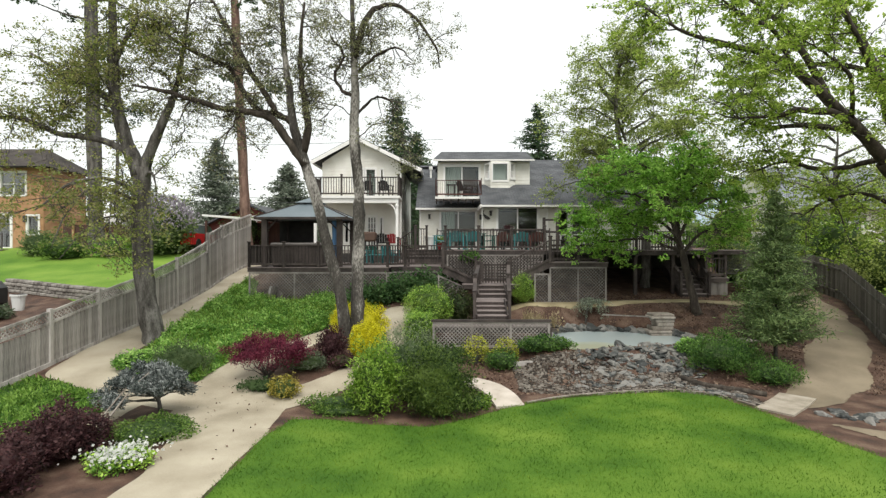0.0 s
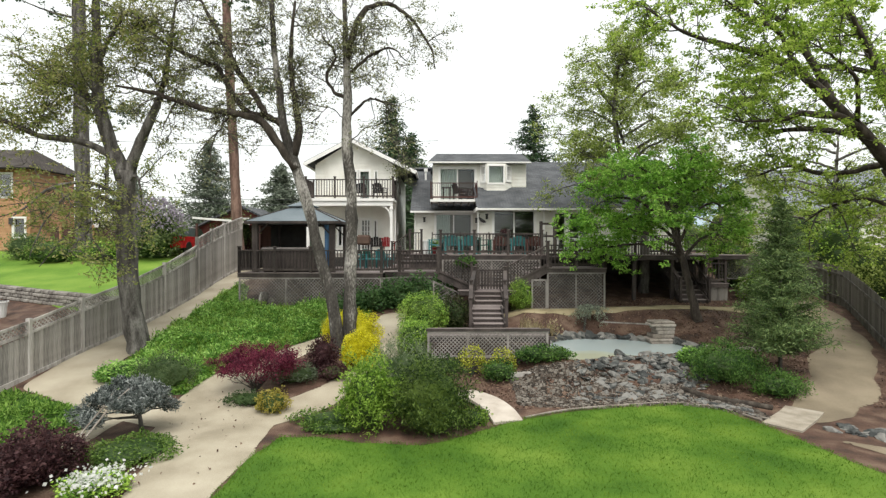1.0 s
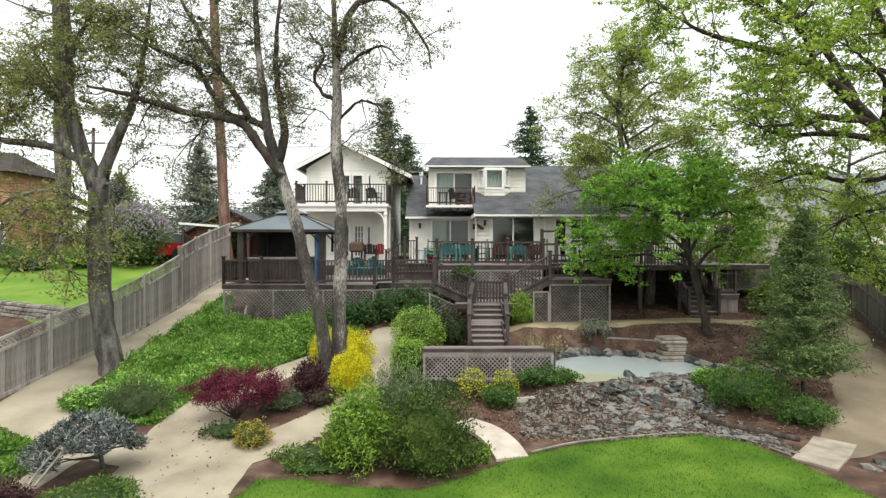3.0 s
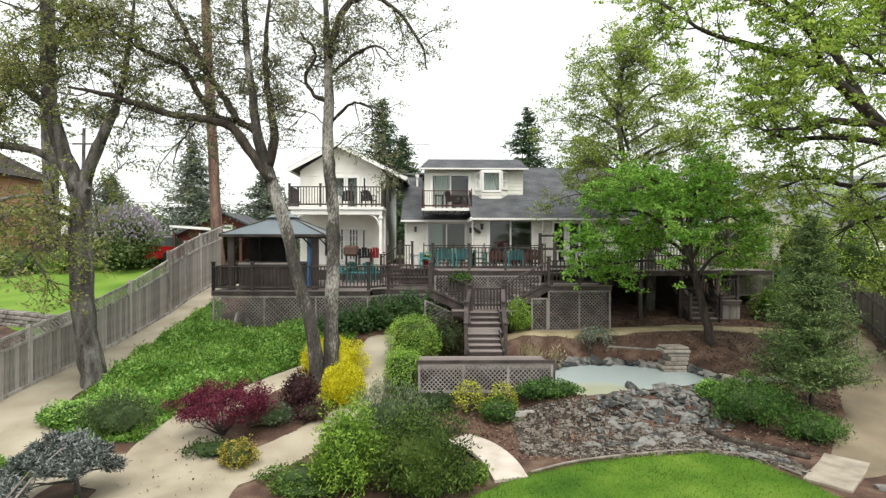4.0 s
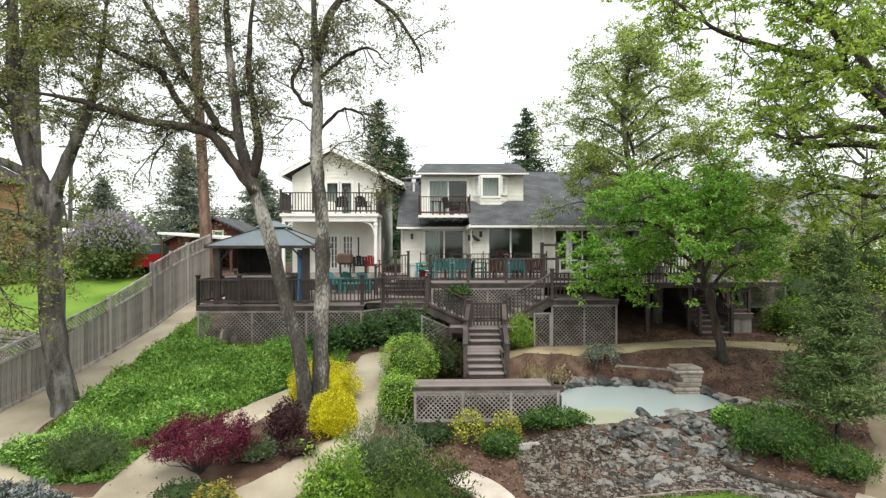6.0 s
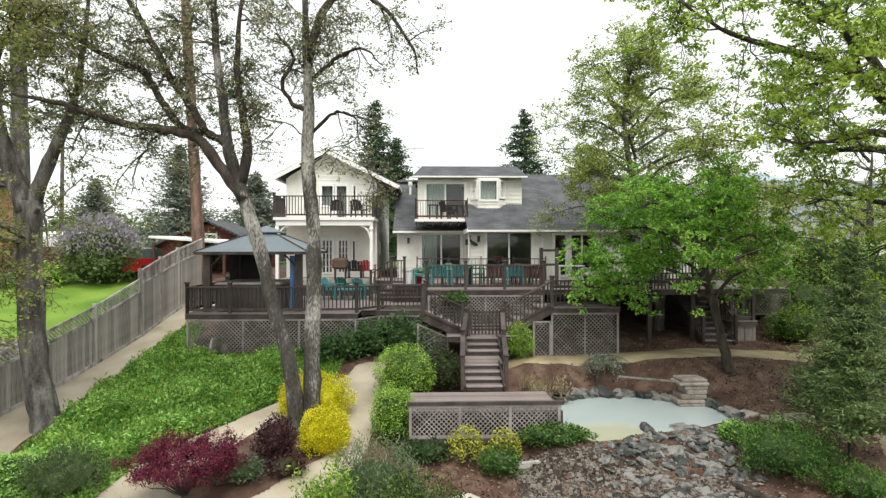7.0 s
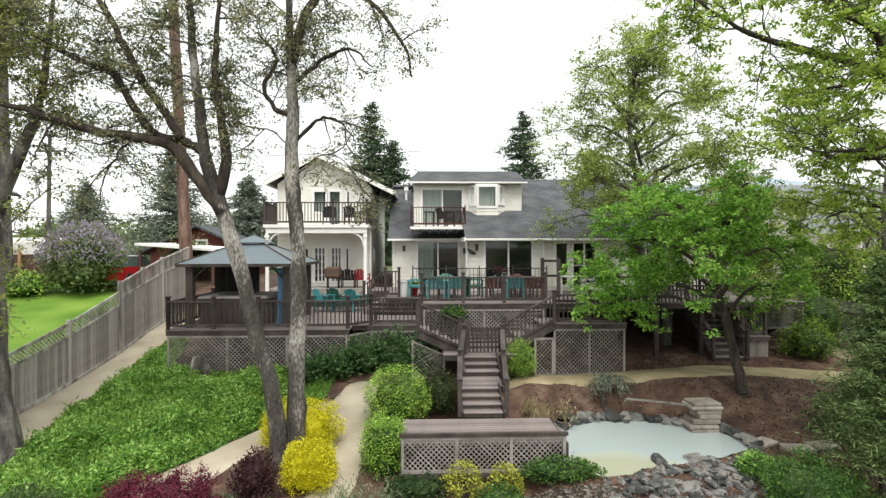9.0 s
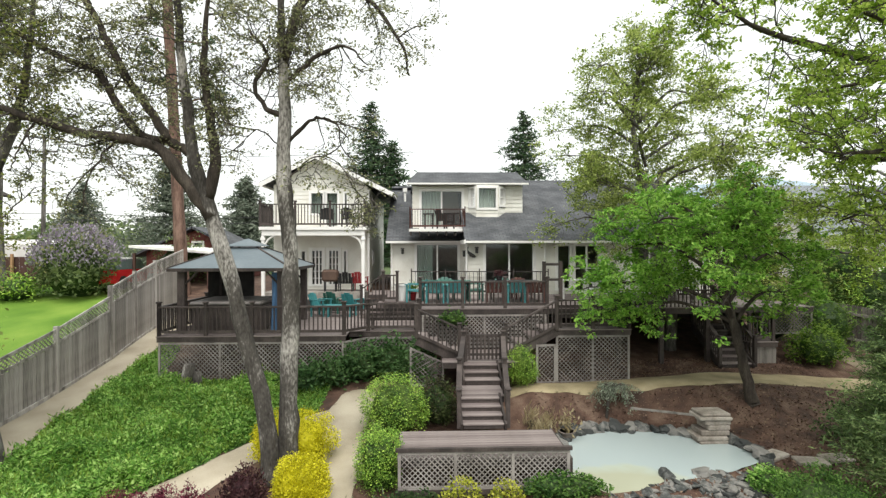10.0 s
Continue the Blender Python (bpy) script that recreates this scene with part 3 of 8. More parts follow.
def opening(parent, at, u0, u1, z0, z1, panes=2, rows=1, trim=0.09, name="window", curtain=False, depth=0.05, frame_mat=None):
    """A window or glazed door in a wall's opening: frame, bars and panes."""
    fm = frame_mat or M["trim"]
    base = at((u0 + u1) / 2, 0, z0)
    fr = MB()

    def bar(a, b, c, d, o0, o1):
        p = [at(a, o0, c), at(b, o0, c), at(b, o1, c), at(a, o1, c), at(a, o0, d), at(b, o0, d), at(b, o1, d), at(a, o1, d)]
        fr.hexa(p)
    ring = [(u0 - trim, z0 - 0.05), (u1 + trim, z0 - 0.05), (u1 + trim, z1 + trim), (u0 - trim, z1 + trim), (u0 + 0.03, z0 + 0.05), (u1 - 0.03, z0 + 0.05), (u1 - 0.03, z1 - 0.03), (u0 + 0.03, z1 - 0.03)]
    fs = []
    for i in range(4):
        j = (i + 1) % 4
        fs += [(i, j, j + 4, i + 4), (i + 12, j + 12, j + 8, i + 8), (i + 8, j + 8, j, i), (i + 4, j + 4, j + 12, i + 12)]
    fr.add([at(u, 0.055, v) for u, v in ring] + [at(u, -0.12, v) for u, v in ring], fs)
    win = part(name, fr, fm, parent, "white framed glazing")
    wdt = (u1 - u0) / panes
    for i in range(1, panes):
        fr = MB()
        bar(u0 + i * wdt - 0.035, u0 + i * wdt + 0.035, z0 + 0.04, z1 - 0.02, -0.1, -0.01)
        part("mullion", fr, fm, win)
    for j in range(1, rows):
        zz = z0 + (z1 - z0) * j / rows
        fr = MB()
        bar(u0 + 0.02, u1 - 0.02, zz - 0.018, zz + 0.018, -0.085, -0.02)
        part("glazing_bar", fr, fm, win)
    for i in range(panes):
        pm = MB()
        a, b = u0 + i * wdt + 0.02, u0 + (i + 1) * wdt - 0.02
        pm.hexa([at(a, -0.066, z0 + 0.03), at(b, -0.066, z0 + 0.03), at(b, -0.06, z0 + 0.03), at(a, -0.06, z0 + 0.03), at(a, -0.066, z1), at(b, -0.066, z1), at(b, -0.06, z1), at(a, -0.06, z1)])
        g = part("pane", pm, M["glass"], win)
        g.visible_shadow = False
    if curtain:
        cm = MB()
        a, b = curtain
        n = 14
        for i in range(n):
            p, q = a + (b - a) * i / n, a + (b - a) * (i + 1) / n
            o, o2 = (-0.24, -0.30) if i % 2 else (-0.30, -0.24)
            cm.hexa([at(p, o - 0.01, z0 + 0.03), at(q, o2 - 0.01, z0 + 0.03), at(q, o2, z0 + 0.03), at(p, o, z0 + 0.03), at(p, o - 0.01, z1), at(q, o2 - 0.01, z1), at(q, o2, z1), at(p, o, z1)])
        part("curtain", cm, M["curtain"], win, "pale hanging curtain")
    return win


def roof_plane(name, a, b, c, d, thick, parent, material=None, label=""):
    """A roof slab over the corners a, b (eave) and c, d (ridge), with the shingle rows along the eave."""
    a, b, c, d = map(Vector, (a, b, c, d))
    n = (b - a).cross(d - a).normalized() * thick
    mb = MB()
    mb.hexa([a - n, b - n, c - n, d - n, a, b, c, d])
    me = mb.mesh(name)
    uv = me.uv_layers.new(name="UVMap")
    e1 = (b - a).normalized()
    e2 = n.normalized().cross(e1)
    for i, lp in enumerate(me.loops):
        p = me.vertices[lp.vertex_index].co - a
        uv.data[i].uv = (p.dot(e1), p.dot(e2))
    return part(name, me, material or M["shingle"], parent, label)


def lattice(name, p0, p1, z0, z1, parent=None, pitch=0.088, strip=0.025, border=0.06, mids=(), label="weathered grey-brown diagonal lattice", material=None, slope=(0, 0)):
    """A lattice panel between two plan points: border, uprights and two layers of crossing strips. slope: how far the foot rises at its far end, and the top."""
    p0, p1 = Vector((*p0, 0)), Vector((*p1, 0))
    L = (p1 - p0).length
    d = (p1 - p0) / L
    nrm = Vector((d.y, -d.x, 0))
    material = material or M["lattice"]
    own = parent
    if parent is None:
        own = thing("lattice_panel", label, "lattice", (p0.x, p0.y, z0))

    def at(u, o, v):
        k = u / L
        b, t = z0 + slope[0] * k, z1 + slope[1] * k
        zz = b + (t - b) * (v - z0) / (z1 - z0)
        q = p0 + d * u + nrm * o
        return (q.x, q.y, zz)
    for s, o in ((1, 0.0), (-1, 0.011)):
        mb = MB()
        H = z1 - z0
        c = -H if s > 0 else 0.0
        end = L if s > 0 else L + H
        hw = strip * 0.7071
        while c < end:
            if s > 0:
                a, b = max(0, c), min(L, c + H)
                va, vb = a - c, b - c
            else:
                a, b = max(0, c - H), min(L, c)
                va, vb = c - a, c - b
            if b - a > 0.03:
                q = [(a - hw, va), (a + hw, va), (b + hw, vb), (b - hw, vb)]
                q = [(min(max(u, 0), L), z0 + min(max(v, 0), H)) for u, v in q]
                mb.hexa([at(u, o, v) for u, v in q] + [at(u, o + 0.01, v) for u, v in q])
            c += pitch * 1.4142
        part("latticework", mb, material, own)["kind"] = "stuff"
    fr = MB()
    def bar(u0, u1, v0, v1, o0, o1):
        fr.hexa([at(u0, o0, v0), at(u1, o0, v0), at(u1, o1, v0), at(u0, o1, v0), at(u0, o0, v1), at(u1, o0, v1), at(u1, o1, v1), at(u0, o1, v1)])
    bar(0, L, z1 - border, z1, -0.01, 0.035)
    bar(0, L, z0, z0 + border, -0.01, 0.035)
    for u in (border / 2, L - border / 2, *[m * L for m in mids]):
        bar(u - border / 2, u + border / 2, z0 + border, z1 - border, -0.012, 0.033)
    part("lattice_frame", fr, material, own)
    return own


POST = soft_box("post", 0.1, 0.1, 1.0, 0.008)
BAL = {}


def railing(p0, p1, z, h, label, z_end=None, posts=None, gap=0.13, cap=True, material=None, thin=False, skip_ends=False):
    """A railing from p0 to p1 at the floor height z (z_end at the far end), with posts, rails and balusters."""
    m = material or M["deckwood"]
    z_end = z if z_end is None else z_end
    a, b = Vector((*p0, z)), Vector((*p1, z_end))
    L = (b - a).to_2d().length
    r = thing("railing", label, "railing", a, "deck railings")
    n = posts if posts else max(1, round(L / 1.6))
    pw = 0.05 if thin else 0.1
    key = ("post", round(h, 2), thin)
    if key not in BAL:
        BAL[key] = soft_box("post", pw, pw, h + 0.12, 0.008)
    rz = math.atan2(b.y - a.y, b.x - a.x)
    for i in range(n + 1):
        p = a.lerp(b, i / n)
        place("post", BAL[key], m, r, p, rz)
        if cap and not thin:
            if "cap" not in BAL:
                BAL["cap"] = soft_box("post_cap", 0.15, 0.15, 0.05, 0.015)
            place("post_cap", BAL["cap"], m, r, p + Vector((0, 0, h + 0.12)), rz)
    up = Vector((0, 0, 1))
    t, w2 = (0.04, 0.04) if thin else (0.045, 0.13)
    mb = MB()
    mb.beam(a + up * h, b + up * h, w2, t)
    part("top_rail", mb, m, r)
    mb = MB()
    mb.beam(a + up * 0.12, b + up * 0.12, 0.04, 0.08)
    part("bottom_rail", mb, m, r)
    s = 0.018 if thin else 0.036
    key = ("bal", round(h, 2), thin)
    if key not in BAL:
        BAL[key] = soft_box("baluster", s, s, h - 0.16, 0.004)
    k = max(1, int(L / gap))
    for i in range(1, k):
        p = a.lerp(b, i / k)
        place("baluster", BAL[key], m, r, p + up * 0.14, rz)
    return r


def platform(name, label, x0, x1, y0, y1, z, fascia=0.16, pitch=0.145, along="x", category="deck"):
    """A deck floor: a frame with fascia boards and separate floor boards."""
    t = thing(name, label, category, ((x0 + x1) / 2, (y0 + y1) / 2, z - fascia))
    mb = MB()
    mb.box(x0 + 0.04, x1 - 0.04, y0 + 0.04, y1 - 0.04, z - fascia, z - 0.03)
    part("deck_frame", mb, M["deckwood"], t)
    mb = MB()
    mb.box(x0, x1, y0, y0 + 0.04, z - fascia - 0.02, z - 0.03)
    part("fascia", mb, M["deckwood"], t)
    if along == "x":
        n = int((y1 - y0) / pitch)
        me = soft_box("deck_board", x1 - x0 + 0.04, pitch - 0.008, 0.03, 0.004)
        for i in range(n):
            place("deck_board", me, M["deckboard"], t, ((x0 + x1) / 2, y0 + pitch * (i + 0.5) - 0.02, z - 0.03))
    else:
        n = int((x1 - x0) / pitch)
        me = soft_box("deck_board", pitch - 0.008, y1 - y0 + 0.04, 0.03, 0.004)
        for i in range(n):
            place("deck_board", me, M["deckboard"], t, (x0 + pitch * (i + 0.5), (y0 + y1) / 2, z - 0.03))
    return t


# ---- the white house ----
house = thing("house", "white clapboard two-storey house with dark grey shingle roof and bay dormer", "house", (1, 32, 3))
# wing with the gable
Z1 = 3.45
at = wall(house, (-6.95, 31.5), (1, 0), 4.45, 2.6, 8.42, holes=[(1.78, 2.3, 3.6, 5.28), (2.6, 3.08, 3.6, 5.28), (3.31, 3.46, 3.8, 5.25), (1.28, 1.5, 3.8, 5.25), (1.75, 2.35, 7.0, 8.05), (2.5, 3.05, 6.4, 8.05), (3.35, 3.5, 6.7, 8.05)], gable=(2.05, 9.7))
opening(house, at, 1.78, 2.3, 3.6, 5.28, 3, 5, name="door", trim=0.13)
opening(house, at, 2.6, 3.08, 3.6, 5.28, 3, 5, name="door", trim=0.13)
opening(house, at, 3.31, 3.46, 3.8, 5.25, 1, 1, trim=0.06)
opening(house, at, 1.28, 1.5, 3.8, 5.25, 1, 1, trim=0.06)
opening(house, at, 1.75, 2.35, 7.0, 8.05, 1, 1, curtain=(1.75, 2.2))
opening(house, at, 2.5, 3.05, 6.4, 8.05, 1, 1, name="door", curtain=(2.5, 3.0))
opening(house, at, 3.35, 3.5, 6.7, 8.05, 1, 1, trim=0.05)
at = wall(house, (-2.5, 31.5), (0, 1), 10.5, 2.6, 8.36, holes=[(1.9, 2.5, 7.1, 8.0), (4.2, 4.7, 7.1, 8.0), (2.2, 3.2, 4.5, 5.2)])
opening(house, at, 1.9, 2.5, 7.1, 8.0, 1)
opening(house, at, 4.2, 4.7, 7.1, 8.0, 1)
opening(house, at, 2.2, 3.2, 4.5, 5.2, 1)
wall(house, (-6.95, 42), (0, -1), 10.5, 2.6, 8.42)
wall(house, (-2.5, 42), (-1, 0), 4.45, 2.6, 8.36, gable=(2.4, 9.68))
mb = MB()
mb.box(-6.8, -2.66, 31.7, 41.8, 6.1, 6.3)
mb.box(-6.8, -2.66, 31.7, 41.8, 3.3, 3.42)
mb.box(-6.8, -2.66, 35, 35.1, 3.42, 8.1)
part("interior", mb, M["room"], house, "dim rooms behind the glass")
PK, XP = 9.88, -4.9
for nm, xe, ze in (("roof", -7.5, 8.5), ("roof", -1.25, 8.07)):
    if xe < -4:
        roof_plane(nm, (xe, 42.3, ze), (xe, 31.0, ze), (XP, 31.0, PK), (XP, 42.3, PK), 0.09, house)
    else:
        roof_plane(nm, (xe, 31.0, ze), (xe, 42.3, ze), (XP, 42.3, PK), (XP, 31.0, PK), 0.09, house)
    mb = MB()
    mb.hexa([(xe, 31.02, ze - 0.13), (XP, 31.02, PK - 0.13), (XP, 31.47, PK - 0.13), (xe, 31.47, ze - 0.13), (xe, 31.02, ze - 0.105), (XP, 31.02, PK - 0.105), (XP, 31.47, PK - 0.105), (xe, 31.47, ze - 0.105)])
    part("soffit", mb, M["trim"], house)
    mb = MB()
    mb.beam((xe, 30.98, ze - 0.15), (XP, 30.98, PK - 0.15), 0.05, 0.2)
    part("bargeboard", mb, M["trim"], house, "white gable board")
    mb = MB()
    mb.beam((xe, 30.98, ze - 0.1), (xe, 42.3, ze - 0.1), 0.1, 0.12)
    part("gutter", mb, M["trim"], house)
mb = MB()
mb.beam((-2.44, 31.46, 2.8), (-2.44, 31.46, 8.2), 0.1, 0.1)
part("corner_board", mb, M["trim"], house)
# porch and wing balcony
balcony = part("balcony", (lambda m: (m.box(-7.1, -2.35, 29.55, 31.46, 6.2, 6.34), m)[1])(MB()), M["trim"], house, "white-edged wooden balcony over the porch")
mb = MB()
mb.box(-7.0, -2.42, 29.62, 29.78, 5.95, 6.196)
part("beam", mb, M["trim"], balcony)
for px in (-6.95, -2.5):
    mb = MB()
    mb.box(px - 0.07, px + 0.07, 29.63, 29.77, 2.85, 5.946)
    mb.box(px - 0.1, px + 0.1, 29.6, 29.8, 5.75, 5.85)
    part("porch_post", mb, M["trim"], balcony, "white porch post")
    mb = MB()
    sgn = 1 if px < -4 else -1
    pts = [(px + sgn * (0.07 + 0.5 * (1 - math.cos(a))), 29.7, 5.35 + 0.58 * math.sin(a)) for a in np.linspace(0, 1.5, 7)]
    mb.tube(pts, [0.045] * 7, 6)
    part("bracket", mb, M["trim"], balcony)
mb = MB()
mb.box(-6.95, -2.4, 29.7, 31.45, 2.7, 3.4)
part("porch_floor", mb, M["stonewall"], house, "brick porch step")
mb = MB()
mb.box(-6.2, -3.2, 29.2, 29.69, 2.7, 3.15)
part("porch_step", mb, M["stonewall"], house)

# main block, ground floor
at = wall(house, (-1.3, 30.4), (1, 0), 3.4, 2.6, 5.72, holes=[(1.18, 3.12, 3.5, 5.55)])
opening(house, at, 1.18, 3.12, 3.5, 5.55, 2, 1, name="sliding_door", curtain=(1.2, 1.95))
wall(house, (-1.3, 38.4), (0, -1), 8, 2.6, 5.72)
at = wall(house, (2.1, 30.4), (0, -1), 2.3, 2.6, 5.72)
at = wall(house, (2.1, 28.1), (1, 0), 10.4, 2.6, 5.75, holes=[(0.72, 2.78, 3.5, 5.58), (3.8, 4.35, 3.6, 5.5), (4.55, 5.6, 3.5, 5.5), (7.0, 8.6, 4.3, 5.5)])
opening(house, at, 0.72, 2.78, 3.5, 5.58, 2, 1, name="sliding_door")
opening(house, at, 3.8, 4.35, 3.6, 5.5, 1, 1)
opening(house, at, 4.55, 5.6, 3.5, 5.5, 2, 2, name="door")
opening(house, at, 7.0, 8.6, 4.3, 5.5, 2, 1)
wall(house, (12.5, 28.1), (0, 1), 12, 2.6, 5.75)
mb = MB()
mb.box(-1.2, 12.3, 33.6, 33.7, 3.4, 5.7)
mb.box(-1.2, 12.3, 28.4, 33.6, 3.3, 3.42)
mb.box(-1.2, 1.9, 30.7, 33.6, 5.5, 5.56)
mb.box(2.3, 12.3, 28.4, 33.6, 5.76, 5.8)
part("interior", mb, M["room"], house, "dim living room behind the glass")
roof_plane("roof", (-1.5, 29.95, 5.72), (2.0, 29.95, 5.72), (2.0, 35.2, 8.75), (-1.5, 35.2, 8.75), 0.1, house)
roof_plane("roof", (1.92, 27.55, 5.70), (13, 27.55, 5.70), (13, 34.2, 9.0), (1.92, 34.2, 9.0), 0.1, house)
roof_plane("roof", (13, 42, 5.2), (-1.5, 42, 5.2), (-1.5, 34.7, 8.72), (13, 34.7, 8.95), 0.1, house)
mb = MB()
mb.box(-1.5, 1.95, 29.86, 29.97, 5.6, 5.70)
part("gutter", mb, M["trim"], house, "white eaves gutter")
mb = MB()
mb.box(1.92, 13, 27.46, 27.57, 5.585, 5.68)
mb.box(1.88, 1.95, 27.5, 29.9, 5.54, 5.72)
part("gutter", mb, M["trim"], house, "white eaves gutter")
for dx_, dy_ in ((-1.25, 30.38), (2.02, 28.06), (5.35, 28.05)):
    mb = MB()
    mb.tube([(dx_, dy_ - 0.08, 5.6), (dx_, dy_ - 0.08, 3.6)], [0.04, 0.04], 8)
    part("downpipe", mb, M["trim"], house)
# dormer with its balcony and bay
at = wall(house, (-0.28, 30.2), (1, 0), 5.06, 6.3, 8.28, holes=[(0.38, 2.28, 6.3, 8.02), (2.75, 4.15, 7.0, 8.2)])
opening(house, at, 0.38, 2.28, 6.3, 8.02, 2, 1, name="sliding_door", curtain=(0.4, 1.35))
wall(house, (4.78, 30.2), (0, 1), 4.5, 6.6, 8.3)
wall(house, (-0.28, 34.7), (0, -1), 4.5, 6.6, 8.3)
roof_plane("roof", (-0.55, 29.8, 8.34), (5.0, 29.8, 8.34), (4.8, 31.7, 9.08), (-0.1, 31.7, 9.08), 0.1, house)
roof_plane("roof", (5.0, 35.0, 8.3), (-0.55, 35.0, 8.3), (-0.1, 31.7, 9.08), (4.8, 31.7, 9.08), 0.1, house)
mb = MB()
mb.box(-0.55, 5.0, 29.74, 29.81, 8.26, 8.335)
part("fascia", mb, M["trim"], house)
mb = MB()
mb.box(0.0, 4.7, 32.4, 32.5, 6.3, 8.2)
part("interior", mb, M["room"], house)
bayp = [(2.3, 30.2), (2.62, 29.75), (3.6, 29.75), (3.98, 30.2)]
for (xa, ya), (xb, yb), zb in zip(bayp[:-1], bayp[1:], (7.25, 7.15, 7.3)):
    L_ = math.hypot(xb - xa, yb - ya)
    at = wall(house, (xa, ya), ((xb - xa) / L_, (yb - ya) / L_), L_, 6.72, 8.22, holes=[(0.07, L_ - 0.07, zb, 8.12)], lap=0.24, thick=0.08)
    opening(house, at, 0.07, L_ - 0.07, zb, 8.12, 1, 2 if L_ < 0.7 else 1, trim=0.05, curtain=False if L_ < 0.7 else (0.1, L_ - 0.1))
db = part("balcony", (lambda m: (m.box(-0.42, 2.08, 28.75, 30.16, 6.1, 6.22), m)[1])(MB()), M["trim"], house, "small upper balcony with dark underside")
for i in range(7):
    mb = MB()
    mb.box(-0.38 + 0.395 * i, -0.33 + 0.395 * i, 28.8, 30.1, 5.93, 6.096)
    part("joist", mb, M["deckwood"], db)

M["redwood"] = mat("dark_red_rail", [(0.06, 0.025, 0.02), (0.11, 0.045, 0.035)], rough=0.6, scale=3, bump=0.2)
railing((-0.38, 28.8), (2.02, 28.8), 6.22, 0.85, "dark red-brown upper balcony railing with thin wires", thin=True, gap=0.11, posts=1, material=M["redwood"])
railing((2.02, 28.8), (2.02, 30.1), 6.22, 0.85, "dark red-brown upper balcony railing side", thin=True, gap=0.14, posts=1, material=M["redwood"])
railing((-0.38, 28.8), (-0.38, 30.1), 6.22, 0.85, "dark red-brown upper balcony railing side", thin=True, gap=0.14, posts=1, material=M["redwood"])
railing((-7.05, 29.6), (-2.42, 29.6), 6.34, 1.0, "brown wooden railing of the wing balcony", posts=3, gap=0.14)
railing((-2.41, 29.62), (-2.41, 31.4), 6.34, 1.0, "brown wooden balcony railing end", posts=1, gap=0.07)
railing((-7.05, 29.62), (-7.05, 31.4), 6.34, 1.0, "brown wooden balcony railing end", posts=1, gap=0.07)

# ---- decks ----
ZL, ZU, ZR = 2.76, 3.44, 2.98
GL = 2.17
platform("gazebo_deck", "brown painted raised deck under the gazebo", -7.75, -2.15, 21.6, 29.1, ZL)
platform("middle_deck", "brown painted middle deck beside the stairs", -2.15, 0.1, 22.4, 29.1, ZL)
platform("upper_deck", "greyish upper deck at the house", 0.1, 13.0, 22.5, 28.0, ZU)
platform("upper_deck", "greyish upper deck by the wall", -2.1, 2.1, 28.0, 30.3, ZU)
platform("side_deck", "brown deck platform with lattice skirt", 4.1, 6.35, 21.0, 22.45, ZR)
platform("lower_deck", "weathered wooden lower deck at the foot of the stairs", -0.3, 3.08, 15.74, 17.45, 1.27, along="x")
for xa, xb, ya, yb in ((-7.7, -2.2, 21.62, 21.62), (-2.2, -1.55, 21.64, 22.42), (-1.55, 0.1, 22.42, 22.42)):
    lattice("lattice_panel", (xa, ya), (xb, yb), gz((xa + xb) / 2, ya) - 0.25, ZL - 0.19, mids=(0.33, 0.66) if xb - xa > 3 else (0.5,))
lattice("lattice_panel", (4.1, 21.0), (6.3, 21.0), 1.4, ZR - 0.18, mids=(0.5,))
lattice("lattice_panel", (-0.3, 15.7), (3.08, 15.7), 0.68, 1.42, mids=(1 / 3, 2 / 3), label="grey-brown lattice skirt with dark cap rail of the lower deck", pitch=0.077, strip=0.024)
lattice("lattice_panel", (-0.2, 15.76), (2.3, 15.76), 0.05, 0.62, label="low lattice panel below the deck skirt", pitch=0.077, strip=0.024)
lattice("lattice_panel", (0.15, 22.45), (4.15, 22.45), 2.2, 3.25, mids=(0.5,), label="lattice panel behind the gate under the upper deck")
lattice("lattice_panel", (3.5, 20.95), (4.1, 20.98), 1.4, 2.55, label="narrow lattice beside the stairs")
lattice("lattice_panel", (-0.2, 20.98), (0.8, 20.98), 1.35, 2.5, label="lattice panel under the stair flight", slope=(0, -0.45))
skirt = thing("deck_skirt_rail", "dark cap and base boards of the lower deck skirt", "board", (1.4, 15.66, 0.6))
mb = MB()
mb.box(-0.34, 3.12, 15.64, 15.72, 1.42, 1.49)
part("cap_board", mb, M["deckwood"], skirt)
mb = MB()
mb.box(-0.34, 3.12, 15.64, 15.74, 0.58, 0.68)
part("base_board", mb, M["deckwood"], skirt)
mb = MB()
mb.box(3.085, 3.13, 15.66, 17.45, 0.6, 1.26)
part("side_board", mb, M["deckwood"], skirt)

railing((-7.7, 21.66), (-2.2, 21.66), ZL, 0.86, "brown wooden deck railing before the gazebo", posts=4)
railing((-2.2, 21.66), (-1.55, 22.44), ZL, 0.86, "short angled brown deck railing", posts=1)
railing((-1.55, 22.44), (0.05, 22.44), ZL, 0.86, "brown deck railing with horizontal slats behind", posts=1)
railing((-7.7, 21.66), (-7.7, 28.8), ZL, 0.86, "brown deck railing along the fence side", posts=4)
railing((0.1, 22.55), (4.2, 22.55), ZU, 0.85, "brown upper deck railing", posts=3)
railing((4.15, 21.05), (6.3, 21.05), ZR, 0.85, "brown railing of the lattice-skirted platform", posts=2)
railing((6.3, 21.05), (6.3, 22.4), ZR, 0.85, "brown railing of the platform side", posts=1)
railing((6.3, 22.55), (9.7, 22.55), ZU - 0.3, 0.85, "brown upper deck railing behind the maple", posts=2)
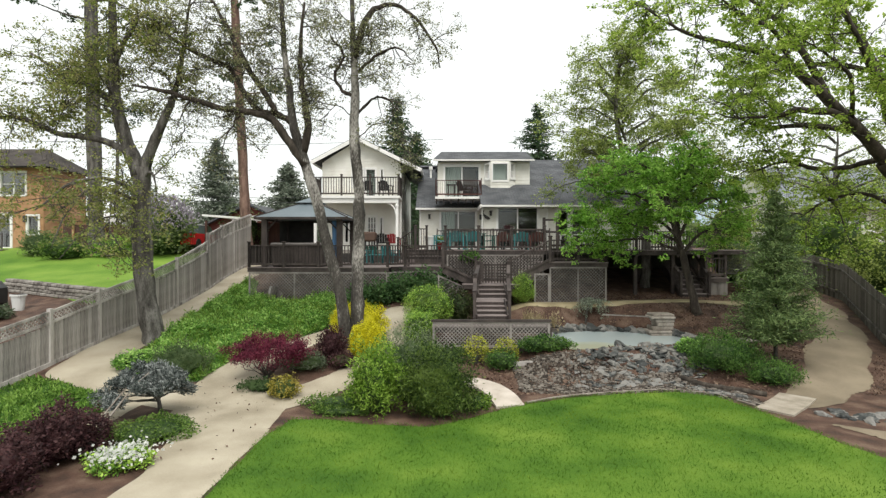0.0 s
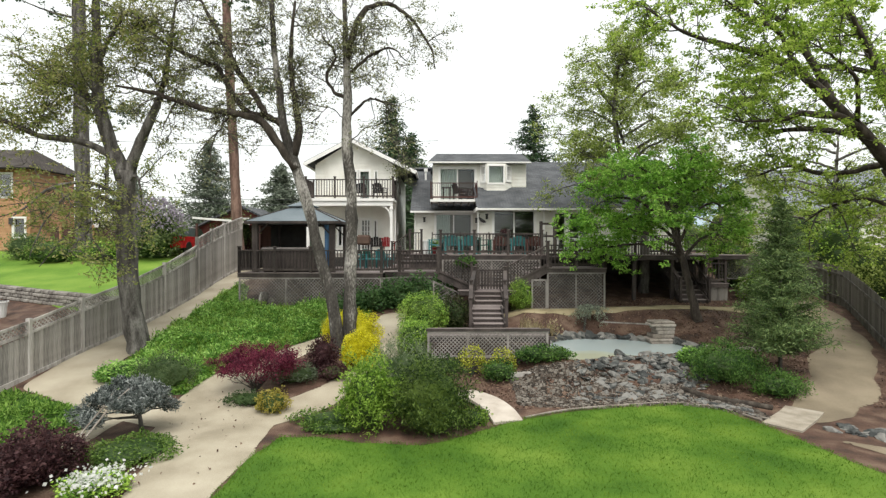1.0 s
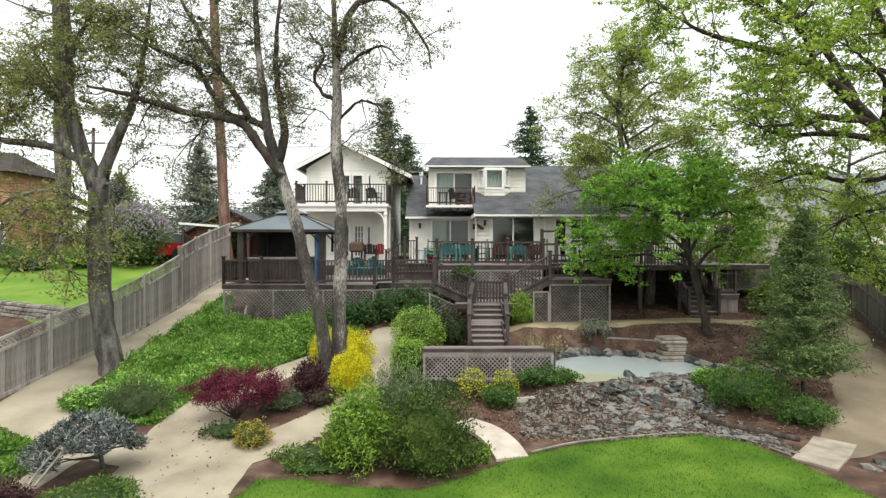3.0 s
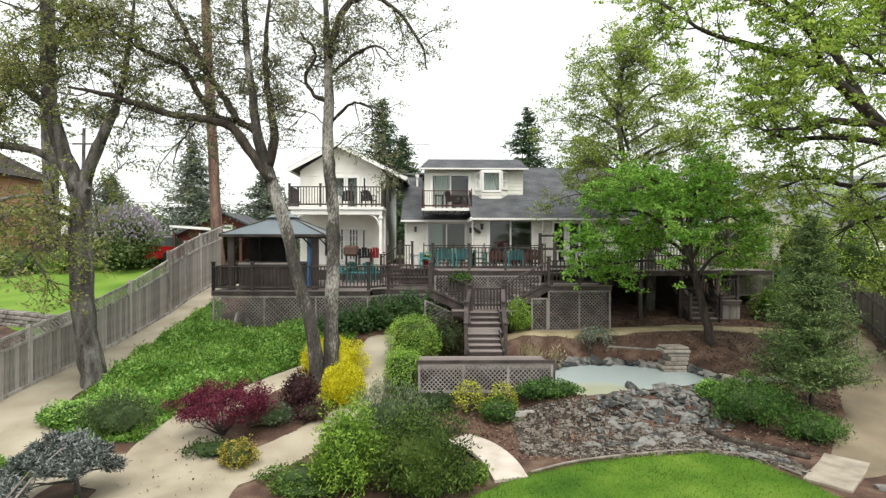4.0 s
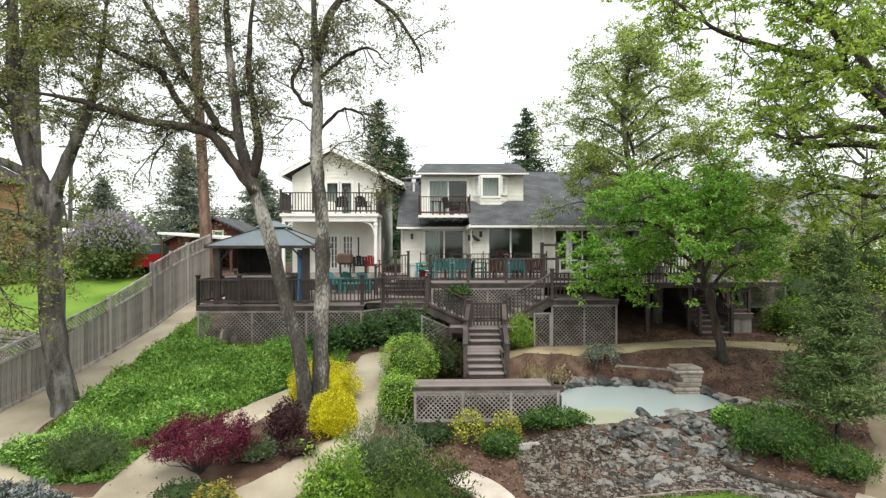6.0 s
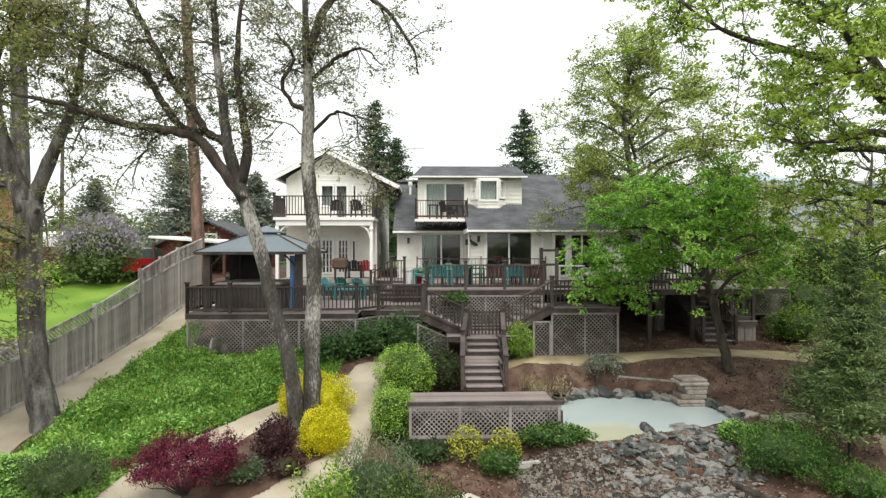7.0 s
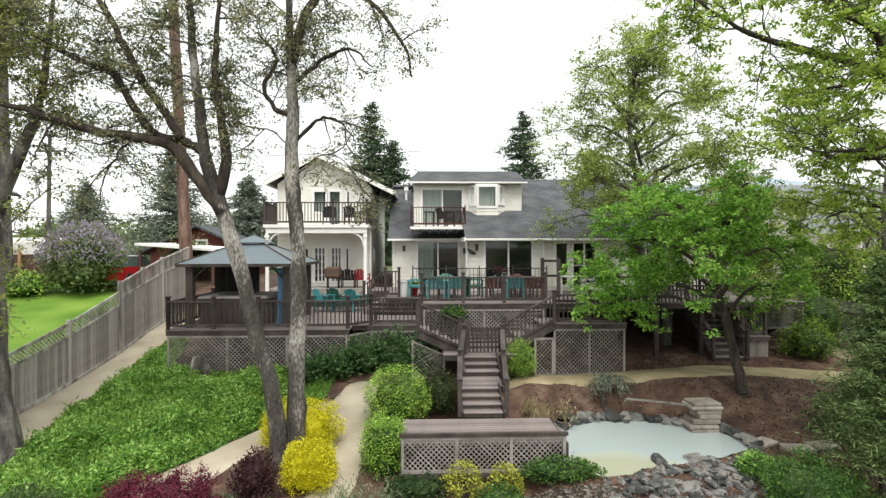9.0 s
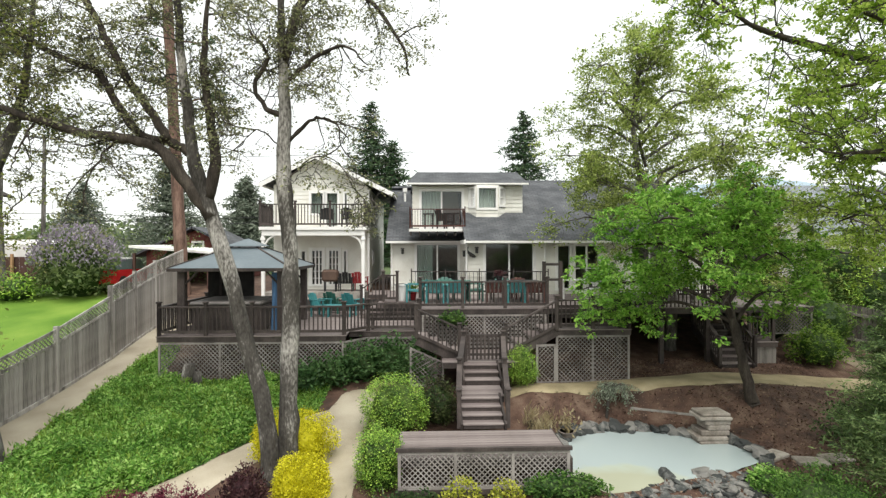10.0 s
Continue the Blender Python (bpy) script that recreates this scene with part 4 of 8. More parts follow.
railing((11.2, 26.0), (13.0, 26.0), ZU, 0.85, "brown upper deck railing behind the stairs", posts=1)
railing((9.7, 26.0), (11.2, 26.0), ZU, 0.85, "brown upper deck railing behind the stairs", posts=1)
for xa, xb, yb_, zb_ in ((-1.5, 0.0, 22.62, ZL), (4.25, 6.2, 21.25, ZR)):
    bench = thing("deck_bench", "brown slatted bench built against the deck railing", "bench", ((xa + xb) / 2, yb_ + 0.2, zb_), "deck benches")
    for zz in (0.3, 0.45, 0.6):
        mb = MB()
        mb.box(xa, xb, yb_, yb_ + 0.025, zb_ + zz, zb_ + zz + 0.09)
        part("back_slat", mb, M["deckwood"], bench)
    mb = MB()
    mb.box(xa, xb, yb_ + 0.03, yb_ + 0.42, zb_ + 0.4, zb_ + 0.44)
    part("seat", mb, M["deckboard"], bench)
    for u in (xa + 0.06, xb - 0.06):
        mb = MB()
        mb.box(u - 0.04, u + 0.04, yb_ + 0.03, yb_ + 0.4, zb_, zb_ + 0.396)
        part("leg", mb, M["deckwood"], bench)
# inner step up from the middle deck to the upper deck
platform("upper_deck", "greyish upper deck corner with dark skirt", -1.25, 0.08, 24.9, 27.98, ZU, fascia=0.62)
railing((-2.1, 25.4), (-1.3, 25.4), ZL + 0.15, 0.95, "brown stair railing between the decks", z_end=ZU, posts=1)
railing((-1.25, 24.95), (-0.75, 24.95), ZU, 0.95, "brown railing beside the steps", posts=1, gap=0.11)
for i in range(3):
    stp = thing("deck_step", "brown wooden step between the two decks", "step", (-1.45 - 0.28 * i, 26.2, ZL), "deck steps")
    place("tread", soft_box("tread", 0.3, 1.5, 0.17 * (3 - i), 0.01), M["deckboard"], stp, (-1.42 - 0.29 * i, 26.2, ZL))
railing((-0.3, 28.1), (5.4, 27.6), ZU, 0.95, "thin dark iron railing along the house", thin=True, posts=4, gap=0.16)


def stair(label, x0, x1, y0, z0, rises, rise, run):
    """Straight wooden steps that climb away from y0."""
    s = thing("stairs", label, "stairs", ((x0 + x1) / 2, y0, z0))
    tread = soft_box("tread", x1 - x0, run + 0.03, 0.04, 0.008)
    riser = soft_box("riser", x1 - x0 - 0.02, 0.025, rise - 0.042, 0.003)
    for i in range(rises):
        place("riser", riser, M["deckwood"], s, ((x0 + x1) / 2, y0 + i * run + 0.02, z0 + i * rise))
        place("tread", tread, M["deckboard"], s, ((x0 + x1) / 2, y0 + (i + 0.5) * run, z0 + (i + 1) * rise - 0.04))
    for x in (x0 - 0.03, x1 + 0.03):
        mb = MB()
        mb.beam((x, y0 - 0.05, z0 + 0.02), (x, y0 + rises * run, z0 + rises * rise - 0.06), 0.05, 0.26)
        part("stringer", mb, M["deckwood"], s)
    return s


SX0, SX1 = 1.1, 2.04
stair("brown wooden garden stairs with pale worn treads", SX0, SX1, 17.4, 1.27, 4, 0.1225, 0.27)
platform("stair_landing", "wooden landing between the garden stairs", SX0 + 0.05, SX1 + 0.15, 18.43, 19.5, 1.76, along="x")
stair("upper wooden garden stairs to the gate", SX0 + 0.2, SX1 + 0.2, 19.45, 1.76, 3, 0.137, 0.3)
platform("gate_landing", "wooden landing behind the gate", 0.75, 3.3, 20.4, 22.4, GL, along="x")
for sx in (SX0 - 0.09, SX1 + 0.09):
    railing((sx, 17.45), (sx + 0.08, 18.5), 1.28, 0.74, "brown sloping stair handrail with square newels", z_end=1.78, posts=1, gap=0.4)
    railing((sx + 0.08, 18.5), (sx + 0.32, 20.4), 1.78, 0.72, "brown stair handrail up to the gate", z_end=GL, posts=1, gap=0.4)
gate = thing("garden_gate", "dark brown picket gate at the top of the stairs", "gate", (1.95, 20.5, GL))
mb = MB()
mb.box(1.46, 2.42, 20.5, 20.54, 2.32, 2.39)
mb.box(1.46, 2.42, 20.5, 20.54, 2.86, 2.93)
mb.box(1.46, 1.52, 20.5, 20.54, 2.39, 2.86)
mb.box(2.36, 2.42, 20.5, 20.54, 2.39, 2.86)
part("gate_frame", mb, M["deckwood"], gate)
pk = soft_box("picket", 0.06, 0.02, 0.72, 0.004)
for i in range(9):
    place("picket", pk, M["deckwood"], gate, (1.5 + i * 0.11, 20.48, 2.22))
for gx in (1.4, 2.48):
    place("gate_post", BAL[("post", 0.85, False)], M["deckwood"], gate, (gx, 20.5, GL))
for sgn, xa, xb, zt in ((-1, 1.25, -0.0, ZL), (1, 2.6, 4.1, ZR)):
    s = thing("stairs", "brown stair flight climbing sideways to the deck", "stairs", (xa, 21.3, GL))
    n = 4
    me = soft_box("tread", abs(xb - xa) / n + 0.03, 1.2, 0.04, 0.006)
    for i in range(n):
        place("tread", me, M["deckboard"], s, (xa + (xb - xa) * (i + 0.5) / n, 21.55, GL + (zt - GL) * (i + 1) / n - 0.04))
    mb = MB()
    mb.beam((xa, 20.95, GL - 0.04), (xb, 20.95, zt - 0.06), 0.05, 0.26)
    part("stringer", mb, M["deckwood"], s)
    railing((xa, 20.9), (xb, 20.9), GL + 0.02, 0.85, "brown sloping railing of the side flight", z_end=zt, posts=1, gap=0.12)
# stairs at the right end of the deck
stair("dark wooden stairs up to the deck behind the maple", 9.75, 10.75, 22.2, 1.5, 7, 0.17, 0.27)
railing((9.7, 22.2), (9.7, 24.0), 1.55, 0.85, "brown stair railing beside the maple", z_end=2.7, posts=1, gap=0.12)
railing((10.85, 22.2), (10.85, 24.0), 1.55, 0.85, "brown stair railing beside the maple", z_end=2.7, posts=1, gap=0.12)
railing((10.9, 22.6), (11.7, 22.6), 2.3, 0.8, "brown railing of the small stair platform", posts=1)
platform("stair_platform", "small brown platform beside the stairs", 10.85, 11.8, 22.5, 24.0, 2.3)
box_ = thing("platform_base", "weathered wooden box under the stair platform", "base", (11.3, 22.6, 1.4))
mb = MB()
for i in range(6):
    mb.box(10.95 + i * 0.14, 11.08 + i * 0.14, 22.56, 22.6, 1.3, 2.12)
part("board", mb, M["oldshadefence"], box_)
lattice("lattice_panel", (11.8, 23.4), (13.6, 23.4), 2.4, 3.3, label="lattice screen beside the stairs")
# posts under the upper deck
for px, py in ((6.6, 22.7), (8.0, 22.7), (9.6, 22.8), (11.5, 24.2), (7.2, 25), (9, 25)):
    p = thing("deck_post", "dark square post holding up the deck", "post", (px, py, gz(px, py)), "deck posts")
    mb = MB()
    mb.box(px - 0.07, px + 0.07, py - 0.07, py + 0.07, gz(px, py) - 0.1, ZU - 0.18)
    part("shaft", mb, M["deckwood"], p)
# foundation wall, its near-black colour gives the shade under the deck
back = thing("crawlspace_wall", "wall under the house, coloured near-black for the shade behind the deck", "wall", (5, 27.5, 2), kind="structure")
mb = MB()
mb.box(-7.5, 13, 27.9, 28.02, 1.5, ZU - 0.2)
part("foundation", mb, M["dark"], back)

# ---- gazebo ----
gb = thing("gazebo", "dark metal gazebo with grey-blue two-tier hip roof", "gazebo", (-5.8, 23.8, ZL))
gx0, gx1, gy0, gy1 = -7.6, -3.86, 21.95, 25.6
cxg, cyg = (gx0 + gx1) / 2, (gy0 + gy1) / 2
ez, pz = 4.78, 5.42
k1 = 0.22
inner = [(cxg + (x - cxg) * k1, cyg + (y - cyg) * k1, pz) for x, y in ((gx0, gy0), (gx1, gy0), (gx1, gy1), (gx0, gy1))]
outer = [(gx0, gy0, ez), (gx1, gy0, ez), (gx1, gy1, ez), (gx0, gy1, ez)]
for i in range(4):
    j = (i + 1) % 4
    roof_plane("roof_panel", outer[i], outer[j], inner[j], inner[i], 0.02, gb, M["metalroof"])
    mb = MB()
    mb.beam(Vector(outer[i]) - Vector((0, 0, 0.05)), Vector(outer[j]) - Vector((0, 0, 0.05)), 0.05, 0.1)
    part("eave_beam", mb, M["deckwood"], gb)
    mb = MB()
    mb.beam(Vector(outer[i]) + Vector((0, 0, 0.01)), Vector(inner[i]) + Vector((0, 0, 0.01)), 0.06, 0.03)
    part("hip_rib", mb, M["deckwood"], gb)
k2 = 0.3
o2 = [(cxg + (x - cxg) * k2, cyg + (y - cyg) * k2, pz + 0.05) for x, y in ((gx0, gy0), (gx1, gy0), (gx1, gy1), (gx0, gy1))]
for i in range(4):
    j = (i + 1) % 4
    mb = MB()
    mb.add([o2[i], o2[j], (cxg, cyg, pz + 0.3), (o2[i][0], o2[i][1], o2[i][2] - 0.02), (o2[j][0], o2[j][1], o2[j][2] - 0.02), (cxg, cyg, pz + 0.28)], [(0, 1, 2), (5, 4, 3), (0, 3, 4, 1), (1, 4, 5, 2), (2, 5, 3, 0)])
    part("top_tier", mb, M["metalroof"], gb)
for px, py in ((gx0 + 0.35, gy0 + 0.25), (gx1 - 0.35, gy0 + 0.25), (gx1 - 0.35, gy1 - 0.25), (gx0 + 0.35, gy1 - 0.25)):
    mb = MB()
    mb.box(px - 0.11, px + 0.11, py - 0.11, py + 0.11, ZL, ez - 0.05)
    mb.beam((px, py, ez - 0.6), (px + (0.5 if px < cxg else -0.5), py, ez - 0.08), 0.05, 0.05)
    part("post", mb, M["deckwood"], gb)
M["screen"] = mat("dark_mesh_screen", [(0.035, 0.034, 0.033), (0.06, 0.058, 0.055)], rough=0.9, scale=3, bump=0.1)
for (xa, ya), (xb, yb) in (((gx0 + 0.35, gy1 - 0.3), (gx0 + 1.6, gy1 - 0.3)), ((gx0 + 0.33, gy1 - 1.2), (gx0 + 0.33, gy1 - 0.4))):
    mb = MB()
    n = 24
    vs, fs = [], []
    for i in range(n + 1):
        p = Vector((xa, ya, 0)).lerp(Vector((xb, yb, 0)), i / n)
        o = 0.035 if i % 2 else -0.035
        vs += [(p.x + o + e, p.y + o + e, zz) for e in (0, 0.012) for zz in (ZL + 0.05, ez - 0.1)]
    for i in range(n):
        a, b = 4 * i, 4 * i + 4
        fs += [(a, b, b + 1, a + 1), (a + 2, a + 3, b + 3, b + 2), (a, a + 2, b + 2, b), (a + 1, b + 1, b + 3, a + 3)]
    fs += [(0, 1, 3, 2), (4 * n, 4 * n + 2, 4 * n + 3, 4 * n + 1)]
    mb.add(vs, fs)
    part("screen_curtain", mb, M["screen"], gb, "dark mesh curtain of the gazebo")
M["cover"] = mat("grey_tub_cover", [(0.10, 0.09, 0.085), (0.16, 0.145, 0.135)], rough=0.6, scale=2, bump=0.1)
tub = thing("hot_tub", "covered grey-brown hot tub under the gazebo", "hot tub", (-5.9, 23.0, ZL))
ob = place("tub_body", soft_box("tub_body", 2.1, 2.0, 0.85, 0.06), M["deckwood"], tub, (-5.9, 23.1, ZL))
ob = place("tub_cover", soft_box("tub_cover", 2.2, 2.1, 0.13, 0.05), M["cover"], tub, (-5.9, 23.1, ZL + 0.85))
M["bluecloth"] = mat("blue_curtain", [(0.05, 0.12, 0.24), (0.09, 0.19, 0.34)], rough=0.8, stretch=(10, 10, 0.2), bump=0.3)
cur = thing("gazebo_curtain", "tied blue cloth hanging at a gazebo post", "curtain", (-4.45, 22.4, ZL))
mb = MB()
mb.tube([(-4.45, 22.35, ZL + 0.05), (-4.45, 22.35, ZL + 0.7), (-4.42, 22.35, ZL + 1.2), (-4.4, 22.35, ez - 0.15)], [0.13, 0.1, 0.12, 0.15], 10)
part("cloth", mb, M["bluecloth"], cur)

# ---- left fence: boards with a lattice strip on top, stepping up the slope ----
FL = [(-11.6, 9.0), (-10.75, 14.9), (-10.35, 18.5), (-10.05, 23.3), (-10.3, 26.8), (-10.4, 29.5)]


def fence_h(y):
    """Height of the boards, and of the lattice over them."""
    k = float(np.interp(y, [14, 15, 19.2, 21.66, 23.29, 23.31, 28], [1.45, 1.5, 1.7, 1.92, 2.12, 2.4, 2.65]))
    return k * 0.76, k


fence = thing("wooden_fence", "weathered grey cedar board fence with lattice top climbing the slope", "fence", (-10.5, 20, 1), kind="structure")
board = soft_box("board", 0.142, 0.02, 1.0, 0.004)
rng = random.Random(4)
for (xa, ya), (xb, yb) in zip(FL[:-1], FL[1:]):
    L_ = math.hypot(xb - xa, yb - ya)
    n = int(L_ / 0.15)
    rz = math.atan2(yb - ya, xb - xa)
    for i in range(n):
        k = (i + 0.5) / n
        x, y = xa + (xb - xa) * k, ya + (yb - ya) * k
        ob = place("board", board, M["fence"], fence, (x, y, gz(x, y) - 0.05 + rng.uniform(-0.012, 0.012)), rz + rng.uniform(-0.03, 0.03))
        ob.scale = (1, 1, fence_h(y)[0] + 0.05)
    m_ = max(1, round(L_ / 2.0))
    for i in range(m_):
        pa = (xa + (xb - xa) * i / m_, ya + (yb - ya) * i / m_)
        pb = (xa + (xb - xa) * (i + 1) / m_, ya + (yb - ya) * (i + 1) / m_)
        za, zb = gz(*pa), gz(*pb)
        (ba, ta), (bb, tb) = fence_h(pa[1] + 0.02), fence_h(pb[1] - 0.02)
        lattice("lattice_top", pa, pb, za + ba, za + ta, parent=fence, pitch=0.085, strip=0.03, border=0.07, material=M["fence"], slope=(zb + bb - za - ba, zb + tb - za - ta))
        mb = MB()
        mb.box(pa[0] - 0.055, pa[0] + 0.055, pa[1] - 0.055, pa[1] + 0.055, za - 0.2, za + ta + 0.06)
        part("post", mb, M["fence"], fence)
        mb = MB()
        mb.beam((pa[0] + 0.04, pa[1], za + 0.03), (pb[0] + 0.04, pb[1], zb + 0.03), 0.04, 0.16)
        part("kickboard", mb, M["fence"], fence)
# right fence
# its board colour includes the shade of the trees over it
fr_ = thing("wooden_fence", "tall weathered board fence beside the sandy path, darkened for foliage shade", "fence", (15.4, 20, 1), kind="structure")
FR = [(12.4, 11), (12.7, 14.6), (13.5, 16.7), (15.85, 21.6), (15.95, 23.4), (15.2, 24.6)]
board2 = soft_box("board", 0.142, 0.02, 1.55, 0.004)
for (xa, ya), (xb, yb) in zip(FR[:-1], FR[1:]):
    L_ = math.hypot(xb - xa, yb - ya)
    n = int(L_ / 0.15)
    rz = math.atan2(yb - ya, xb - xa)
    for i in range(n):
        k = (i + 0.5) / n
        x, y = xa + (xb - xa) * k, ya + (yb - ya) * k
        place("board", board2, M["oldshadefence"], fr_, (x, y, gz(x, y) - 0.05 + rng.uniform(-0.02, 0.02)), rz + rng.uniform(-0.03, 0.03))
    mb = MB()
    for zz in (0.3, 1.2):
        mb.beam((xa - 0.04, ya, gz(xa, ya) + zz), (xb - 0.04, yb, gz(xb, yb) + zz), 0.04, 0.09)
    part("rail", mb, M["oldshadefence"], fr_)


# ---- plants ----
def leaves_at(pts, size, R, spread=0.0, droop=0.3, narrow=0.55, up=0.0, flat=0.6):
    """Leaf faces (n, 4, 3): pointed blades of about the given length at the points, turned at random."""
    pts = np.asarray(pts, float)
    n = len(pts)
    if spread:
        pts = pts + R.normal(0, spread, (n, 3))
    a = R.normal(0, 1, (n, 3))
    a[:, 2] = a[:, 2] * 0.6 - droop + up
    a /= np.linalg.norm(a, axis=1, keepdims=True) + 1e-9
    b = np.cross(a, R.normal(0, 1, (n, 3)) + np.array([0, 0, flat]))
    b /= np.linalg.norm(b, axis=1, keepdims=True) + 1e-9
    s = size * R.uniform(0.6, 1.35, (n, 1))
    mid = pts + a * s * 0.5
    w_ = b * s * narrow * 0.5
    return np.stack([pts, mid + w_, pts + a * s, mid - w_], 1)


def tube_np(paths, radii, sides):
    """Many thin tubes at once: paths (n, m, 3), radii (n, m). Gives faces (k, 4, 3)."""
    paths, radii = np.asarray(paths, float), np.asarray(radii, float)
    d = np.gradient(paths, axis=1)
    d /= np.linalg.norm(d, axis=2, keepdims=True) + 1e-9
    s = np.cross(d, np.array([0.33, 0.91, 0.24]))
    s /= np.linalg.norm(s, axis=2, keepdims=True) + 1e-9
    u = np.cross(s, d)
    th = 2 * np.pi * np.arange(sides) / sides
    ring = paths[:, :, None] + (s[:, :, None] * np.cos(th)[None, None, :, None] + u[:, :, None] * np.sin(th)[None, None, :, None]) * radii[:, :, None, None]
    nxt = np.roll(ring, -1, axis=2)
    return np.stack([ring[:, :-1], nxt[:, :-1], nxt[:, 1:], ring[:, 1:]], 3).reshape(-1, 4, 3)


def smooth_path(pts, radii, n):
    """A Catmull-Rom line through the points, with its radii."""
    P = np.array(pts, float)
    P = np.vstack([2 * P[0] - P[1], P, 2 * P[-1] - P[-2]])
    rr = np.array(radii, float)
    out, ro = [], []
    k = len(pts) - 1
    for t in np.linspace(0, k, n):
        i = min(int(t), k - 1)
        f = t - i
        p0, p1, p2, p3 = P[i:i + 4]
        out.append(0.5 * (2 * p1 + (p2 - p0) * f + (2 * p0 - 5 * p1 + 4 * p2 - p3) * f * f + (3 * p1 - p0 - 3 * p2 + p3) * f ** 3))
        ro.append(rr[i] * (1 - f) + rr[i + 1] * f)
    return np.array(out), np.array(ro)


def grow(paths, R, count, length, lift, r0, seg=5, out=0.8, start=0.25, wander=0.25):
    """Side shoots off a set of lines. Gives (n, seg, 3) paths."""
    res = []
    lens = np.array([np.linalg.norm(np.diff(p, axis=0), axis=1).sum() for p in paths])
    for p, L_ in zip(paths, lens):
        k = max(1, R.poisson(count * L_))
        for _ in range(k):
            t = R.uniform(start, 1.0) * (len(p) - 1)
            i = min(int(t), len(p) - 2)
            q = p[i] + (p[i + 1] - p[i]) * (t - i)
            d0 = p[i + 1] - p[i]
            d0 = d0 / (np.linalg.norm(d0) + 1e-9)
            d = R.normal(0, 1, 3) * np.array([1, 1, 0.6])
            d = d / np.linalg.norm(d) * out + d0 * 0.55 + np.array([0, 0, lift])
            d /= np.linalg.norm(d)
            ln = length * R.uniform(0.5, 1.3)
            line = [q]
            for j in range(seg - 1):
                d = d + R.normal(0, wander, 3)
                d /= np.linalg.norm(d)
                line.append(line[-1] + d * ln / (seg - 1))
            res.append(line)
    return np.array(res)


def tree(name, label, base, limbs, bark, leaf, seed, shoots, twigs, leaf_n, leaf_size, bough=None, droop=0.3, spread=0.07, sides=10, bark_label="", tip=0.55, flat=1.6, backlit_limb_bark=None, stems=1):
    """A tree: limbs are (points, radii); shoots, twigs: (per metre, length, lift, radius); leaf_n leaves on each twig. With backlit_limb_bark, all but the first stems are parts of their own."""
    R = np.random.default_rng(seed)
    t = thing(name, label, "tree", base)
    lines, mb = [], MB()
    for pts, radii in limbs:
        p, r = smooth_path(pts, radii, 4 * len(pts))
        p = p + R.normal(0, 0.012, p.shape)
        r = r * (1 + R.normal(0, 0.05, r.shape))
        lines.append(p)
        if backlit_limb_bark and len(lines) > stems:
            limb = MB()
            limb.tube(p, r, sides)
            part("limb", limb.mesh("limb", smooth=True), backlit_limb_bark, t)
        else:
            mb.tube(p, r, sides)
    me = mb.mesh("trunk", smooth=True)
    part("trunk", me, bark, t, bark_label)
    src = lines if bough is None else [lines[i] if isinstance(i, int) else lines[i[0]][int(i[1] * len(lines[i[0]])):] for i in bough]
    b1 = grow(src, R, *shoots[:3], 0, seg=7, start=shoots[4] if len(shoots) > 4 else 0.25)
    b2 = grow(list(b1), R, shoots[0] * 1.6, shoots[1] * 0.55, shoots[2], 0, seg=5, start=0.2)
    b3 = grow(list(b1) + list(b2), R, *twigs[:3], 0, seg=4, start=0.25)
    f1 = tube_np(b1, np.linspace(1, 0.35, b1.shape[1])[None] * shoots[3] * R.uniform(0.6, 1.3, (len(b1), 1)), 4)
    f2 = tube_np(b2, np.linspace(1, 0.4, b2.shape[1])[None] * shoots[3] * 0.5 * R.uniform(0.7, 1.3, (len(b2), 1)), 3)
    f3 = tube_np(b3, np.linspace(1, 0.4, b3.shape[1])[None] * twigs[3] * R.uniform(0.7, 1.3, (len(b3), 1)), 3)
    part("branchwork", quads("branchwork", np.vstack([f1, f2, f3])), M["twig"], t)["kind"] = "stuff"
    if leaf_n:
        k = R.uniform(tip, 1.0, (len(b3), leaf_n)) * (b3.shape[1] - 1)
        i = np.minimum(k.astype(int), b3.shape[1] - 2)
        rows = np.arange(len(b3))[:, None]
        q = b3[rows, i] + (b3[rows, i + 1] - b3[rows, i]) * (k - i)[..., None]
        q = q.reshape(-1, 3) + R.normal(0, 1, (q.size // 3, 3)) * np.array([1, 1, 0.45]) * spread
        part("crown", quads("crown", leaves_at(q, leaf_size, R, 0, droop, flat=flat)), leaf, t)["kind"] = "stuff"
    return t


# the twin-stemmed tree by the golden shrubs
A = [(-2.9, 16.4, 0.55), (-2.95, 16.4, 1.08), (-3.05, 16.4, 2.06), (-3.4, 16.4, 3.32), (-3.74, 16.4, 4.72), (-4.15, 16.4, 6.11), (-4.47, 16.4, 7.08), (-4.63, 16.45, 8.2), (-4.77, 16.5, 9.31), (-4.9, 16.6, 10.7), (-5.1, 16.8, 12.5)]
B = [(-2.7, 16.45, 0.55), (-2.57, 16.4, 1.07), (-2.59, 16.4, 2.34), (-2.54, 16.4, 3.74), (-2.52, 16.4, 4.86), (-2.6, 16.4, 6.12), (-2.68, 16.4, 7.09), (-2.62, 16.4, 8.21), (-2.68, 16.4, 9.18), (-2.72, 16.4, 10.72), (-2.8, 16.5, 12.5)]
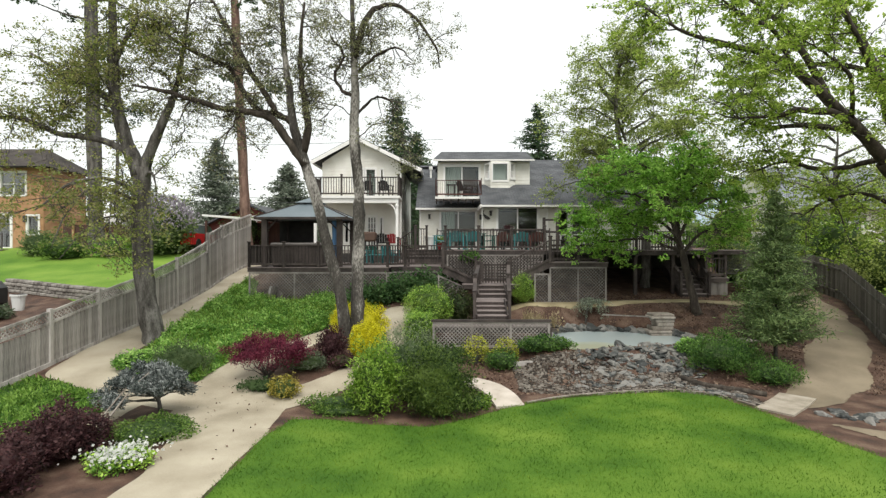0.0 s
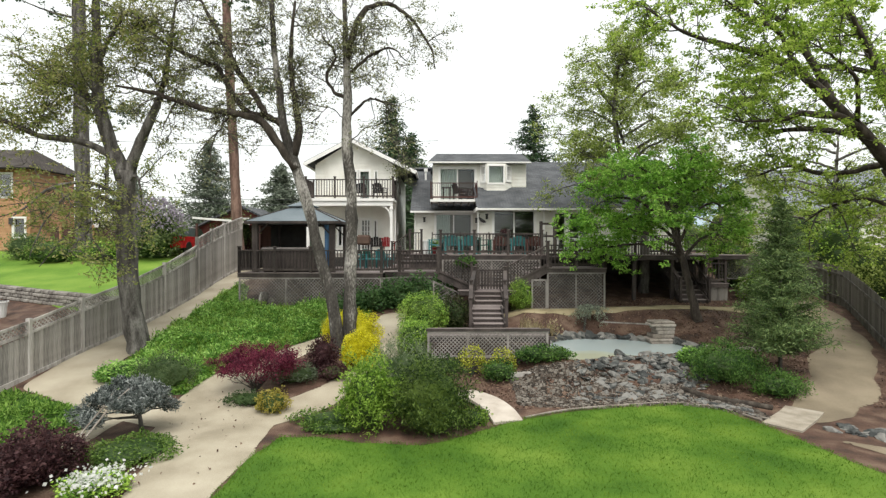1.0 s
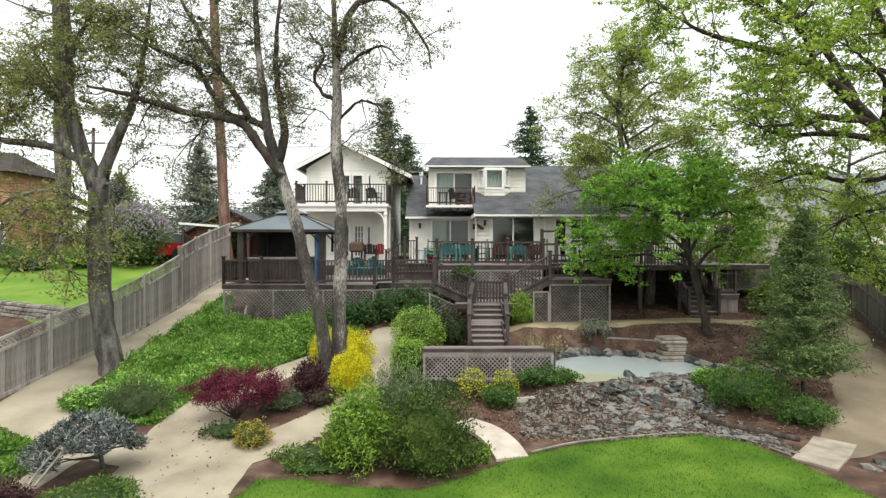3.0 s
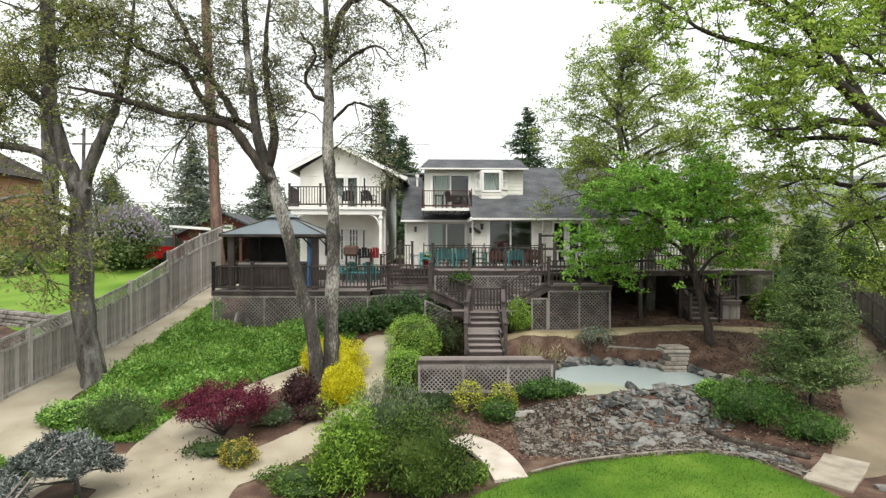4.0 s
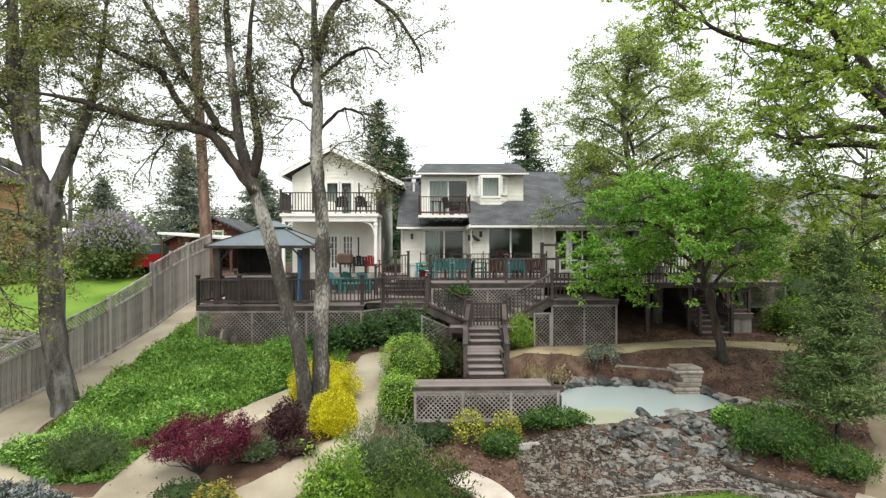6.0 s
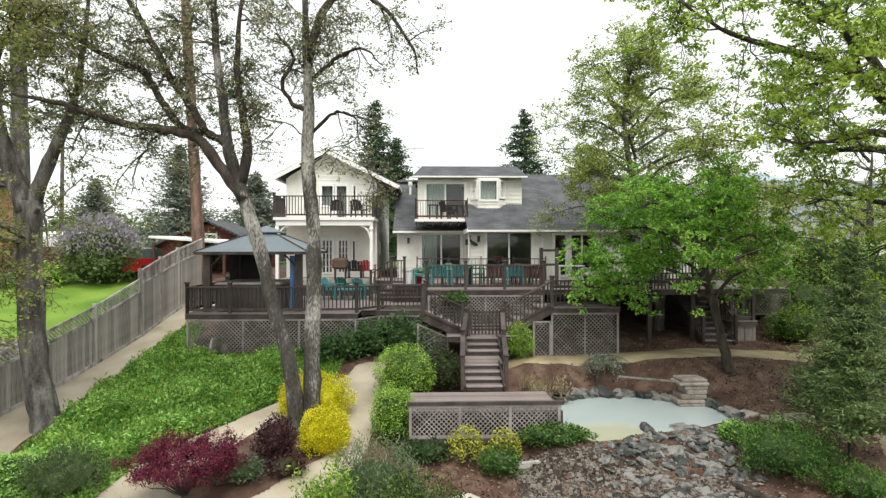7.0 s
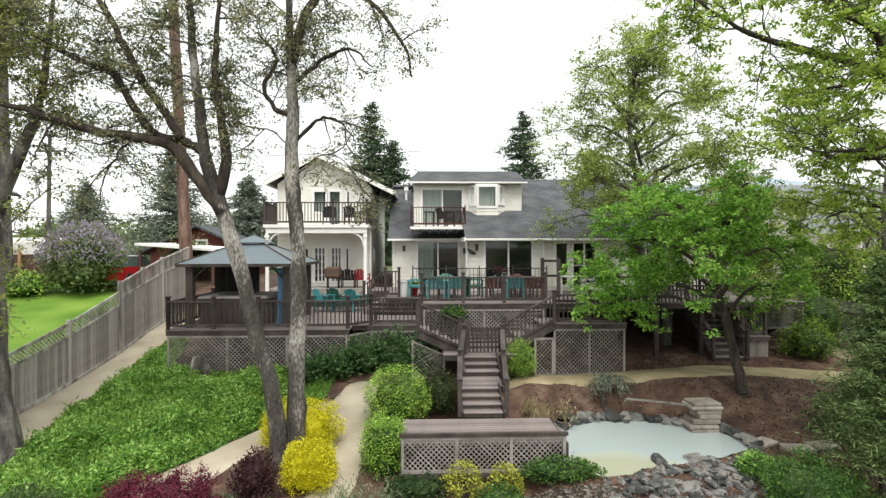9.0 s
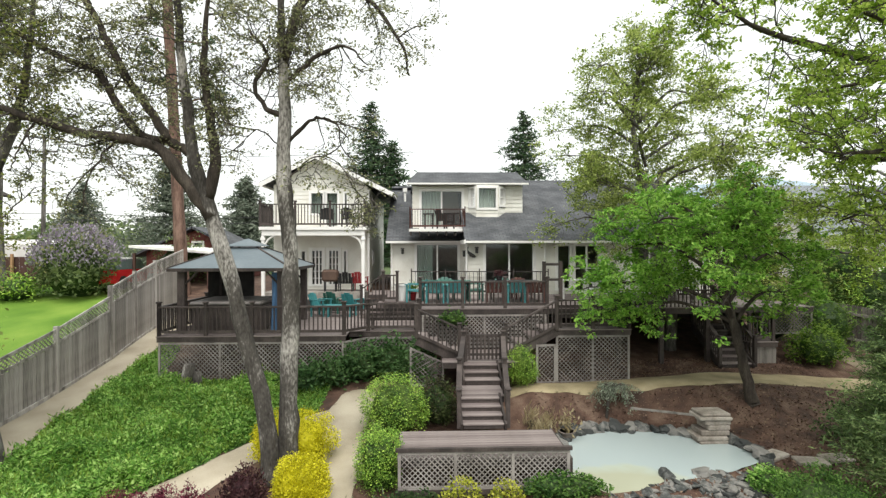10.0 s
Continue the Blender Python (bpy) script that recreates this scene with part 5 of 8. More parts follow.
# side limbs get a darker bark to give their backlit look
tree("oak_tree", "twin-stemmed oak with pale lichened bark and sparse young leaves", (-2.8, 16.4, 0.6), [
    (A, [0.24, 0.19, 0.175, 0.165, 0.16, 0.15, 0.125, 0.105, 0.09, 0.07, 0.035]),
    (B, [0.25, 0.2, 0.185, 0.175, 0.165, 0.155, 0.145, 0.125, 0.1, 0.07, 0.035]),
    ([(-4.12, 16.4, 6.0), (-4.77, 16.35, 6.94), (-5.18, 16.3, 7.43), (-5.94, 16.3, 7.63), (-6.62, 16.2, 7.7), (-7.51, 16.2, 7.97), (-8.39, 16.2, 8.24), (-9.21, 16.2, 8.37)], [0.14, 0.125, 0.11, 0.095, 0.085, 0.072, 0.055, 0.03]),
    ([(-4.47, 16.4, 7.3), (-4.98, 16.5, 7.57), (-5.66, 16.5, 7.77), (-6.21, 16.5, 8.6), (-6.48, 16.5, 9.02), (-7.16, 16.5, 9.29), (-8.12, 16.5, 9.83), (-8.9, 16.6, 10.5)], [0.1, 0.09, 0.085, 0.078, 0.07, 0.06, 0.048, 0.028]),
    ([(-5.05, 16.4, 7.61), (-5.25, 16.4, 8.05), (-5.8, 16.3, 8.88), (-6.34, 16.3, 9.98), (-6.9, 16.2, 11.0)], [0.095, 0.09, 0.082, 0.065, 0.035]),
    ([(-4.2, 16.4, 6.4), (-4.06, 16.45, 7.22), (-4.2, 16.5, 8.06), (-4.33, 16.5, 9.31), (-4.2, 16.6, 11)], [0.13, 0.11, 0.09, 0.07, 0.035]),
    ([(-2.68, 16.4, 9.1), (-2.48, 16.4, 9.88), (-2.2, 16.4, 10.58), (-1.51, 16.4, 10.85), (-0.81, 16.4, 10.42), (-0.25, 16.4, 9.6), (-0.11, 16.4, 9.0)], [0.11, 0.1, 0.085, 0.06, 0.045, 0.03, 0.015]),
    ([(-2.65, 16.4, 8.1), (-3.05, 16.4, 8.3), (-3.25, 16.4, 8.76), (-2.97, 16.4, 9.35), (-3.4, 16.4, 9.9)], [0.06, 0.05, 0.045, 0.035, 0.02]),
    ([(-2.55, 16.4, 7.6), (-2.1, 16.3, 8.0), (-1.7, 16.2, 8.0), (-1.3, 16.1, 7.6)], [0.045, 0.035, 0.025, 0.012]),
    ([(-2.6, 16.4, 8.8), (-1.9, 16.2, 9.3), (-1.3, 16.0, 9.4), (-0.9, 16.0, 9.0)], [0.05, 0.04, 0.025, 0.012]),
    ([(-2.58, 16.4, 6.8), (-2.0, 16.25, 7.25), (-1.5, 16.15, 7.1), (-1.15, 16.1, 6.5)], [0.018, 0.014, 0.01, 0.005]),
    ([(-2.66, 16.4, 7.4), (-3.1, 16.3, 7.8), (-3.45, 16.2, 7.5), (-3.6, 16.2, 6.9)], [0.018, 0.014, 0.01, 0.005]),
    ([(-5.94, 16.3, 7.63), (-6.2, 16.2, 7.25), (-6.45, 16.1, 6.7), (-6.5, 16.0, 6.1)], [0.03, 0.024, 0.016, 0.008]),
    ([(-7.5, 16.2, 7.97), (-7.7, 16.1, 7.5), (-7.85, 16.0, 6.9)], [0.028, 0.02, 0.008]),
], M["palebark"], LEAF["oakdark"], 11, (2.9, 1.05, 0.05, 0.018), (4.3, 0.42, -0.05, 0.0065), 16, 0.068, bough=[(0, 0.62), (1, 0.6), 2, 3, 4, 5, 6, 7, 8, 9, 10, 11, 12, 13], bark_label="grey mottled bark with pale lichen", backlit_limb_bark=M["maplebark"], stems=2)
# grown only above the fork
tree("oak_tree", "leaning old oak beside the fence with sparse yellow-green young leaves", (-9.0, 16.8, 0.7), [
    ([(-8.85, 16.8, 0.4), (-8.95, 16.8, 0.9), (-9.2, 16.85, 2.29), (-9.35, 16.9, 4.01), (-9.35, 16.9, 6.01)], [0.42, 0.33, 0.3, 0.28, 0.27]),
    ([(-9.35, 16.9, 5.8), (-8.92, 16.9, 6.87), (-8.49, 16.9, 7.88), (-8.21, 16.8, 8.45), (-7.9, 16.6, 9.5), (-7.6, 16.4, 11)], [0.18, 0.15, 0.12, 0.09, 0.06, 0.03]),
    ([(-9.38, 16.9, 5.8), (-9.97, 16.9, 7.3), (-10.18, 16.9, 8.72), (-10.24, 16.9, 10.86), (-10.3, 16.9, 13)], [0.24, 0.2, 0.17, 0.12, 0.06]),
    ([(-9.6, 16.9, 6.4), (-10.6, 16.8, 6.9), (-11.6, 16.5, 7.0), (-12.6, 16.2, 7.4), (-13.8, 16, 7.3)], [0.12, 0.1, 0.085, 0.06, 0.03]),
    ([(-10.05, 16.9, 7.8), (-11, 17.2, 8.6), (-12, 17.5, 9.0), (-13.2, 17.5, 9.8)], [0.11, 0.09, 0.07, 0.03]),
    ([(-9.4, 16.8, 5.2), (-9.9, 16.2, 5.6), (-10.6, 15.6, 5.4), (-11.2, 15, 4.6)], [0.07, 0.05, 0.04, 0.02]),
    ([(-9.35, 16.9, 5.6), (-9.0, 16.7, 5.85), (-8.75, 16.5, 5.7), (-8.6, 16.4, 5.2)], [0.06, 0.045, 0.03, 0.015]),
    ([(-10.18, 16.9, 9.2), (-9.5, 16.5, 10.0), (-9.0, 16.2, 10.4), (-8.4, 16, 10.2)], [0.08, 0.06, 0.045, 0.02]),
    ([(-9.4, 16.8, 4.9), (-10.2, 16.5, 5.3), (-11.0, 16.3, 5.0), (-11.7, 16.1, 4.3)], [0.05, 0.04, 0.03, 0.012]),
    ([(-9.4, 16.8, 4.4), (-10.0, 16.4, 4.5), (-10.6, 16.0, 4.0), (-11.0, 15.6, 3.2)], [0.035, 0.028, 0.02, 0.01]),
    ([(-9.35, 16.8, 5.1), (-9.3, 15.8, 5.4), (-9.2, 15.1, 4.7), (-9.0, 14.7, 3.7)], [0.045, 0.032, 0.02, 0.008]),
    ([(-9.4, 16.8, 5.0), (-9.9, 15.6, 5.3), (-10.2, 14.8, 4.5), (-10.3, 14.3, 3.5)], [0.045, 0.032, 0.02, 0.008]),
], M["oakbark"], LEAF["oak"], 12, (3.3, 1.3, 0.0, 0.021), (3.8, 0.45, -0.2, 0.0065), 15, 0.085, bough=[1, 2, 3, 4, 5, 6, 7, 10, 11], droop=0.5, spread=0.09, bark_label="dark furrowed oak bark")
# maple in front of the deck
mz = gz(9.25, 19.4)
ml = [([(9.05, 19.4, mz - 0.1), (8.97, 19.4, mz + 0.3), (8.72, 19.4, 2.5), (8.5, 19.4, 3.4), (8.2, 19.4, 4.4), (7.9, 19.4, 5.8)], [0.2, 0.15, 0.125, 0.115, 0.09, 0.03])]
RM = np.random.default_rng(5)
for i in range(15):
    a = i * 2.4 + RM.uniform(-0.3, 0.3)
    k = i / 14
    rr = 2.8 * math.sqrt(1 - (max(0.0, k - 0.15) / 0.95) ** 2) * RM.uniform(0.75, 1.1)
    z0, ze = 3.3 + 1.6 * k, 3.55 + 3.0 * k + (0.45 if math.cos(a) > 0 else -0.15)
    xs_, xe, ye = 8.5 - 0.4 * k, 7.5 + rr * math.cos(a), 19.4 + 0.8 * rr * math.sin(a)
    ml.append(([(xs_, 19.4, z0), (xs_ + 0.4 * (xe - xs_), 19.4 + 0.4 * (ye - 19.4), z0 + 0.65 * (ze - z0) + 0.3), (xs_ + 0.75 * (xe - xs_), 19.4 + 0.75 * (ye - 19.4), ze + 0.18), (xe, ye, ze)], [0.06, 0.045, 0.03, 0.012]))
tree("maple_tree", "spreading maple with layered fresh green leaves before the deck", (9.0, 19.4, mz), ml, M["maplebark"], LEAF["maple"], 13, (2.9, 0.95, 0.02, 0.012), (4.2, 0.36, -0.1, 0.0045), 28, 0.11, bough=list(range(1, 16)), droop=0.3, spread=0.075, tip=0.7, flat=2.2)
# paler tree growing through the deck
sl_ = [([(8.9, 24, 1.5), (8.95, 24, 3.6), (8.6, 24, 5.5), (7.9, 24, 7.6), (7.6, 24, 9.6), (7.75, 24, 11.6), (7.9, 24, 12.7)], [0.24, 0.2, 0.16, 0.12, 0.08, 0.05, 0.015])]
for i in range(24):
    a = i * 2.4 + 0.5
    z0 = 5.2 + 0.255 * i
    ln = max(0.5, float(np.interp(z0 + 0.9, [5, 8, 10, 11.7, 13], [4.2, 4.1, 3.1, 1.7, 0.7])) - 0.35 + (0.5 if math.cos(a) > 0 else 0)) * RM.uniform(0.75, 1.1)
    bx = 8.5 - 0.04 * i
    sl_.append(([(bx, 24, z0), (bx + 0.4 * ln * math.cos(a), 24 + 0.4 * ln * math.sin(a), z0 + 0.7 + RM.uniform(-0.2, 0.3)), (bx + 0.7 * ln * math.cos(a + 0.2), 24 + 0.7 * ln * math.sin(a + 0.2), z0 + 1.0), (bx + 1.0 * ln * math.cos(a), 24 + 1.0 * ln * math.sin(a), z0 + 0.9 + RM.uniform(-0.4, 0.4))], [0.065, 0.045, 0.03, 0.01]))
tree("oak_tree", "tall open oak behind the maple with pale yellow-green spring leaves", (8.9, 24, 1.7), sl_, M["oakbark"], LEAF["spring"], 14, (2.9, 1.0, 0.12, 0.014), (3.0, 0.4, 0.0, 0.005), 24, 0.1, bough=[(0, 0.55)] + list(range(1, 25)), spread=0.12, tip=0.75)
# big oak reaching in over the right fence
tree("oak_tree", "large oak with mossy limbs and bright lime young leaves", (14.6, 16.2, 0.6), [
    ([(14.7, 16.3, 0.2), (14.5, 16.2, 1.5), (14.2, 16.1, 3.5), (13.6, 16, 5.2), (12.98, 16, 6.1)], [0.5, 0.42, 0.38, 0.34, 0.27]),
    ([(13.1, 16, 6.0), (11.5, 16, 7.7), (10.4, 16, 8.7), (9.4, 16, 9.25), (8.3, 16, 9.5), (7.0, 16, 9.9), (5.9, 16, 10.6)], [0.2, 0.16, 0.14, 0.11, 0.08, 0.05, 0.02]),
    ([(13.4, 16, 5.6), (11.8, 15.8, 7.2), (10.4, 15.6, 7.5), (9.4, 15.5, 7.3), (8.3, 15.4, 7.2)], [0.16, 0.12, 0.09, 0.06, 0.015]),
    ([(11.3, 16, 7.9), (10.8, 16.3, 9.3), (10.0, 16.6, 10.6), (9.0, 17, 11.6)], [0.12, 0.1, 0.07, 0.03]),
    ([(13.7, 16, 5.0), (13.6, 16.5, 7.5), (13.0, 17, 10), (12.2, 17.4, 12)], [0.24, 0.2, 0.14, 0.06]),
    ([(10.2, 16, 8.8), (9.3, 15.3, 9.6), (8.2, 14.8, 9.8), (7.2, 14.6, 10.4)], [0.08, 0.06, 0.04, 0.015]),
    ([(12.2, 16, 7.0), (11.6, 17.2, 7.4), (10.6, 18.2, 7.6), (9.6, 18.8, 8.3)], [0.11, 0.09, 0.06, 0.02]),
    ([(13.9, 16, 4.4), (12.8, 16.6, 5.2), (12.1, 17.2, 5.0), (11.5, 17.6, 4.5)], [0.07, 0.05, 0.035, 0.012]),
    ([(13.2, 16.2, 6.2), (12.0, 17.0, 6.0), (11.0, 17.5, 6.3), (10.0, 17.6, 6.0)], [0.09, 0.07, 0.05, 0.015]),
    ([(13.4, 16.5, 8.0), (12.2, 15.8, 9.2), (11.2, 15.4, 10.4), (10.2, 15.2, 11.2)], [0.1, 0.08, 0.05, 0.02]),
    ([(12.0, 16, 7.2), (11.2, 15.0, 8.2), (10.2, 14.4, 8.6), (9.2, 14.0, 8.9)], [0.07, 0.055, 0.035, 0.012]),
    ([(13.3, 16.8, 9.0), (12.4, 18.0, 9.6), (11.2, 19.0, 9.6), (10.2, 19.6, 9.2)], [0.09, 0.07, 0.045, 0.015]),
    ([(14.0, 16, 5.0), (14.2, 15.2, 6.5), (13.4, 14.4, 7.6), (12.2, 13.8, 8.2), (11.2, 13.5, 8.2)], [0.14, 0.11, 0.08, 0.05, 0.02]),
], M["maplebark"], LEAF["lime"], 15, (2.45, 1.4, 0.0, 0.022), (2.7, 0.42, -0.12, 0.008), 24, 0.1, bough=[1, 2, 3, 4, 5, 6, 7, 8, 9, 10, 11, 12], droop=0.45, spread=0.07, tip=0.72, bark_label="dark mossy bark")


def conifer(name, label, x, y, z, h, r, leaf, seed, bare=0.1, rings=26, per=9, size=0.16, trunk_r=0.1, droop=-0.15, dens=60, bark=None, group="", thin=0.3):
    """A conifer: a straight trunk and whorls of boughs, each with many needle sprays."""
    R = np.random.default_rng(seed)
    t = thing(name, label, "tree", (x, y, z), group)
    mb = MB()
    mb.tube([(x, y, z - 0.2), (x, y, z + h * 0.5), (x, y, z + h)], [trunk_r, trunk_r * 0.6, 0.01], 8)
    part("trunk", mb.mesh("trunk", smooth=True), bark or M["oakbark"], t)
    lines, pts = [], []
    for i in range(rings):
        k = bare + (1 - bare) * (i / rings) ** 1.0
        ln0 = r * (1 - (k - bare) / (1 - bare)) ** 0.8 + 0.04 * r
        for j in range(per):
            a = R.uniform(0, 6.283)
            ln = ln0 * R.uniform(0.4, 1.25)
            zz = z + h * k + R.uniform(-0.02, 0.02) * h
            s = np.linspace(0, 1, 5)[:, None]
            line = np.array([x, y, zz]) + s * ln * np.array([math.cos(a), math.sin(a), droop]) + (s ** 2) * np.array([0, 0, 0.22 * ln])
            lines.append(line)
            m = max(3, int(dens * ln / r))
            f = R.uniform(0.15, 1, (m, 1))
            base_ = line[0] + f * (line[-1] - line[0])
            pts.append(base_ + R.normal(0, 1, (m, 3)) * np.array([0.11, 0.11, 0.045]) * ln * (0.4 + f))
    part("branchwork", quads("branchwork", tube_np(np.array(lines), np.linspace(0.02, 0.006, 5)[None] * np.full((len(lines), 1), max(0.5, h / 6)), 3)), M["twig"], t)["kind"] = "stuff"
    part("crown", quads("crown", leaves_at(np.vstack(pts), size, R, 0, 0.2, narrow=thin)), leaf, t)["kind"] = "stuff"
    return t


conifer("young_cedar", "young feathery dark green cedar beside the sandy path", 9.1, 14.9, gz(9.1, 14.9), 4.85, 1.12, LEAF["cedar"], 21, bare=0.14, rings=34, per=10, size=0.11, dens=210, trunk_r=0.06, droop=0.12, thin=0.2)


def shrub(name, label, x, y, rx, ry, h, leaf, seed, n=2600, size=0.06, box=0.0, lift=0.0, lumps=0.16, core=True, droop=0.1, up=0.3, narrow=0.55, category="shrub", group="", core_leaf=None, z=None, clump=0, flat=1.5):
    """A leafy shrub: a lumpy core, mostly coloured dark as the shade between leaves, and many leaves over it, densest
    at the outside.
    """
    R = np.random.default_rng(seed)
    z = gz(x, y) if z is None else z
    t = thing(name, label, category, (x, y, z), group)
    d = R.normal(0, 1, (n, 3))
    d[:, 2] = np.abs(d[:, 2]) * 1.1 - 0.6
    d /= np.linalg.norm(d, axis=1, keepdims=True)
    if box:
        m = np.max(np.abs(d), axis=1, keepdims=True)
        d = d / m ** box
    ph = R.uniform(0, 6.28, 6)
    lum = 1 + lumps * (np.sin(4.2 * d[:, 0] + ph[0]) * np.sin(4.7 * d[:, 1] + ph[1]) + 0.7 * np.sin(7.5 * d[:, 2] + ph[2]) * np.sin(8 * d[:, 0] + ph[3]))
    rad = lum * (0.72 + 0.33 * R.uniform(0, 1, n) ** 0.6)
    c = np.array([x, y, z + h * (0.42 + lift)])
    q = c + d * rad[:, None] * np.array([rx, ry, h * (0.56 - lift * 0.5)])
    if clump:
        q = np.repeat(q[:: clump], clump, axis=0)
        q = q + R.normal(0, size * 0.75, q.shape)
    q = q[q[:, 2] > z + 0.01]
    part("foliage", quads("foliage", leaves_at(q, size, R, size * 0.4, droop, narrow, up, flat)), leaf, t)["kind"] = "stuff"
    # solid core, usually darker than the leaves, stands in for inner shade
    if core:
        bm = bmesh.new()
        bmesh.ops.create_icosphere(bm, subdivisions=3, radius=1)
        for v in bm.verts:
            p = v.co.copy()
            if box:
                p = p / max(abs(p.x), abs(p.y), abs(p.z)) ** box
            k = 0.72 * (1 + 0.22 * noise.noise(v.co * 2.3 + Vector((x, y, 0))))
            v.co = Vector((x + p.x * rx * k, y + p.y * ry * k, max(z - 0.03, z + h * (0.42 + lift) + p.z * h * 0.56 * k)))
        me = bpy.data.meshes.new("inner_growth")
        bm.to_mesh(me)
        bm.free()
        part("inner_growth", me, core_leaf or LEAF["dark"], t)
    else:
        k = 26
        e = c + np.array([[rx, ry, h * 0.5]]) * np.random.default_rng(seed + 1).uniform(-0.8, 0.8, (k, 3))
        base_ = np.array([x, y, z]) + R.normal(0, 0.03, (k, 3)) * np.array([1, 1, 0])
        s = np.linspace(0, 1, 5)[None, :, None]
        pth = base_[:, None] * (1 - s) + e[:, None] * s + R.normal(0, 0.03, (k, 5, 3)) * s
        part("branchwork", quads("branchwork", tube_np(pth, np.linspace(0.018, 0.005, 5)[None] * np.ones((k, 1)), 4)), M["twig"], t)["kind"] = "stuff"
    return t


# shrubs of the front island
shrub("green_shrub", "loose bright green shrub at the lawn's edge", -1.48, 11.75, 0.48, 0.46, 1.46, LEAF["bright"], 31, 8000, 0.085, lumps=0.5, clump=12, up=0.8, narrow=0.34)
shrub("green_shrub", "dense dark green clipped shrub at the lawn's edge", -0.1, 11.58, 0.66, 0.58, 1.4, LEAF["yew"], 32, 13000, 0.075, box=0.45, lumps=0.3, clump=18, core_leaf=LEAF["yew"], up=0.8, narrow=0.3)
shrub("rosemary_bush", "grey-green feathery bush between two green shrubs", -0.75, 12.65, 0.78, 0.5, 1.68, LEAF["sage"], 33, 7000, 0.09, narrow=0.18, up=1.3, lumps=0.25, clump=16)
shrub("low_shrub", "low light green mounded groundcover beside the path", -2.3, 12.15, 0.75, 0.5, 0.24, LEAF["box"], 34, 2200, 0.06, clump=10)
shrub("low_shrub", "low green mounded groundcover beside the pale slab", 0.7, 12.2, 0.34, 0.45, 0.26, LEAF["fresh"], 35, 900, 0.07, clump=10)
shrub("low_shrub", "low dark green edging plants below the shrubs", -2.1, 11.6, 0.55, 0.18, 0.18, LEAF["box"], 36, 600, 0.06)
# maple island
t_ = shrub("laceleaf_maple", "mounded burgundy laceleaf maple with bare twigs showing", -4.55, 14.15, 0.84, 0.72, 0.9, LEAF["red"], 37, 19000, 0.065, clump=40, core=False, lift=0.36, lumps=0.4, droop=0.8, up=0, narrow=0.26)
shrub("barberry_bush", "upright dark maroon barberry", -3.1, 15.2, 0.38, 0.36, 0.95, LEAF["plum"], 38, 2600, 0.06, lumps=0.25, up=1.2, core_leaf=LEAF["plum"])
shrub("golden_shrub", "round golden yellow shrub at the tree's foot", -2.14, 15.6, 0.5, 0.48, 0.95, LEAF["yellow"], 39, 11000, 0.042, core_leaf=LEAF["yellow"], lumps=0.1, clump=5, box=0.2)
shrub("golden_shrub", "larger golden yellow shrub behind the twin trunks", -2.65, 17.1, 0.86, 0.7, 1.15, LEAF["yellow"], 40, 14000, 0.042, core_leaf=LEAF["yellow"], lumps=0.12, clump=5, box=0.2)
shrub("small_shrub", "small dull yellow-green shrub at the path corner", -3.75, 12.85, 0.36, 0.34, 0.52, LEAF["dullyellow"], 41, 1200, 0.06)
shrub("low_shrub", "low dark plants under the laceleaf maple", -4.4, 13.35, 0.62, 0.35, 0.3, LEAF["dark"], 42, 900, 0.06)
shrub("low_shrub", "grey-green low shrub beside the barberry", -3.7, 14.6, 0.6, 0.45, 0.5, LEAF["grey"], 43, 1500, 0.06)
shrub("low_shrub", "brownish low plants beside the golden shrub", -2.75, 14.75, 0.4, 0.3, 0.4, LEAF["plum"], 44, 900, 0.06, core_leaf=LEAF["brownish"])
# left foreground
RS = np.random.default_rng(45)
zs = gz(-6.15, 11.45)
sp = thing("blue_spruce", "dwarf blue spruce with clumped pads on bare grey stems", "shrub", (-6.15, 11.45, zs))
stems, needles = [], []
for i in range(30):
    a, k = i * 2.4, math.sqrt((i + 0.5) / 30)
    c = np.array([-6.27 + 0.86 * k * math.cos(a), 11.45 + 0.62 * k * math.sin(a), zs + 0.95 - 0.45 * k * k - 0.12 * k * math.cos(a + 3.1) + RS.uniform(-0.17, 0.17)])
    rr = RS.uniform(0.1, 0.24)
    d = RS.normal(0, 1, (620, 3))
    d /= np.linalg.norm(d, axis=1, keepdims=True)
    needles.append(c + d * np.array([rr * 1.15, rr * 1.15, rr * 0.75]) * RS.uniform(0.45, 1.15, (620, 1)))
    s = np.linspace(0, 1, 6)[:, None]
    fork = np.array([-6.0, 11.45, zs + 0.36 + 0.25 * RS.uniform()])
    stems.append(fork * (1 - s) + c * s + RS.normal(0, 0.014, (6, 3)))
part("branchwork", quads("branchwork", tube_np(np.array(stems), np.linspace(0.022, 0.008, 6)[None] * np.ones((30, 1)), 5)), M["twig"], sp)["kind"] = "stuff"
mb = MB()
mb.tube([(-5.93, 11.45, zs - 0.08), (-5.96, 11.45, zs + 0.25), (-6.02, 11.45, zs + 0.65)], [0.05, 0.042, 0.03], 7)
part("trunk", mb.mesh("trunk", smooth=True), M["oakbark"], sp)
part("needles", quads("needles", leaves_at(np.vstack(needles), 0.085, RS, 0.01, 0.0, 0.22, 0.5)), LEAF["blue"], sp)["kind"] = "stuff"
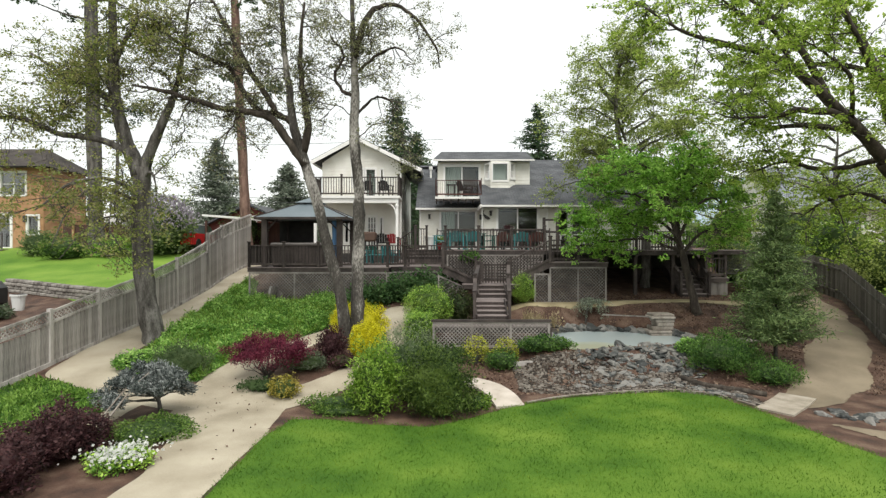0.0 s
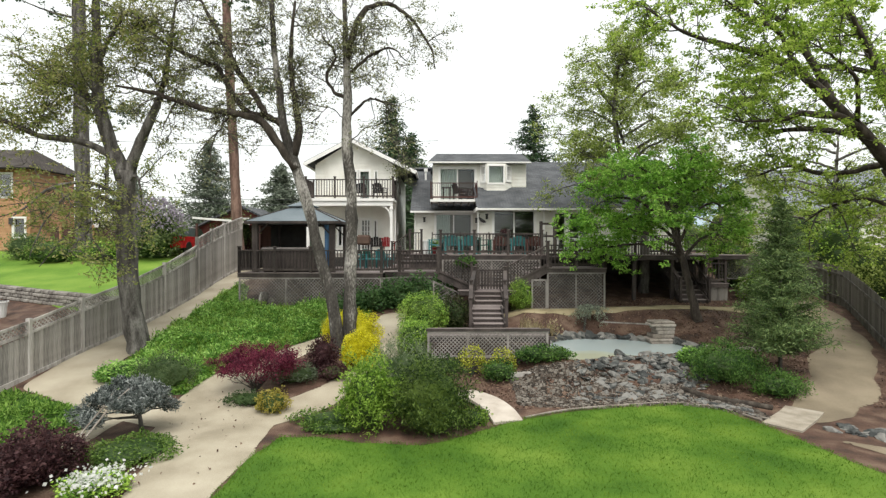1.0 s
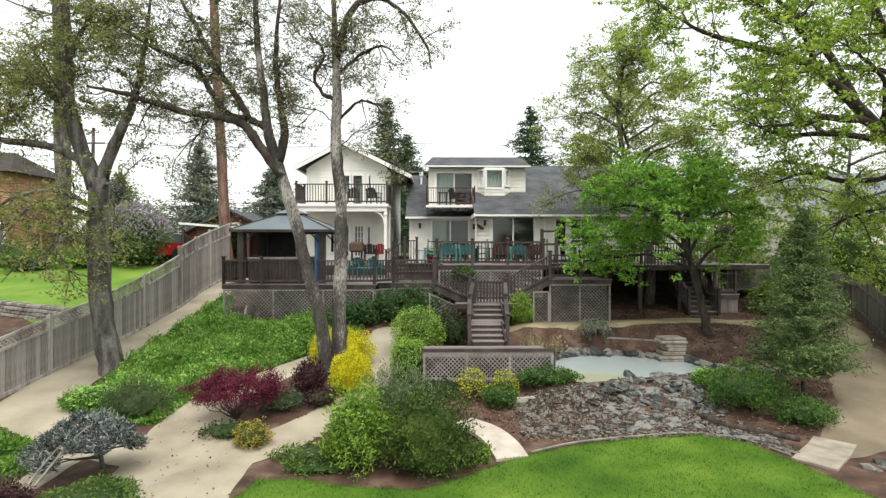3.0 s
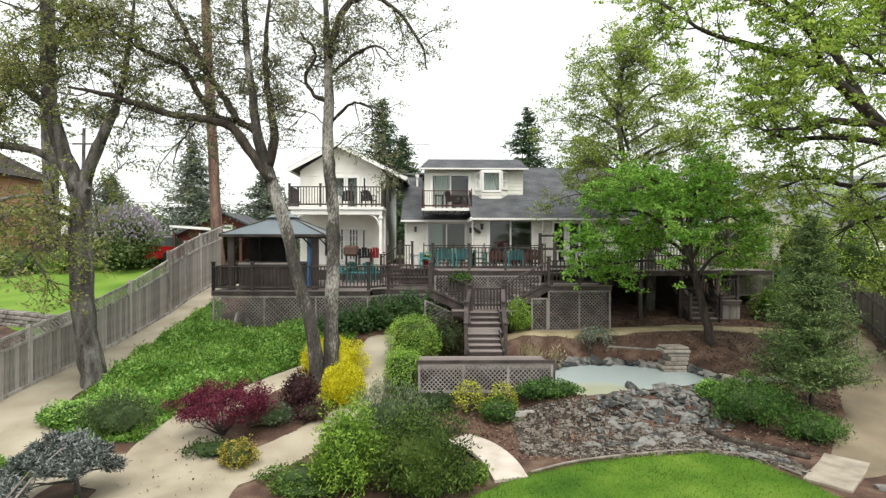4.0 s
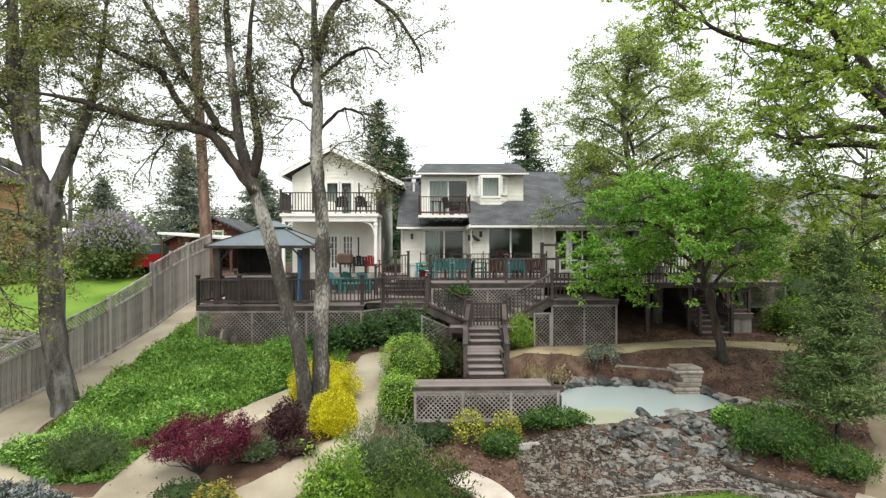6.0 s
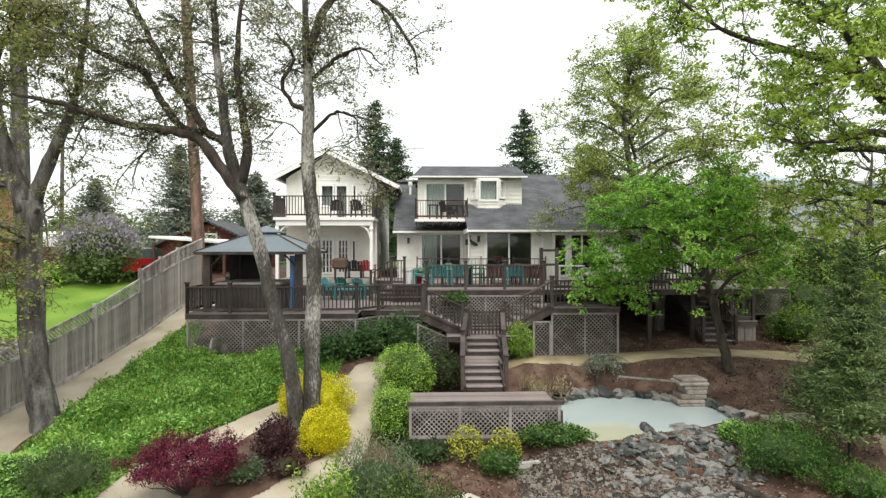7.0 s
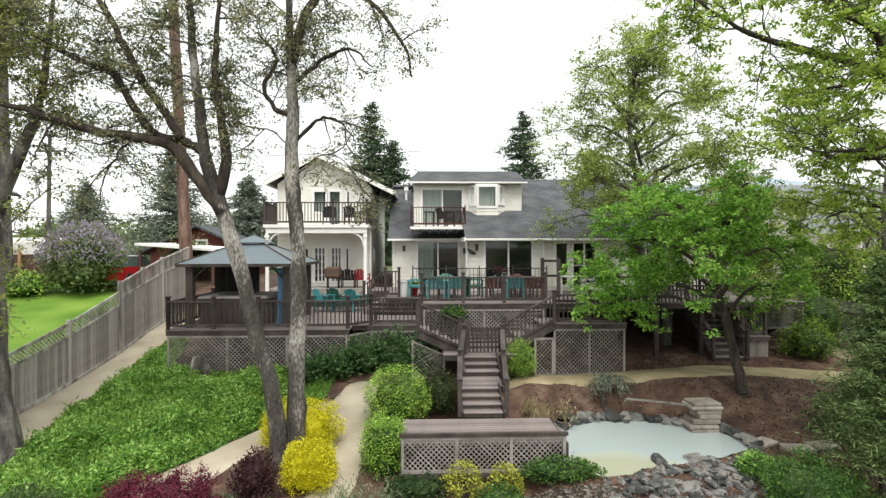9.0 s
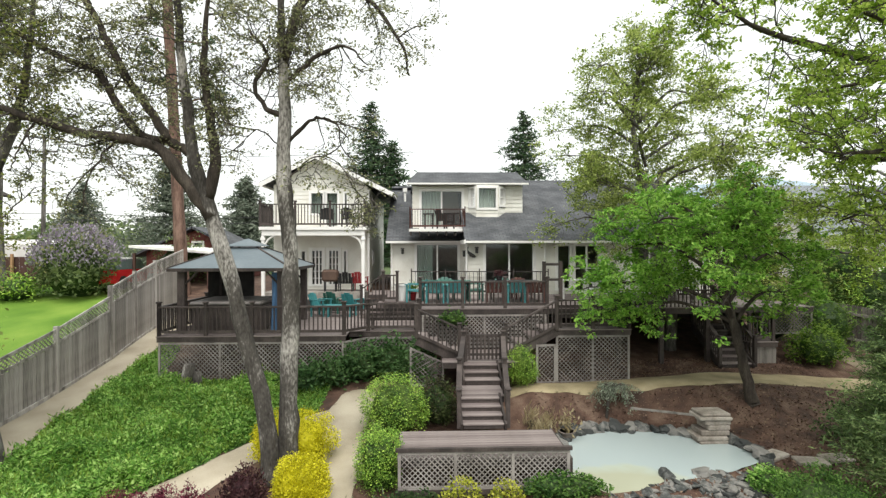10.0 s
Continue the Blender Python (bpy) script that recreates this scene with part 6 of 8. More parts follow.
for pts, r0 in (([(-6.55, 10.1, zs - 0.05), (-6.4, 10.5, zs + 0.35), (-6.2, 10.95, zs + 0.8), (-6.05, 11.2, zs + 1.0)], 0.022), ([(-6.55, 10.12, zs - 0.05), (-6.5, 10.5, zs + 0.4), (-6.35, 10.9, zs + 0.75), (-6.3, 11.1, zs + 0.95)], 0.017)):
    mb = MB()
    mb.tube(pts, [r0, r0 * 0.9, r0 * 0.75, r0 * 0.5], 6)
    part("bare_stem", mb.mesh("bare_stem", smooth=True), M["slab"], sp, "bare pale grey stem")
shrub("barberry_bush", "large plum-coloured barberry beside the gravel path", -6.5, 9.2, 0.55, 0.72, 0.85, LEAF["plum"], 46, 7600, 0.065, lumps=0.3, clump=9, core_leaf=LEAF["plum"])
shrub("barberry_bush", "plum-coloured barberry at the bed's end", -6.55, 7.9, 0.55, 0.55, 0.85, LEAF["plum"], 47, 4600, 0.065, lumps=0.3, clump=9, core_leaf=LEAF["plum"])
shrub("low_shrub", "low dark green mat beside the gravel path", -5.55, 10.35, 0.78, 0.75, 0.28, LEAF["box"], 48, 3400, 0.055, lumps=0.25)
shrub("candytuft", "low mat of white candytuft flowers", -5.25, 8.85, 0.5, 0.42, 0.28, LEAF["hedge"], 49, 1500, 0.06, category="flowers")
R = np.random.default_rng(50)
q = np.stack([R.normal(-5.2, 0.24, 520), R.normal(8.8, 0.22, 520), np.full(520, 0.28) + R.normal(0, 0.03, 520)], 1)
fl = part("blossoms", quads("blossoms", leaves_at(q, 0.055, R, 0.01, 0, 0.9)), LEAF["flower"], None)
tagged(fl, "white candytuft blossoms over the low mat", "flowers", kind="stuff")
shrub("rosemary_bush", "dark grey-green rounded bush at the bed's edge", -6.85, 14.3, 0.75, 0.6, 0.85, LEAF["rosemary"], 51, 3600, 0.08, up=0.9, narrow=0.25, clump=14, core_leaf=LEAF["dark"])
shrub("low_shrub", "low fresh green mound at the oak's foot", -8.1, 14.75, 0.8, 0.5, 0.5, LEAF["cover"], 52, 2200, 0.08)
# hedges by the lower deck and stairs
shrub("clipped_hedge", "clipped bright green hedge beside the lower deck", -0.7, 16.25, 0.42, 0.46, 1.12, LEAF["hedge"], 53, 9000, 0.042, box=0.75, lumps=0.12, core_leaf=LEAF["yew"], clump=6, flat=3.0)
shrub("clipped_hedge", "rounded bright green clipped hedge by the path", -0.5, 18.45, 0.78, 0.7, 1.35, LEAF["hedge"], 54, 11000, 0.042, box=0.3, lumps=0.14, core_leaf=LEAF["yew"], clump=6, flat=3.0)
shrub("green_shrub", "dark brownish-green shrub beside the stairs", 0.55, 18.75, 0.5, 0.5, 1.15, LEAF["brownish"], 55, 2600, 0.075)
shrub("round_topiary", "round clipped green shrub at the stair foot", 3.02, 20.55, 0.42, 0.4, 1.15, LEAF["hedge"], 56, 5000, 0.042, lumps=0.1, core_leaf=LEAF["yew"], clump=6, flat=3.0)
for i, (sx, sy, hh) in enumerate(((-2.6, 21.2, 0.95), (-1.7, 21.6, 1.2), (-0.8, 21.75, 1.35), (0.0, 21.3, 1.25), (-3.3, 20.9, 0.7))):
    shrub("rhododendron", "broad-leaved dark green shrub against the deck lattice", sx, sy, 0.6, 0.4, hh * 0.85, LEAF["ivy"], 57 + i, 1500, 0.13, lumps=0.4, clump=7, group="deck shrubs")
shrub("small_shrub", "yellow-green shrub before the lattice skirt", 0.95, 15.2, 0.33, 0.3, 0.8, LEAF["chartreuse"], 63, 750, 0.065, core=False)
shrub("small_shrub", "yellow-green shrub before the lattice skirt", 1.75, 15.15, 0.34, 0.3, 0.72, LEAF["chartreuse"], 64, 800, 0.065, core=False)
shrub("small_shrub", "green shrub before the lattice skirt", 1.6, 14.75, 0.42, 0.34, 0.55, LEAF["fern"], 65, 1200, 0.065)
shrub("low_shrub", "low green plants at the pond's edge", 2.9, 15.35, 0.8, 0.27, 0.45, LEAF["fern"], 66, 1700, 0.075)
shrub("low_shrub", "dark low plants under the lattice", 0.0, 15.3, 0.6, 0.3, 0.45, LEAF["dark"], 67, 1200, 0.07)
# right side
shrub("green_shrub", "spreading fresh green shrub beside the creek", 7.6, 14.75, 0.9, 0.72, 0.95, LEAF["fern"], 68, 8000, 0.075, lumps=0.25, clump=14, up=0.9, narrow=0.35)
shrub("green_shrub", "spreading low green shrub beside the sandy path", 8.4, 13.8, 0.6, 0.45, 0.5, LEAF["fern"], 69, 3800, 0.07, lumps=0.3, clump=14, up=0.9, narrow=0.35)
shrub("small_shrub", "light green tufted plant at the pond's corner", 7.2, 15.9, 0.36, 0.3, 0.45, LEAF["cover"], 70, 1300, 0.08)
shrub("dark_shrub", "dark green shrub behind the young cedar", 10.5, 17.2, 0.85, 0.7, 1.2, LEAF["dark"], 71, 2600, 0.085, lumps=0.3)
shrub("green_shrub", "light green shrub beside the deck stairs", 13.1, 22.4, 0.75, 0.6, 1.25, LEAF["fresh"], 72, 2800, 0.09, lumps=0.3)
shrub("green_shrub", "green shrub by the side fence", 14.3, 23.8, 1.0, 0.9, 2.2, LEAF["box"], 73, 3200, 0.1, lumps=0.3)
shrub("green_shrub", "leafy shrub along the side fence", 13.2, 25.0, 1.0, 0.9, 2.4, LEAF["spring"], 74, 3000, 0.1, lumps=0.3)


def scatter(name, label, f, box_, n, size, leaf, seed, height=0.3, category="plants", narrow=0.45, up=1.2, tall=0.0):
    """Countless small leaves over a bed."""
    R = np.random.default_rng(seed)
    m = n // 26
    cx, cy = R.uniform(box_[0], box_[1], m), R.uniform(box_[2], box_[3], m)
    x, y = np.repeat(cx, 26) + R.normal(0, 0.1, m * 26), np.repeat(cy, 26) + R.normal(0, 0.1, m * 26)
    tuft = np.repeat(R.uniform(0.35, 1.0, m), 26)
    k = f(x, y) < -0.03
    x, y = x[k], y[k]
    hh = height * (0.55 + 0.45 * np.sin(2.1 * x + 1.7 * np.sin(1.3 * y)) * np.sin(1.9 * y + 0.7 * x)) * tuft[k] * R.uniform(0.35, 1.0, len(x)) * np.clip(-f(x, y) * 3, 0.3, 1)
    q = np.stack([x, y, ground_z(x, y) + hh], 1)
    ob = part(name, quads(name, leaves_at(q, size, R, 0, 0, narrow, up, 1.9)), leaf)
    return tagged(ob, label, category, kind="stuff")


BED = [(-8.7, 14.55), (-7.4, 13.8), (-6.15, 13.9), (-6.0, 15.6), (-5.0, 16.6), (-4.0, 17.9), (-3.3, 18.7), (-2.6, 19.6), (-2.5, 21.5), (-7.6, 21.5), (-8.3, 24.5), (-8.95, 24.5), (-9.0, 19)]
BANK = [(-11.4, 9), (-10.7, 14.1), (-9.7, 13.8), (-8.4, 13.1), (-7.5, 12.6), (-7.0, 10.5), (-7.1, 7), (-8.2, 3), (-13, 3)]
scatter("groundcover", "lush green leafy groundcover on the slope", poly_sdf(BED), (-9.2, -2.3, 13.8, 24.6), 210000, 0.095, LEAF["cover"], 81, 0.65, up=0.2, narrow=0.46)
scatter("tall_grass", "lush green grass and weeds along the fence foot", poly_sdf(BANK), (-13, -7.3, 3, 14.2), 70000, 0.13, LEAF["bank"], 82, 0.32, narrow=0.25, up=0.6)
scatter("tall_weeds", "taller darker weeds among the groundcover", poly_sdf(BED), (-9.2, -2.3, 13.8, 24.6), 34000, 0.13, LEAF["fresh"], 85, 0.8, up=1.0, narrow=0.22)
for nm, pl, sd in (("bed_soil", BED, 1), ("bed_soil", BANK, 2)):
    overlay(nm, poly_sdf(pl), (-13.2, -2.2, 2.8, 24.8), 0.2, 0.02, M["undergrowth"], "green undergrowth of the planted bed", "plants")
R = np.random.default_rng(83)
n = 110000
x, y = R.uniform(-3.6, 8.6, n), 6.0 + 7.4 * R.uniform(0, 1, n) ** 0.8
k = wobble(poly_sdf(LAWN), 0.03)(x, y) < 0.02
q = np.stack([x[k], y[k], ground_z(x[k], y[k]) + 0.035], 1)
tagged(part("lawn_grass", quads("lawn_grass", leaves_at(q, 0.06, R, 0, 0, 0.14, 0.7, 2.2)), LEAF["grass"]), "short bright green grass blades of the lawn", "grass", kind="stuff")
R = np.random.default_rng(84)
x, y = R.uniform(-0.5, 12.5, 26000), R.uniform(13.0, 23, 26000)
k = (pond_d(x, y) > 1.1) & (strokes_sdf(PATH_RIGHT)(x, y) > 0.05) & (strokes_sdf(PATH_TERRACE)(x, y) > 0.05) & ~((x < 3.2) & (y > 15.4))
q = np.stack([x[k], y[k], ground_z(x[k], y[k]) + 0.015], 1)
M["chip"] = leaf_mat("bark_chip", [(0.05, 0.026, 0.018), (0.10, 0.055, 0.038), (0.19, 0.13, 0.09)], through_light=0.0)
tagged(part("bark_chips", quads("bark_chips", leaves_at(q, 0.07, R, 0, 0, 0.5, 0.0)), M["chip"]), "scattered dark red-brown bark chips and dead leaves", "mulch", kind="stuff")


# ---- creek, pond stones and slabs ----
def stone_mesh(seed, flat=0.6, sub=2):
    bm = bmesh.new()
    bmesh.ops.create_icosphere(bm, subdivisions=sub, radius=0.5)
    off = Vector((seed * 3.7, seed * 1.3, 0))
    for v in bm.verts:
        k = 1 + 0.8 * noise.noise(v.co * 1.9 + off) + 0.35 * noise.noise(v.co * 4.6 + off)
        v.co = Vector((v.co.x * k, v.co.y * k * 0.8, max(min(v.co.z * k, 0.36), -0.36) * flat))
    me = bpy.data.meshes.new("stone")
    bm.to_mesh(me)
    bm.free()
    return me


STONES = [stone_mesh(i, f, 2) for i, f in enumerate((0.5, 0.6, 0.4, 0.8, 0.35, 0.5, 0.7, 0.45))]
R = np.random.default_rng(90)
bank = thing("rock_bank", "grey angular rocks heaped below the pond and along the creek", "rocks", (5.2, 14.9, 0.1), kind="structure")


def stone(parent, x, y, s, z=None, tall=1.0):
    ob = place("stone", STONES[int(R.integers(8))], M["rock"], parent, (x, y, (gz(x, y) if z is None else z) + 0.1 * s), R.uniform(0, 6.28))
    ob.scale = (s * R.uniform(0.8, 1.3), s * R.uniform(0.8, 1.2), s * tall * R.uniform(0.8, 1.2))
    ob.rotation_euler = (R.uniform(-0.4, 0.4), R.uniform(-0.4, 0.4), R.uniform(0, 6.28))


made = 0
while made < 235:
    x, y = R.uniform(3.2, 7.4), R.uniform(13.5, 16.2)
    d = float(pond_d(x, y))
    if d < 1.1 or y > POND[1] or d > 2.9 or (x < 4.2 and y < 14.9 and R.uniform() < 0.6):
        continue
    stone(bank, x, y, R.choice([0.14, 0.2, 0.28, 0.38], p=[0.3, 0.35, 0.23, 0.12]), gz(x, y) - (0.1 if d < 1.3 else 0.03))
    made += 1
for i in range(60):
    k = R.uniform()
    x, y = 5.9 + 1.2 * k + R.normal(0, 0.12), 14.0 - 1.25 * k ** 1.2 + R.normal(0, 0.14)
    stone(bank, x, y, R.uniform(0.12, 0.26))
rim = thing("pond_rim", "upright grey slabs around the far edge of the pond", "rocks", (5.5, 18.7, 0.6), kind="structure")
for a in np.linspace(-0.05, 3.0, 34):
    q = 1.07 * float(shore_r(a))
    x, y = POND[0] + q * math.cos(a), POND[1] + q * math.sin(a)
    stone(rim, x + R.normal(0, 0.04), y + R.normal(0, 0.04), R.uniform(0.36, 0.54), 0.62, 1.5)
for x, y, s in ((5.25, 16.15, 0.4), (6.0, 16.3, 0.5), (6.35, 16.25, 0.35), (4.75, 15.75, 0.25), (7.75, 16.75, 0.45), (3.3, 18.2, 0.35), (8.0, 17.3, 0.4)):
    stone(rim, x, y, s, 0.58, 1.2)
made = 0
while made < 130:
    x, y = R.uniform(3.5, 7.4), R.uniform(14.3, 16.9)
    d = float(pond_d(x, y))
    if 1.06 < d < 1.75 and y < POND[1] - 0.25:
        stone(rim, x, y, R.uniform(0.16, 0.34), gz(x, y) - 0.06)
        made += 1
edge_rocks = thing("rock_edge", "rough grey rocks half sunk in the mulch beside the slab bridge", "rocks", (8.6, 11.4, 0), kind="structure")
for i in range(46):
    k = R.uniform()
    x, y = 8.25 + 1.9 * k + R.normal(0, 0.16), 11.75 - 1.1 * k + R.normal(0, 0.2)
    stone(edge_rocks, x, y, R.uniform(0.12, 0.34), gz(x, y) - 0.02)
# pebbles of the dry creek, too small to tell apart
n = 11000
px = R.uniform(1.9, 7.3, n)
py = 13.15 + 0.25 * np.sin(px) * 0.5 + R.uniform(0, 1.9, n) * np.where(px > 5, 0.8, 1.0)
py = np.where(px > 6.2, py - (px - 6.2) * 1.0, py)
k = (poly_sdf(LAWN)(px, py) > 0.06) & (strokes_sdf(PATH_RIGHT)(px, py) > 0)
# thinner over the mulch in the middle of the bed
k &= R.uniform(0, 1, n) > 0.78 * np.exp(-(((px - 4.1) / 1.5) ** 2 + ((py - 14.15) / 0.42) ** 2))
px, py = px[k], py[k]
n = len(px)
sz = R.uniform(0.015, 0.038, n) * R.choice([0.8, 2.0], n, p=[0.82, 0.18])
cube = np.array([[[-1, -1, -.4], [-.6, -.6, .6], [.6, -.6, .6], [1, -1, -.4]], [[1, -1, -.4], [.6, -.6, .6], [.6, .6, .6], [1, 1, -.4]], [[1, 1, -.4], [.6, .6, .6], [-.6, .6, .6], [-1, 1, -.4]], [[-1, 1, -.4], [-.6, .6, .6], [-.6, -.6, .6], [-1, -1, -.4]], [[-.6, -.6, .6], [-.6, .6, .6], [.6, .6, .6], [.6, -.6, .6]]], float)[:, ::-1]
th = R.uniform(0, 6.28, n)
rot = np.stack([np.stack([np.cos(th), -np.sin(th)], -1), np.stack([np.sin(th), np.cos(th)], -1)], 1)
v = np.repeat(cube[None], n, 0) * sz[:, None, None, None] * R.uniform(0.6, 1.3, (n, 1, 1, 3))
v[..., :2] = np.einsum("nij,nfkj->nfki", rot, v[..., :2])
v += np.stack([px, py, ground_z(px, py) + 0.01], 1)[:, None, None]
M["pebble"] = mat("mixed_pebble", [(0.026, 0.02, 0.015), (0.07, 0.053, 0.04), (0.185, 0.165, 0.14)], rough=0.85, scale=5, fine=30, bump=0.2, island=0.7)
tagged(part("pebbles", quads("pebbles", v.reshape(-1, 4, 3)), M["pebble"]), "grey and tan pebbles of the dry creek bed", "pebbles", kind="stuff")


def strip_slab(name, label, pts, width, thick, arch, material, category, lift=0.06):
    """A slab along a plan line, arched in the middle, with a chipped edge."""
    p, _ = smooth_path([(*q, 0) for q in pts], [1] * len(pts), 14)
    mb = MB()
    top, low = [], []
    for i, q in enumerate(p):
        d = p[min(i + 1, 13)] - p[max(i - 1, 0)]
        d /= np.linalg.norm(d)
        nrm = np.array([-d[1], d[0], 0])
        k = i / 13
        base_ = lift + gz(p[0][0], p[0][1]) * (1 - k) + gz(p[-1][0], p[-1][1]) * k + arch * math.sin(math.pi * k)
        for s in (-1, 1):
            e = q + nrm * s * width / 2
            top.append((e[0], e[1], base_ + thick * 0.5))
            low.append((e[0], e[1], base_ - thick))
    vs = top + low
    fs = []
    for i in range(13):
        a = 2 * i
        fs += [(a, a + 2, a + 3, a + 1), (28 + a, 28 + a + 1, 28 + a + 3, 28 + a + 2), (a, 28 + a, 28 + a + 2, a + 2), (a + 1, a + 3, 28 + a + 3, 28 + a + 1)]
    fs += [(0, 1, 29, 28), (26, 54, 55, 27)]
    mb.add(vs, fs)
    t = thing(name, label, category, (*pts[0], gz(*pts[0])))
    part("slab", mb, material, t)
    return t


strip_slab("footbridge", "pale concrete arched footbridge slab at the lawn", [(0.6, 13.9), (1.05, 13.35), (1.35, 12.7), (1.5, 12.1)], 0.66, 0.045, 0.06, M["concrete"], "footbridge", 0.035)
strip_slab("footbridge", "dull stained concrete slab bridge to the sandy path", [(7.15, 11.75), (7.6, 12.15), (8.0, 12.5), (8.4, 12.9)], 0.75, 0.04, 0.0, M["dullslab"], "footbridge", 0.02)
edge_pts = [(1.9, 12.42), (2.9, 12.9), (4.3, 13.2), (5.7, 13.36), (6.55, 13.02), (7.0, 12.2)]
p, _ = smooth_path([(*q, 0) for q in edge_pts], [1] * 6, 60)
ed = thing("lawn_edging", "low pale stone edging along the lawn", "edging", (4.3, 13.2, 0), kind="structure")
mb = MB()
mb.tube([(q[0], q[1], gz(q[0], q[1]) + 0.03) for q in p], [0.028] * 60, 6)
part("edging_strip", mb, M["slab"], ed)
tm = thing("timber_edging", "weathered grey landscape timber beside the creek", "timber", (2.9, 15.0, 0.3))
mb = MB()
mb.beam((1.9, 14.85, 0.38), (3.9, 15.15, 0.42), 0.1, 0.12)
part("timber", mb, M["fence"], tm)
lg = thing("log_edging", "dark half-rotted log edging along the dry creek", "log", (6.9, 13.6, 0.1))
mb = MB()
lp = [(6.25, 14.35), (6.6, 14.0), (6.95, 13.65), (7.3, 13.3), (7.7, 12.95)]
mb.tube([(x, y, gz(x, y) + 0.05) for x, y in lp], [0.07, 0.08, 0.075, 0.08, 0.065], 8)
part("log", mb.mesh("log", smooth=True), M["maplebark"], lg)

ped = thing("stone_pedestal", "stacked pale flagstone pedestal of the pond waterfall", "pedestal", (7.25, 18.25, 0.6))
for i, (x0, x1, y0, y1, z0, z1) in enumerate(((6.85, 7.6, 17.95, 18.6, 0.58, 0.7), (6.82, 7.58, 17.97, 18.6, 0.705, 0.8), (6.95, 7.65, 18.05, 18.6, 0.805, 0.93), (7.1, 7.66, 18.05, 18.6, 0.935, 1.06), (7.05, 7.68, 18.05, 18.6, 1.065, 1.18), (6.9, 7.7, 18.0, 18.62, 1.185, 1.27), (6.95, 7.66, 18.03, 18.6, 1.275, 1.35))):
    place("flagstone", soft_box("flagstone", x1 - x0, y1 - y0, z1 - z0, 0.02), M["slab"], ped, ((x0 + x1) / 2, (y0 + y1) / 2, z0), R.uniform(-0.04, 0.04))
pl = thing("wooden_plank", "long weathered plank leaning to the pedestal", "plank", (6.2, 18.9, 1.1))
mb = MB()
mb.beam((5.6, 19.1, 1.2), (7.0, 18.35, 1.22), 0.1, 0.035)
part("plank", mb, M["oldshadefence"], pl)
for x, y, rz in ((8.1, 17.1, 0.5), (8.75, 16.8, -0.2), (9.4, 16.9, 0.1)):
    fs_ = thing("flagstone", "flat pale flagstone lying in the mulch", "stone", (x, y, gz(x, y)), "loose flagstones")
    place("slab", soft_box("slab", 0.65, 0.4, 0.09, 0.02), M["slab"], fs_, (x, y, gz(x, y) - 0.01), rz)
# weeping tree on the terrace
wt = thing("weeping_tree", "small grey-green weeping tree at the terrace edge", "tree", (5.3, 19.55, gz(5.3, 19.55)))
mb = MB()
zt = gz(5.3, 19.55)
mb.tube([(5.1, 19.5, zt - 0.1), (5.15, 19.5, zt + 0.4), (5.3, 19.52, zt + 0.75), (5.5, 19.5, zt + 0.85)], [0.04, 0.035, 0.03, 0.015], 6)
part("trunk", mb, M["twig"], wt)
lines, pts = [], []
for i in range(64):
    a, ln = R.uniform(0, 6.28), R.uniform(0.3, 0.72)
    s = np.linspace(0, 1, 6)[:, None]
    line = np.array([5.35 + R.normal(0, 0.1), 19.52, zt + 0.8]) + s * ln * np.array([math.cos(a), math.sin(a), 0.25]) - s ** 2 * np.array([0, 0, R.uniform(0.25, 0.8)])
    lines.append(line)
    f = R.integers(1, 5, 22)
    pts.append(line[f] + R.uniform(0, 1, (22, 1)) * (line[f + 1] - line[f]))
part("branchwork", quads("branchwork", tube_np(np.array(lines), np.linspace(0.008, 0.003, 6)[None] * np.ones((64, 1)), 3)), M["twig"], wt)["kind"] = "stuff"
part("crown", quads("crown", leaves_at(np.vstack(pts), 0.085, R, 0.03, 0.8, 0.35)), LEAF["weeper"], wt)["kind"] = "stuff"
# pots and dry grasses beside the pond
M["clay"] = mat("dull_clay", [(0.12, 0.10, 0.085), (0.19, 0.16, 0.14)], rough=0.8, scale=5, bump=0.2)
M["whiteplastic"] = mat("white_glazed_pot", [(0.68, 0.68, 0.66), (0.78, 0.78, 0.76)], rough=0.4, scale=3, bump=0.05)


def pot(label, x, y, z, r, h, material, leaf=None, seed=0, plant=0.3):
    t = thing("plant_pot", label, "pot", (x, y, z), "plant pots")
    mb = MB()
    mb.tube([(x, y, z), (x, y, z + h * 0.9), (x, y, z + h * 0.9), (x, y, z + h), (x, y, z + h), (x, y, z + h * 0.9)], [r * 0.7, r * 0.95, r * 1.08, r * 1.08, r * 0.9, r * 0.88], 16)
    part("vessel", mb.mesh("vessel"), material, t)
    if leaf:
        RR = np.random.default_rng(seed)
        q = np.array([x, y, z + h]) + RR.normal(0, 1, (160, 3)) * np.array([r * 0.6, r * 0.6, plant * 0.3]) + np.array([0, 0, plant * 0.35])
        part("plant", quads("plant", leaves_at(q, 0.12, RR, 0, 0, 0.35, 1.0)), leaf, t)["kind"] = "stuff"
    return t


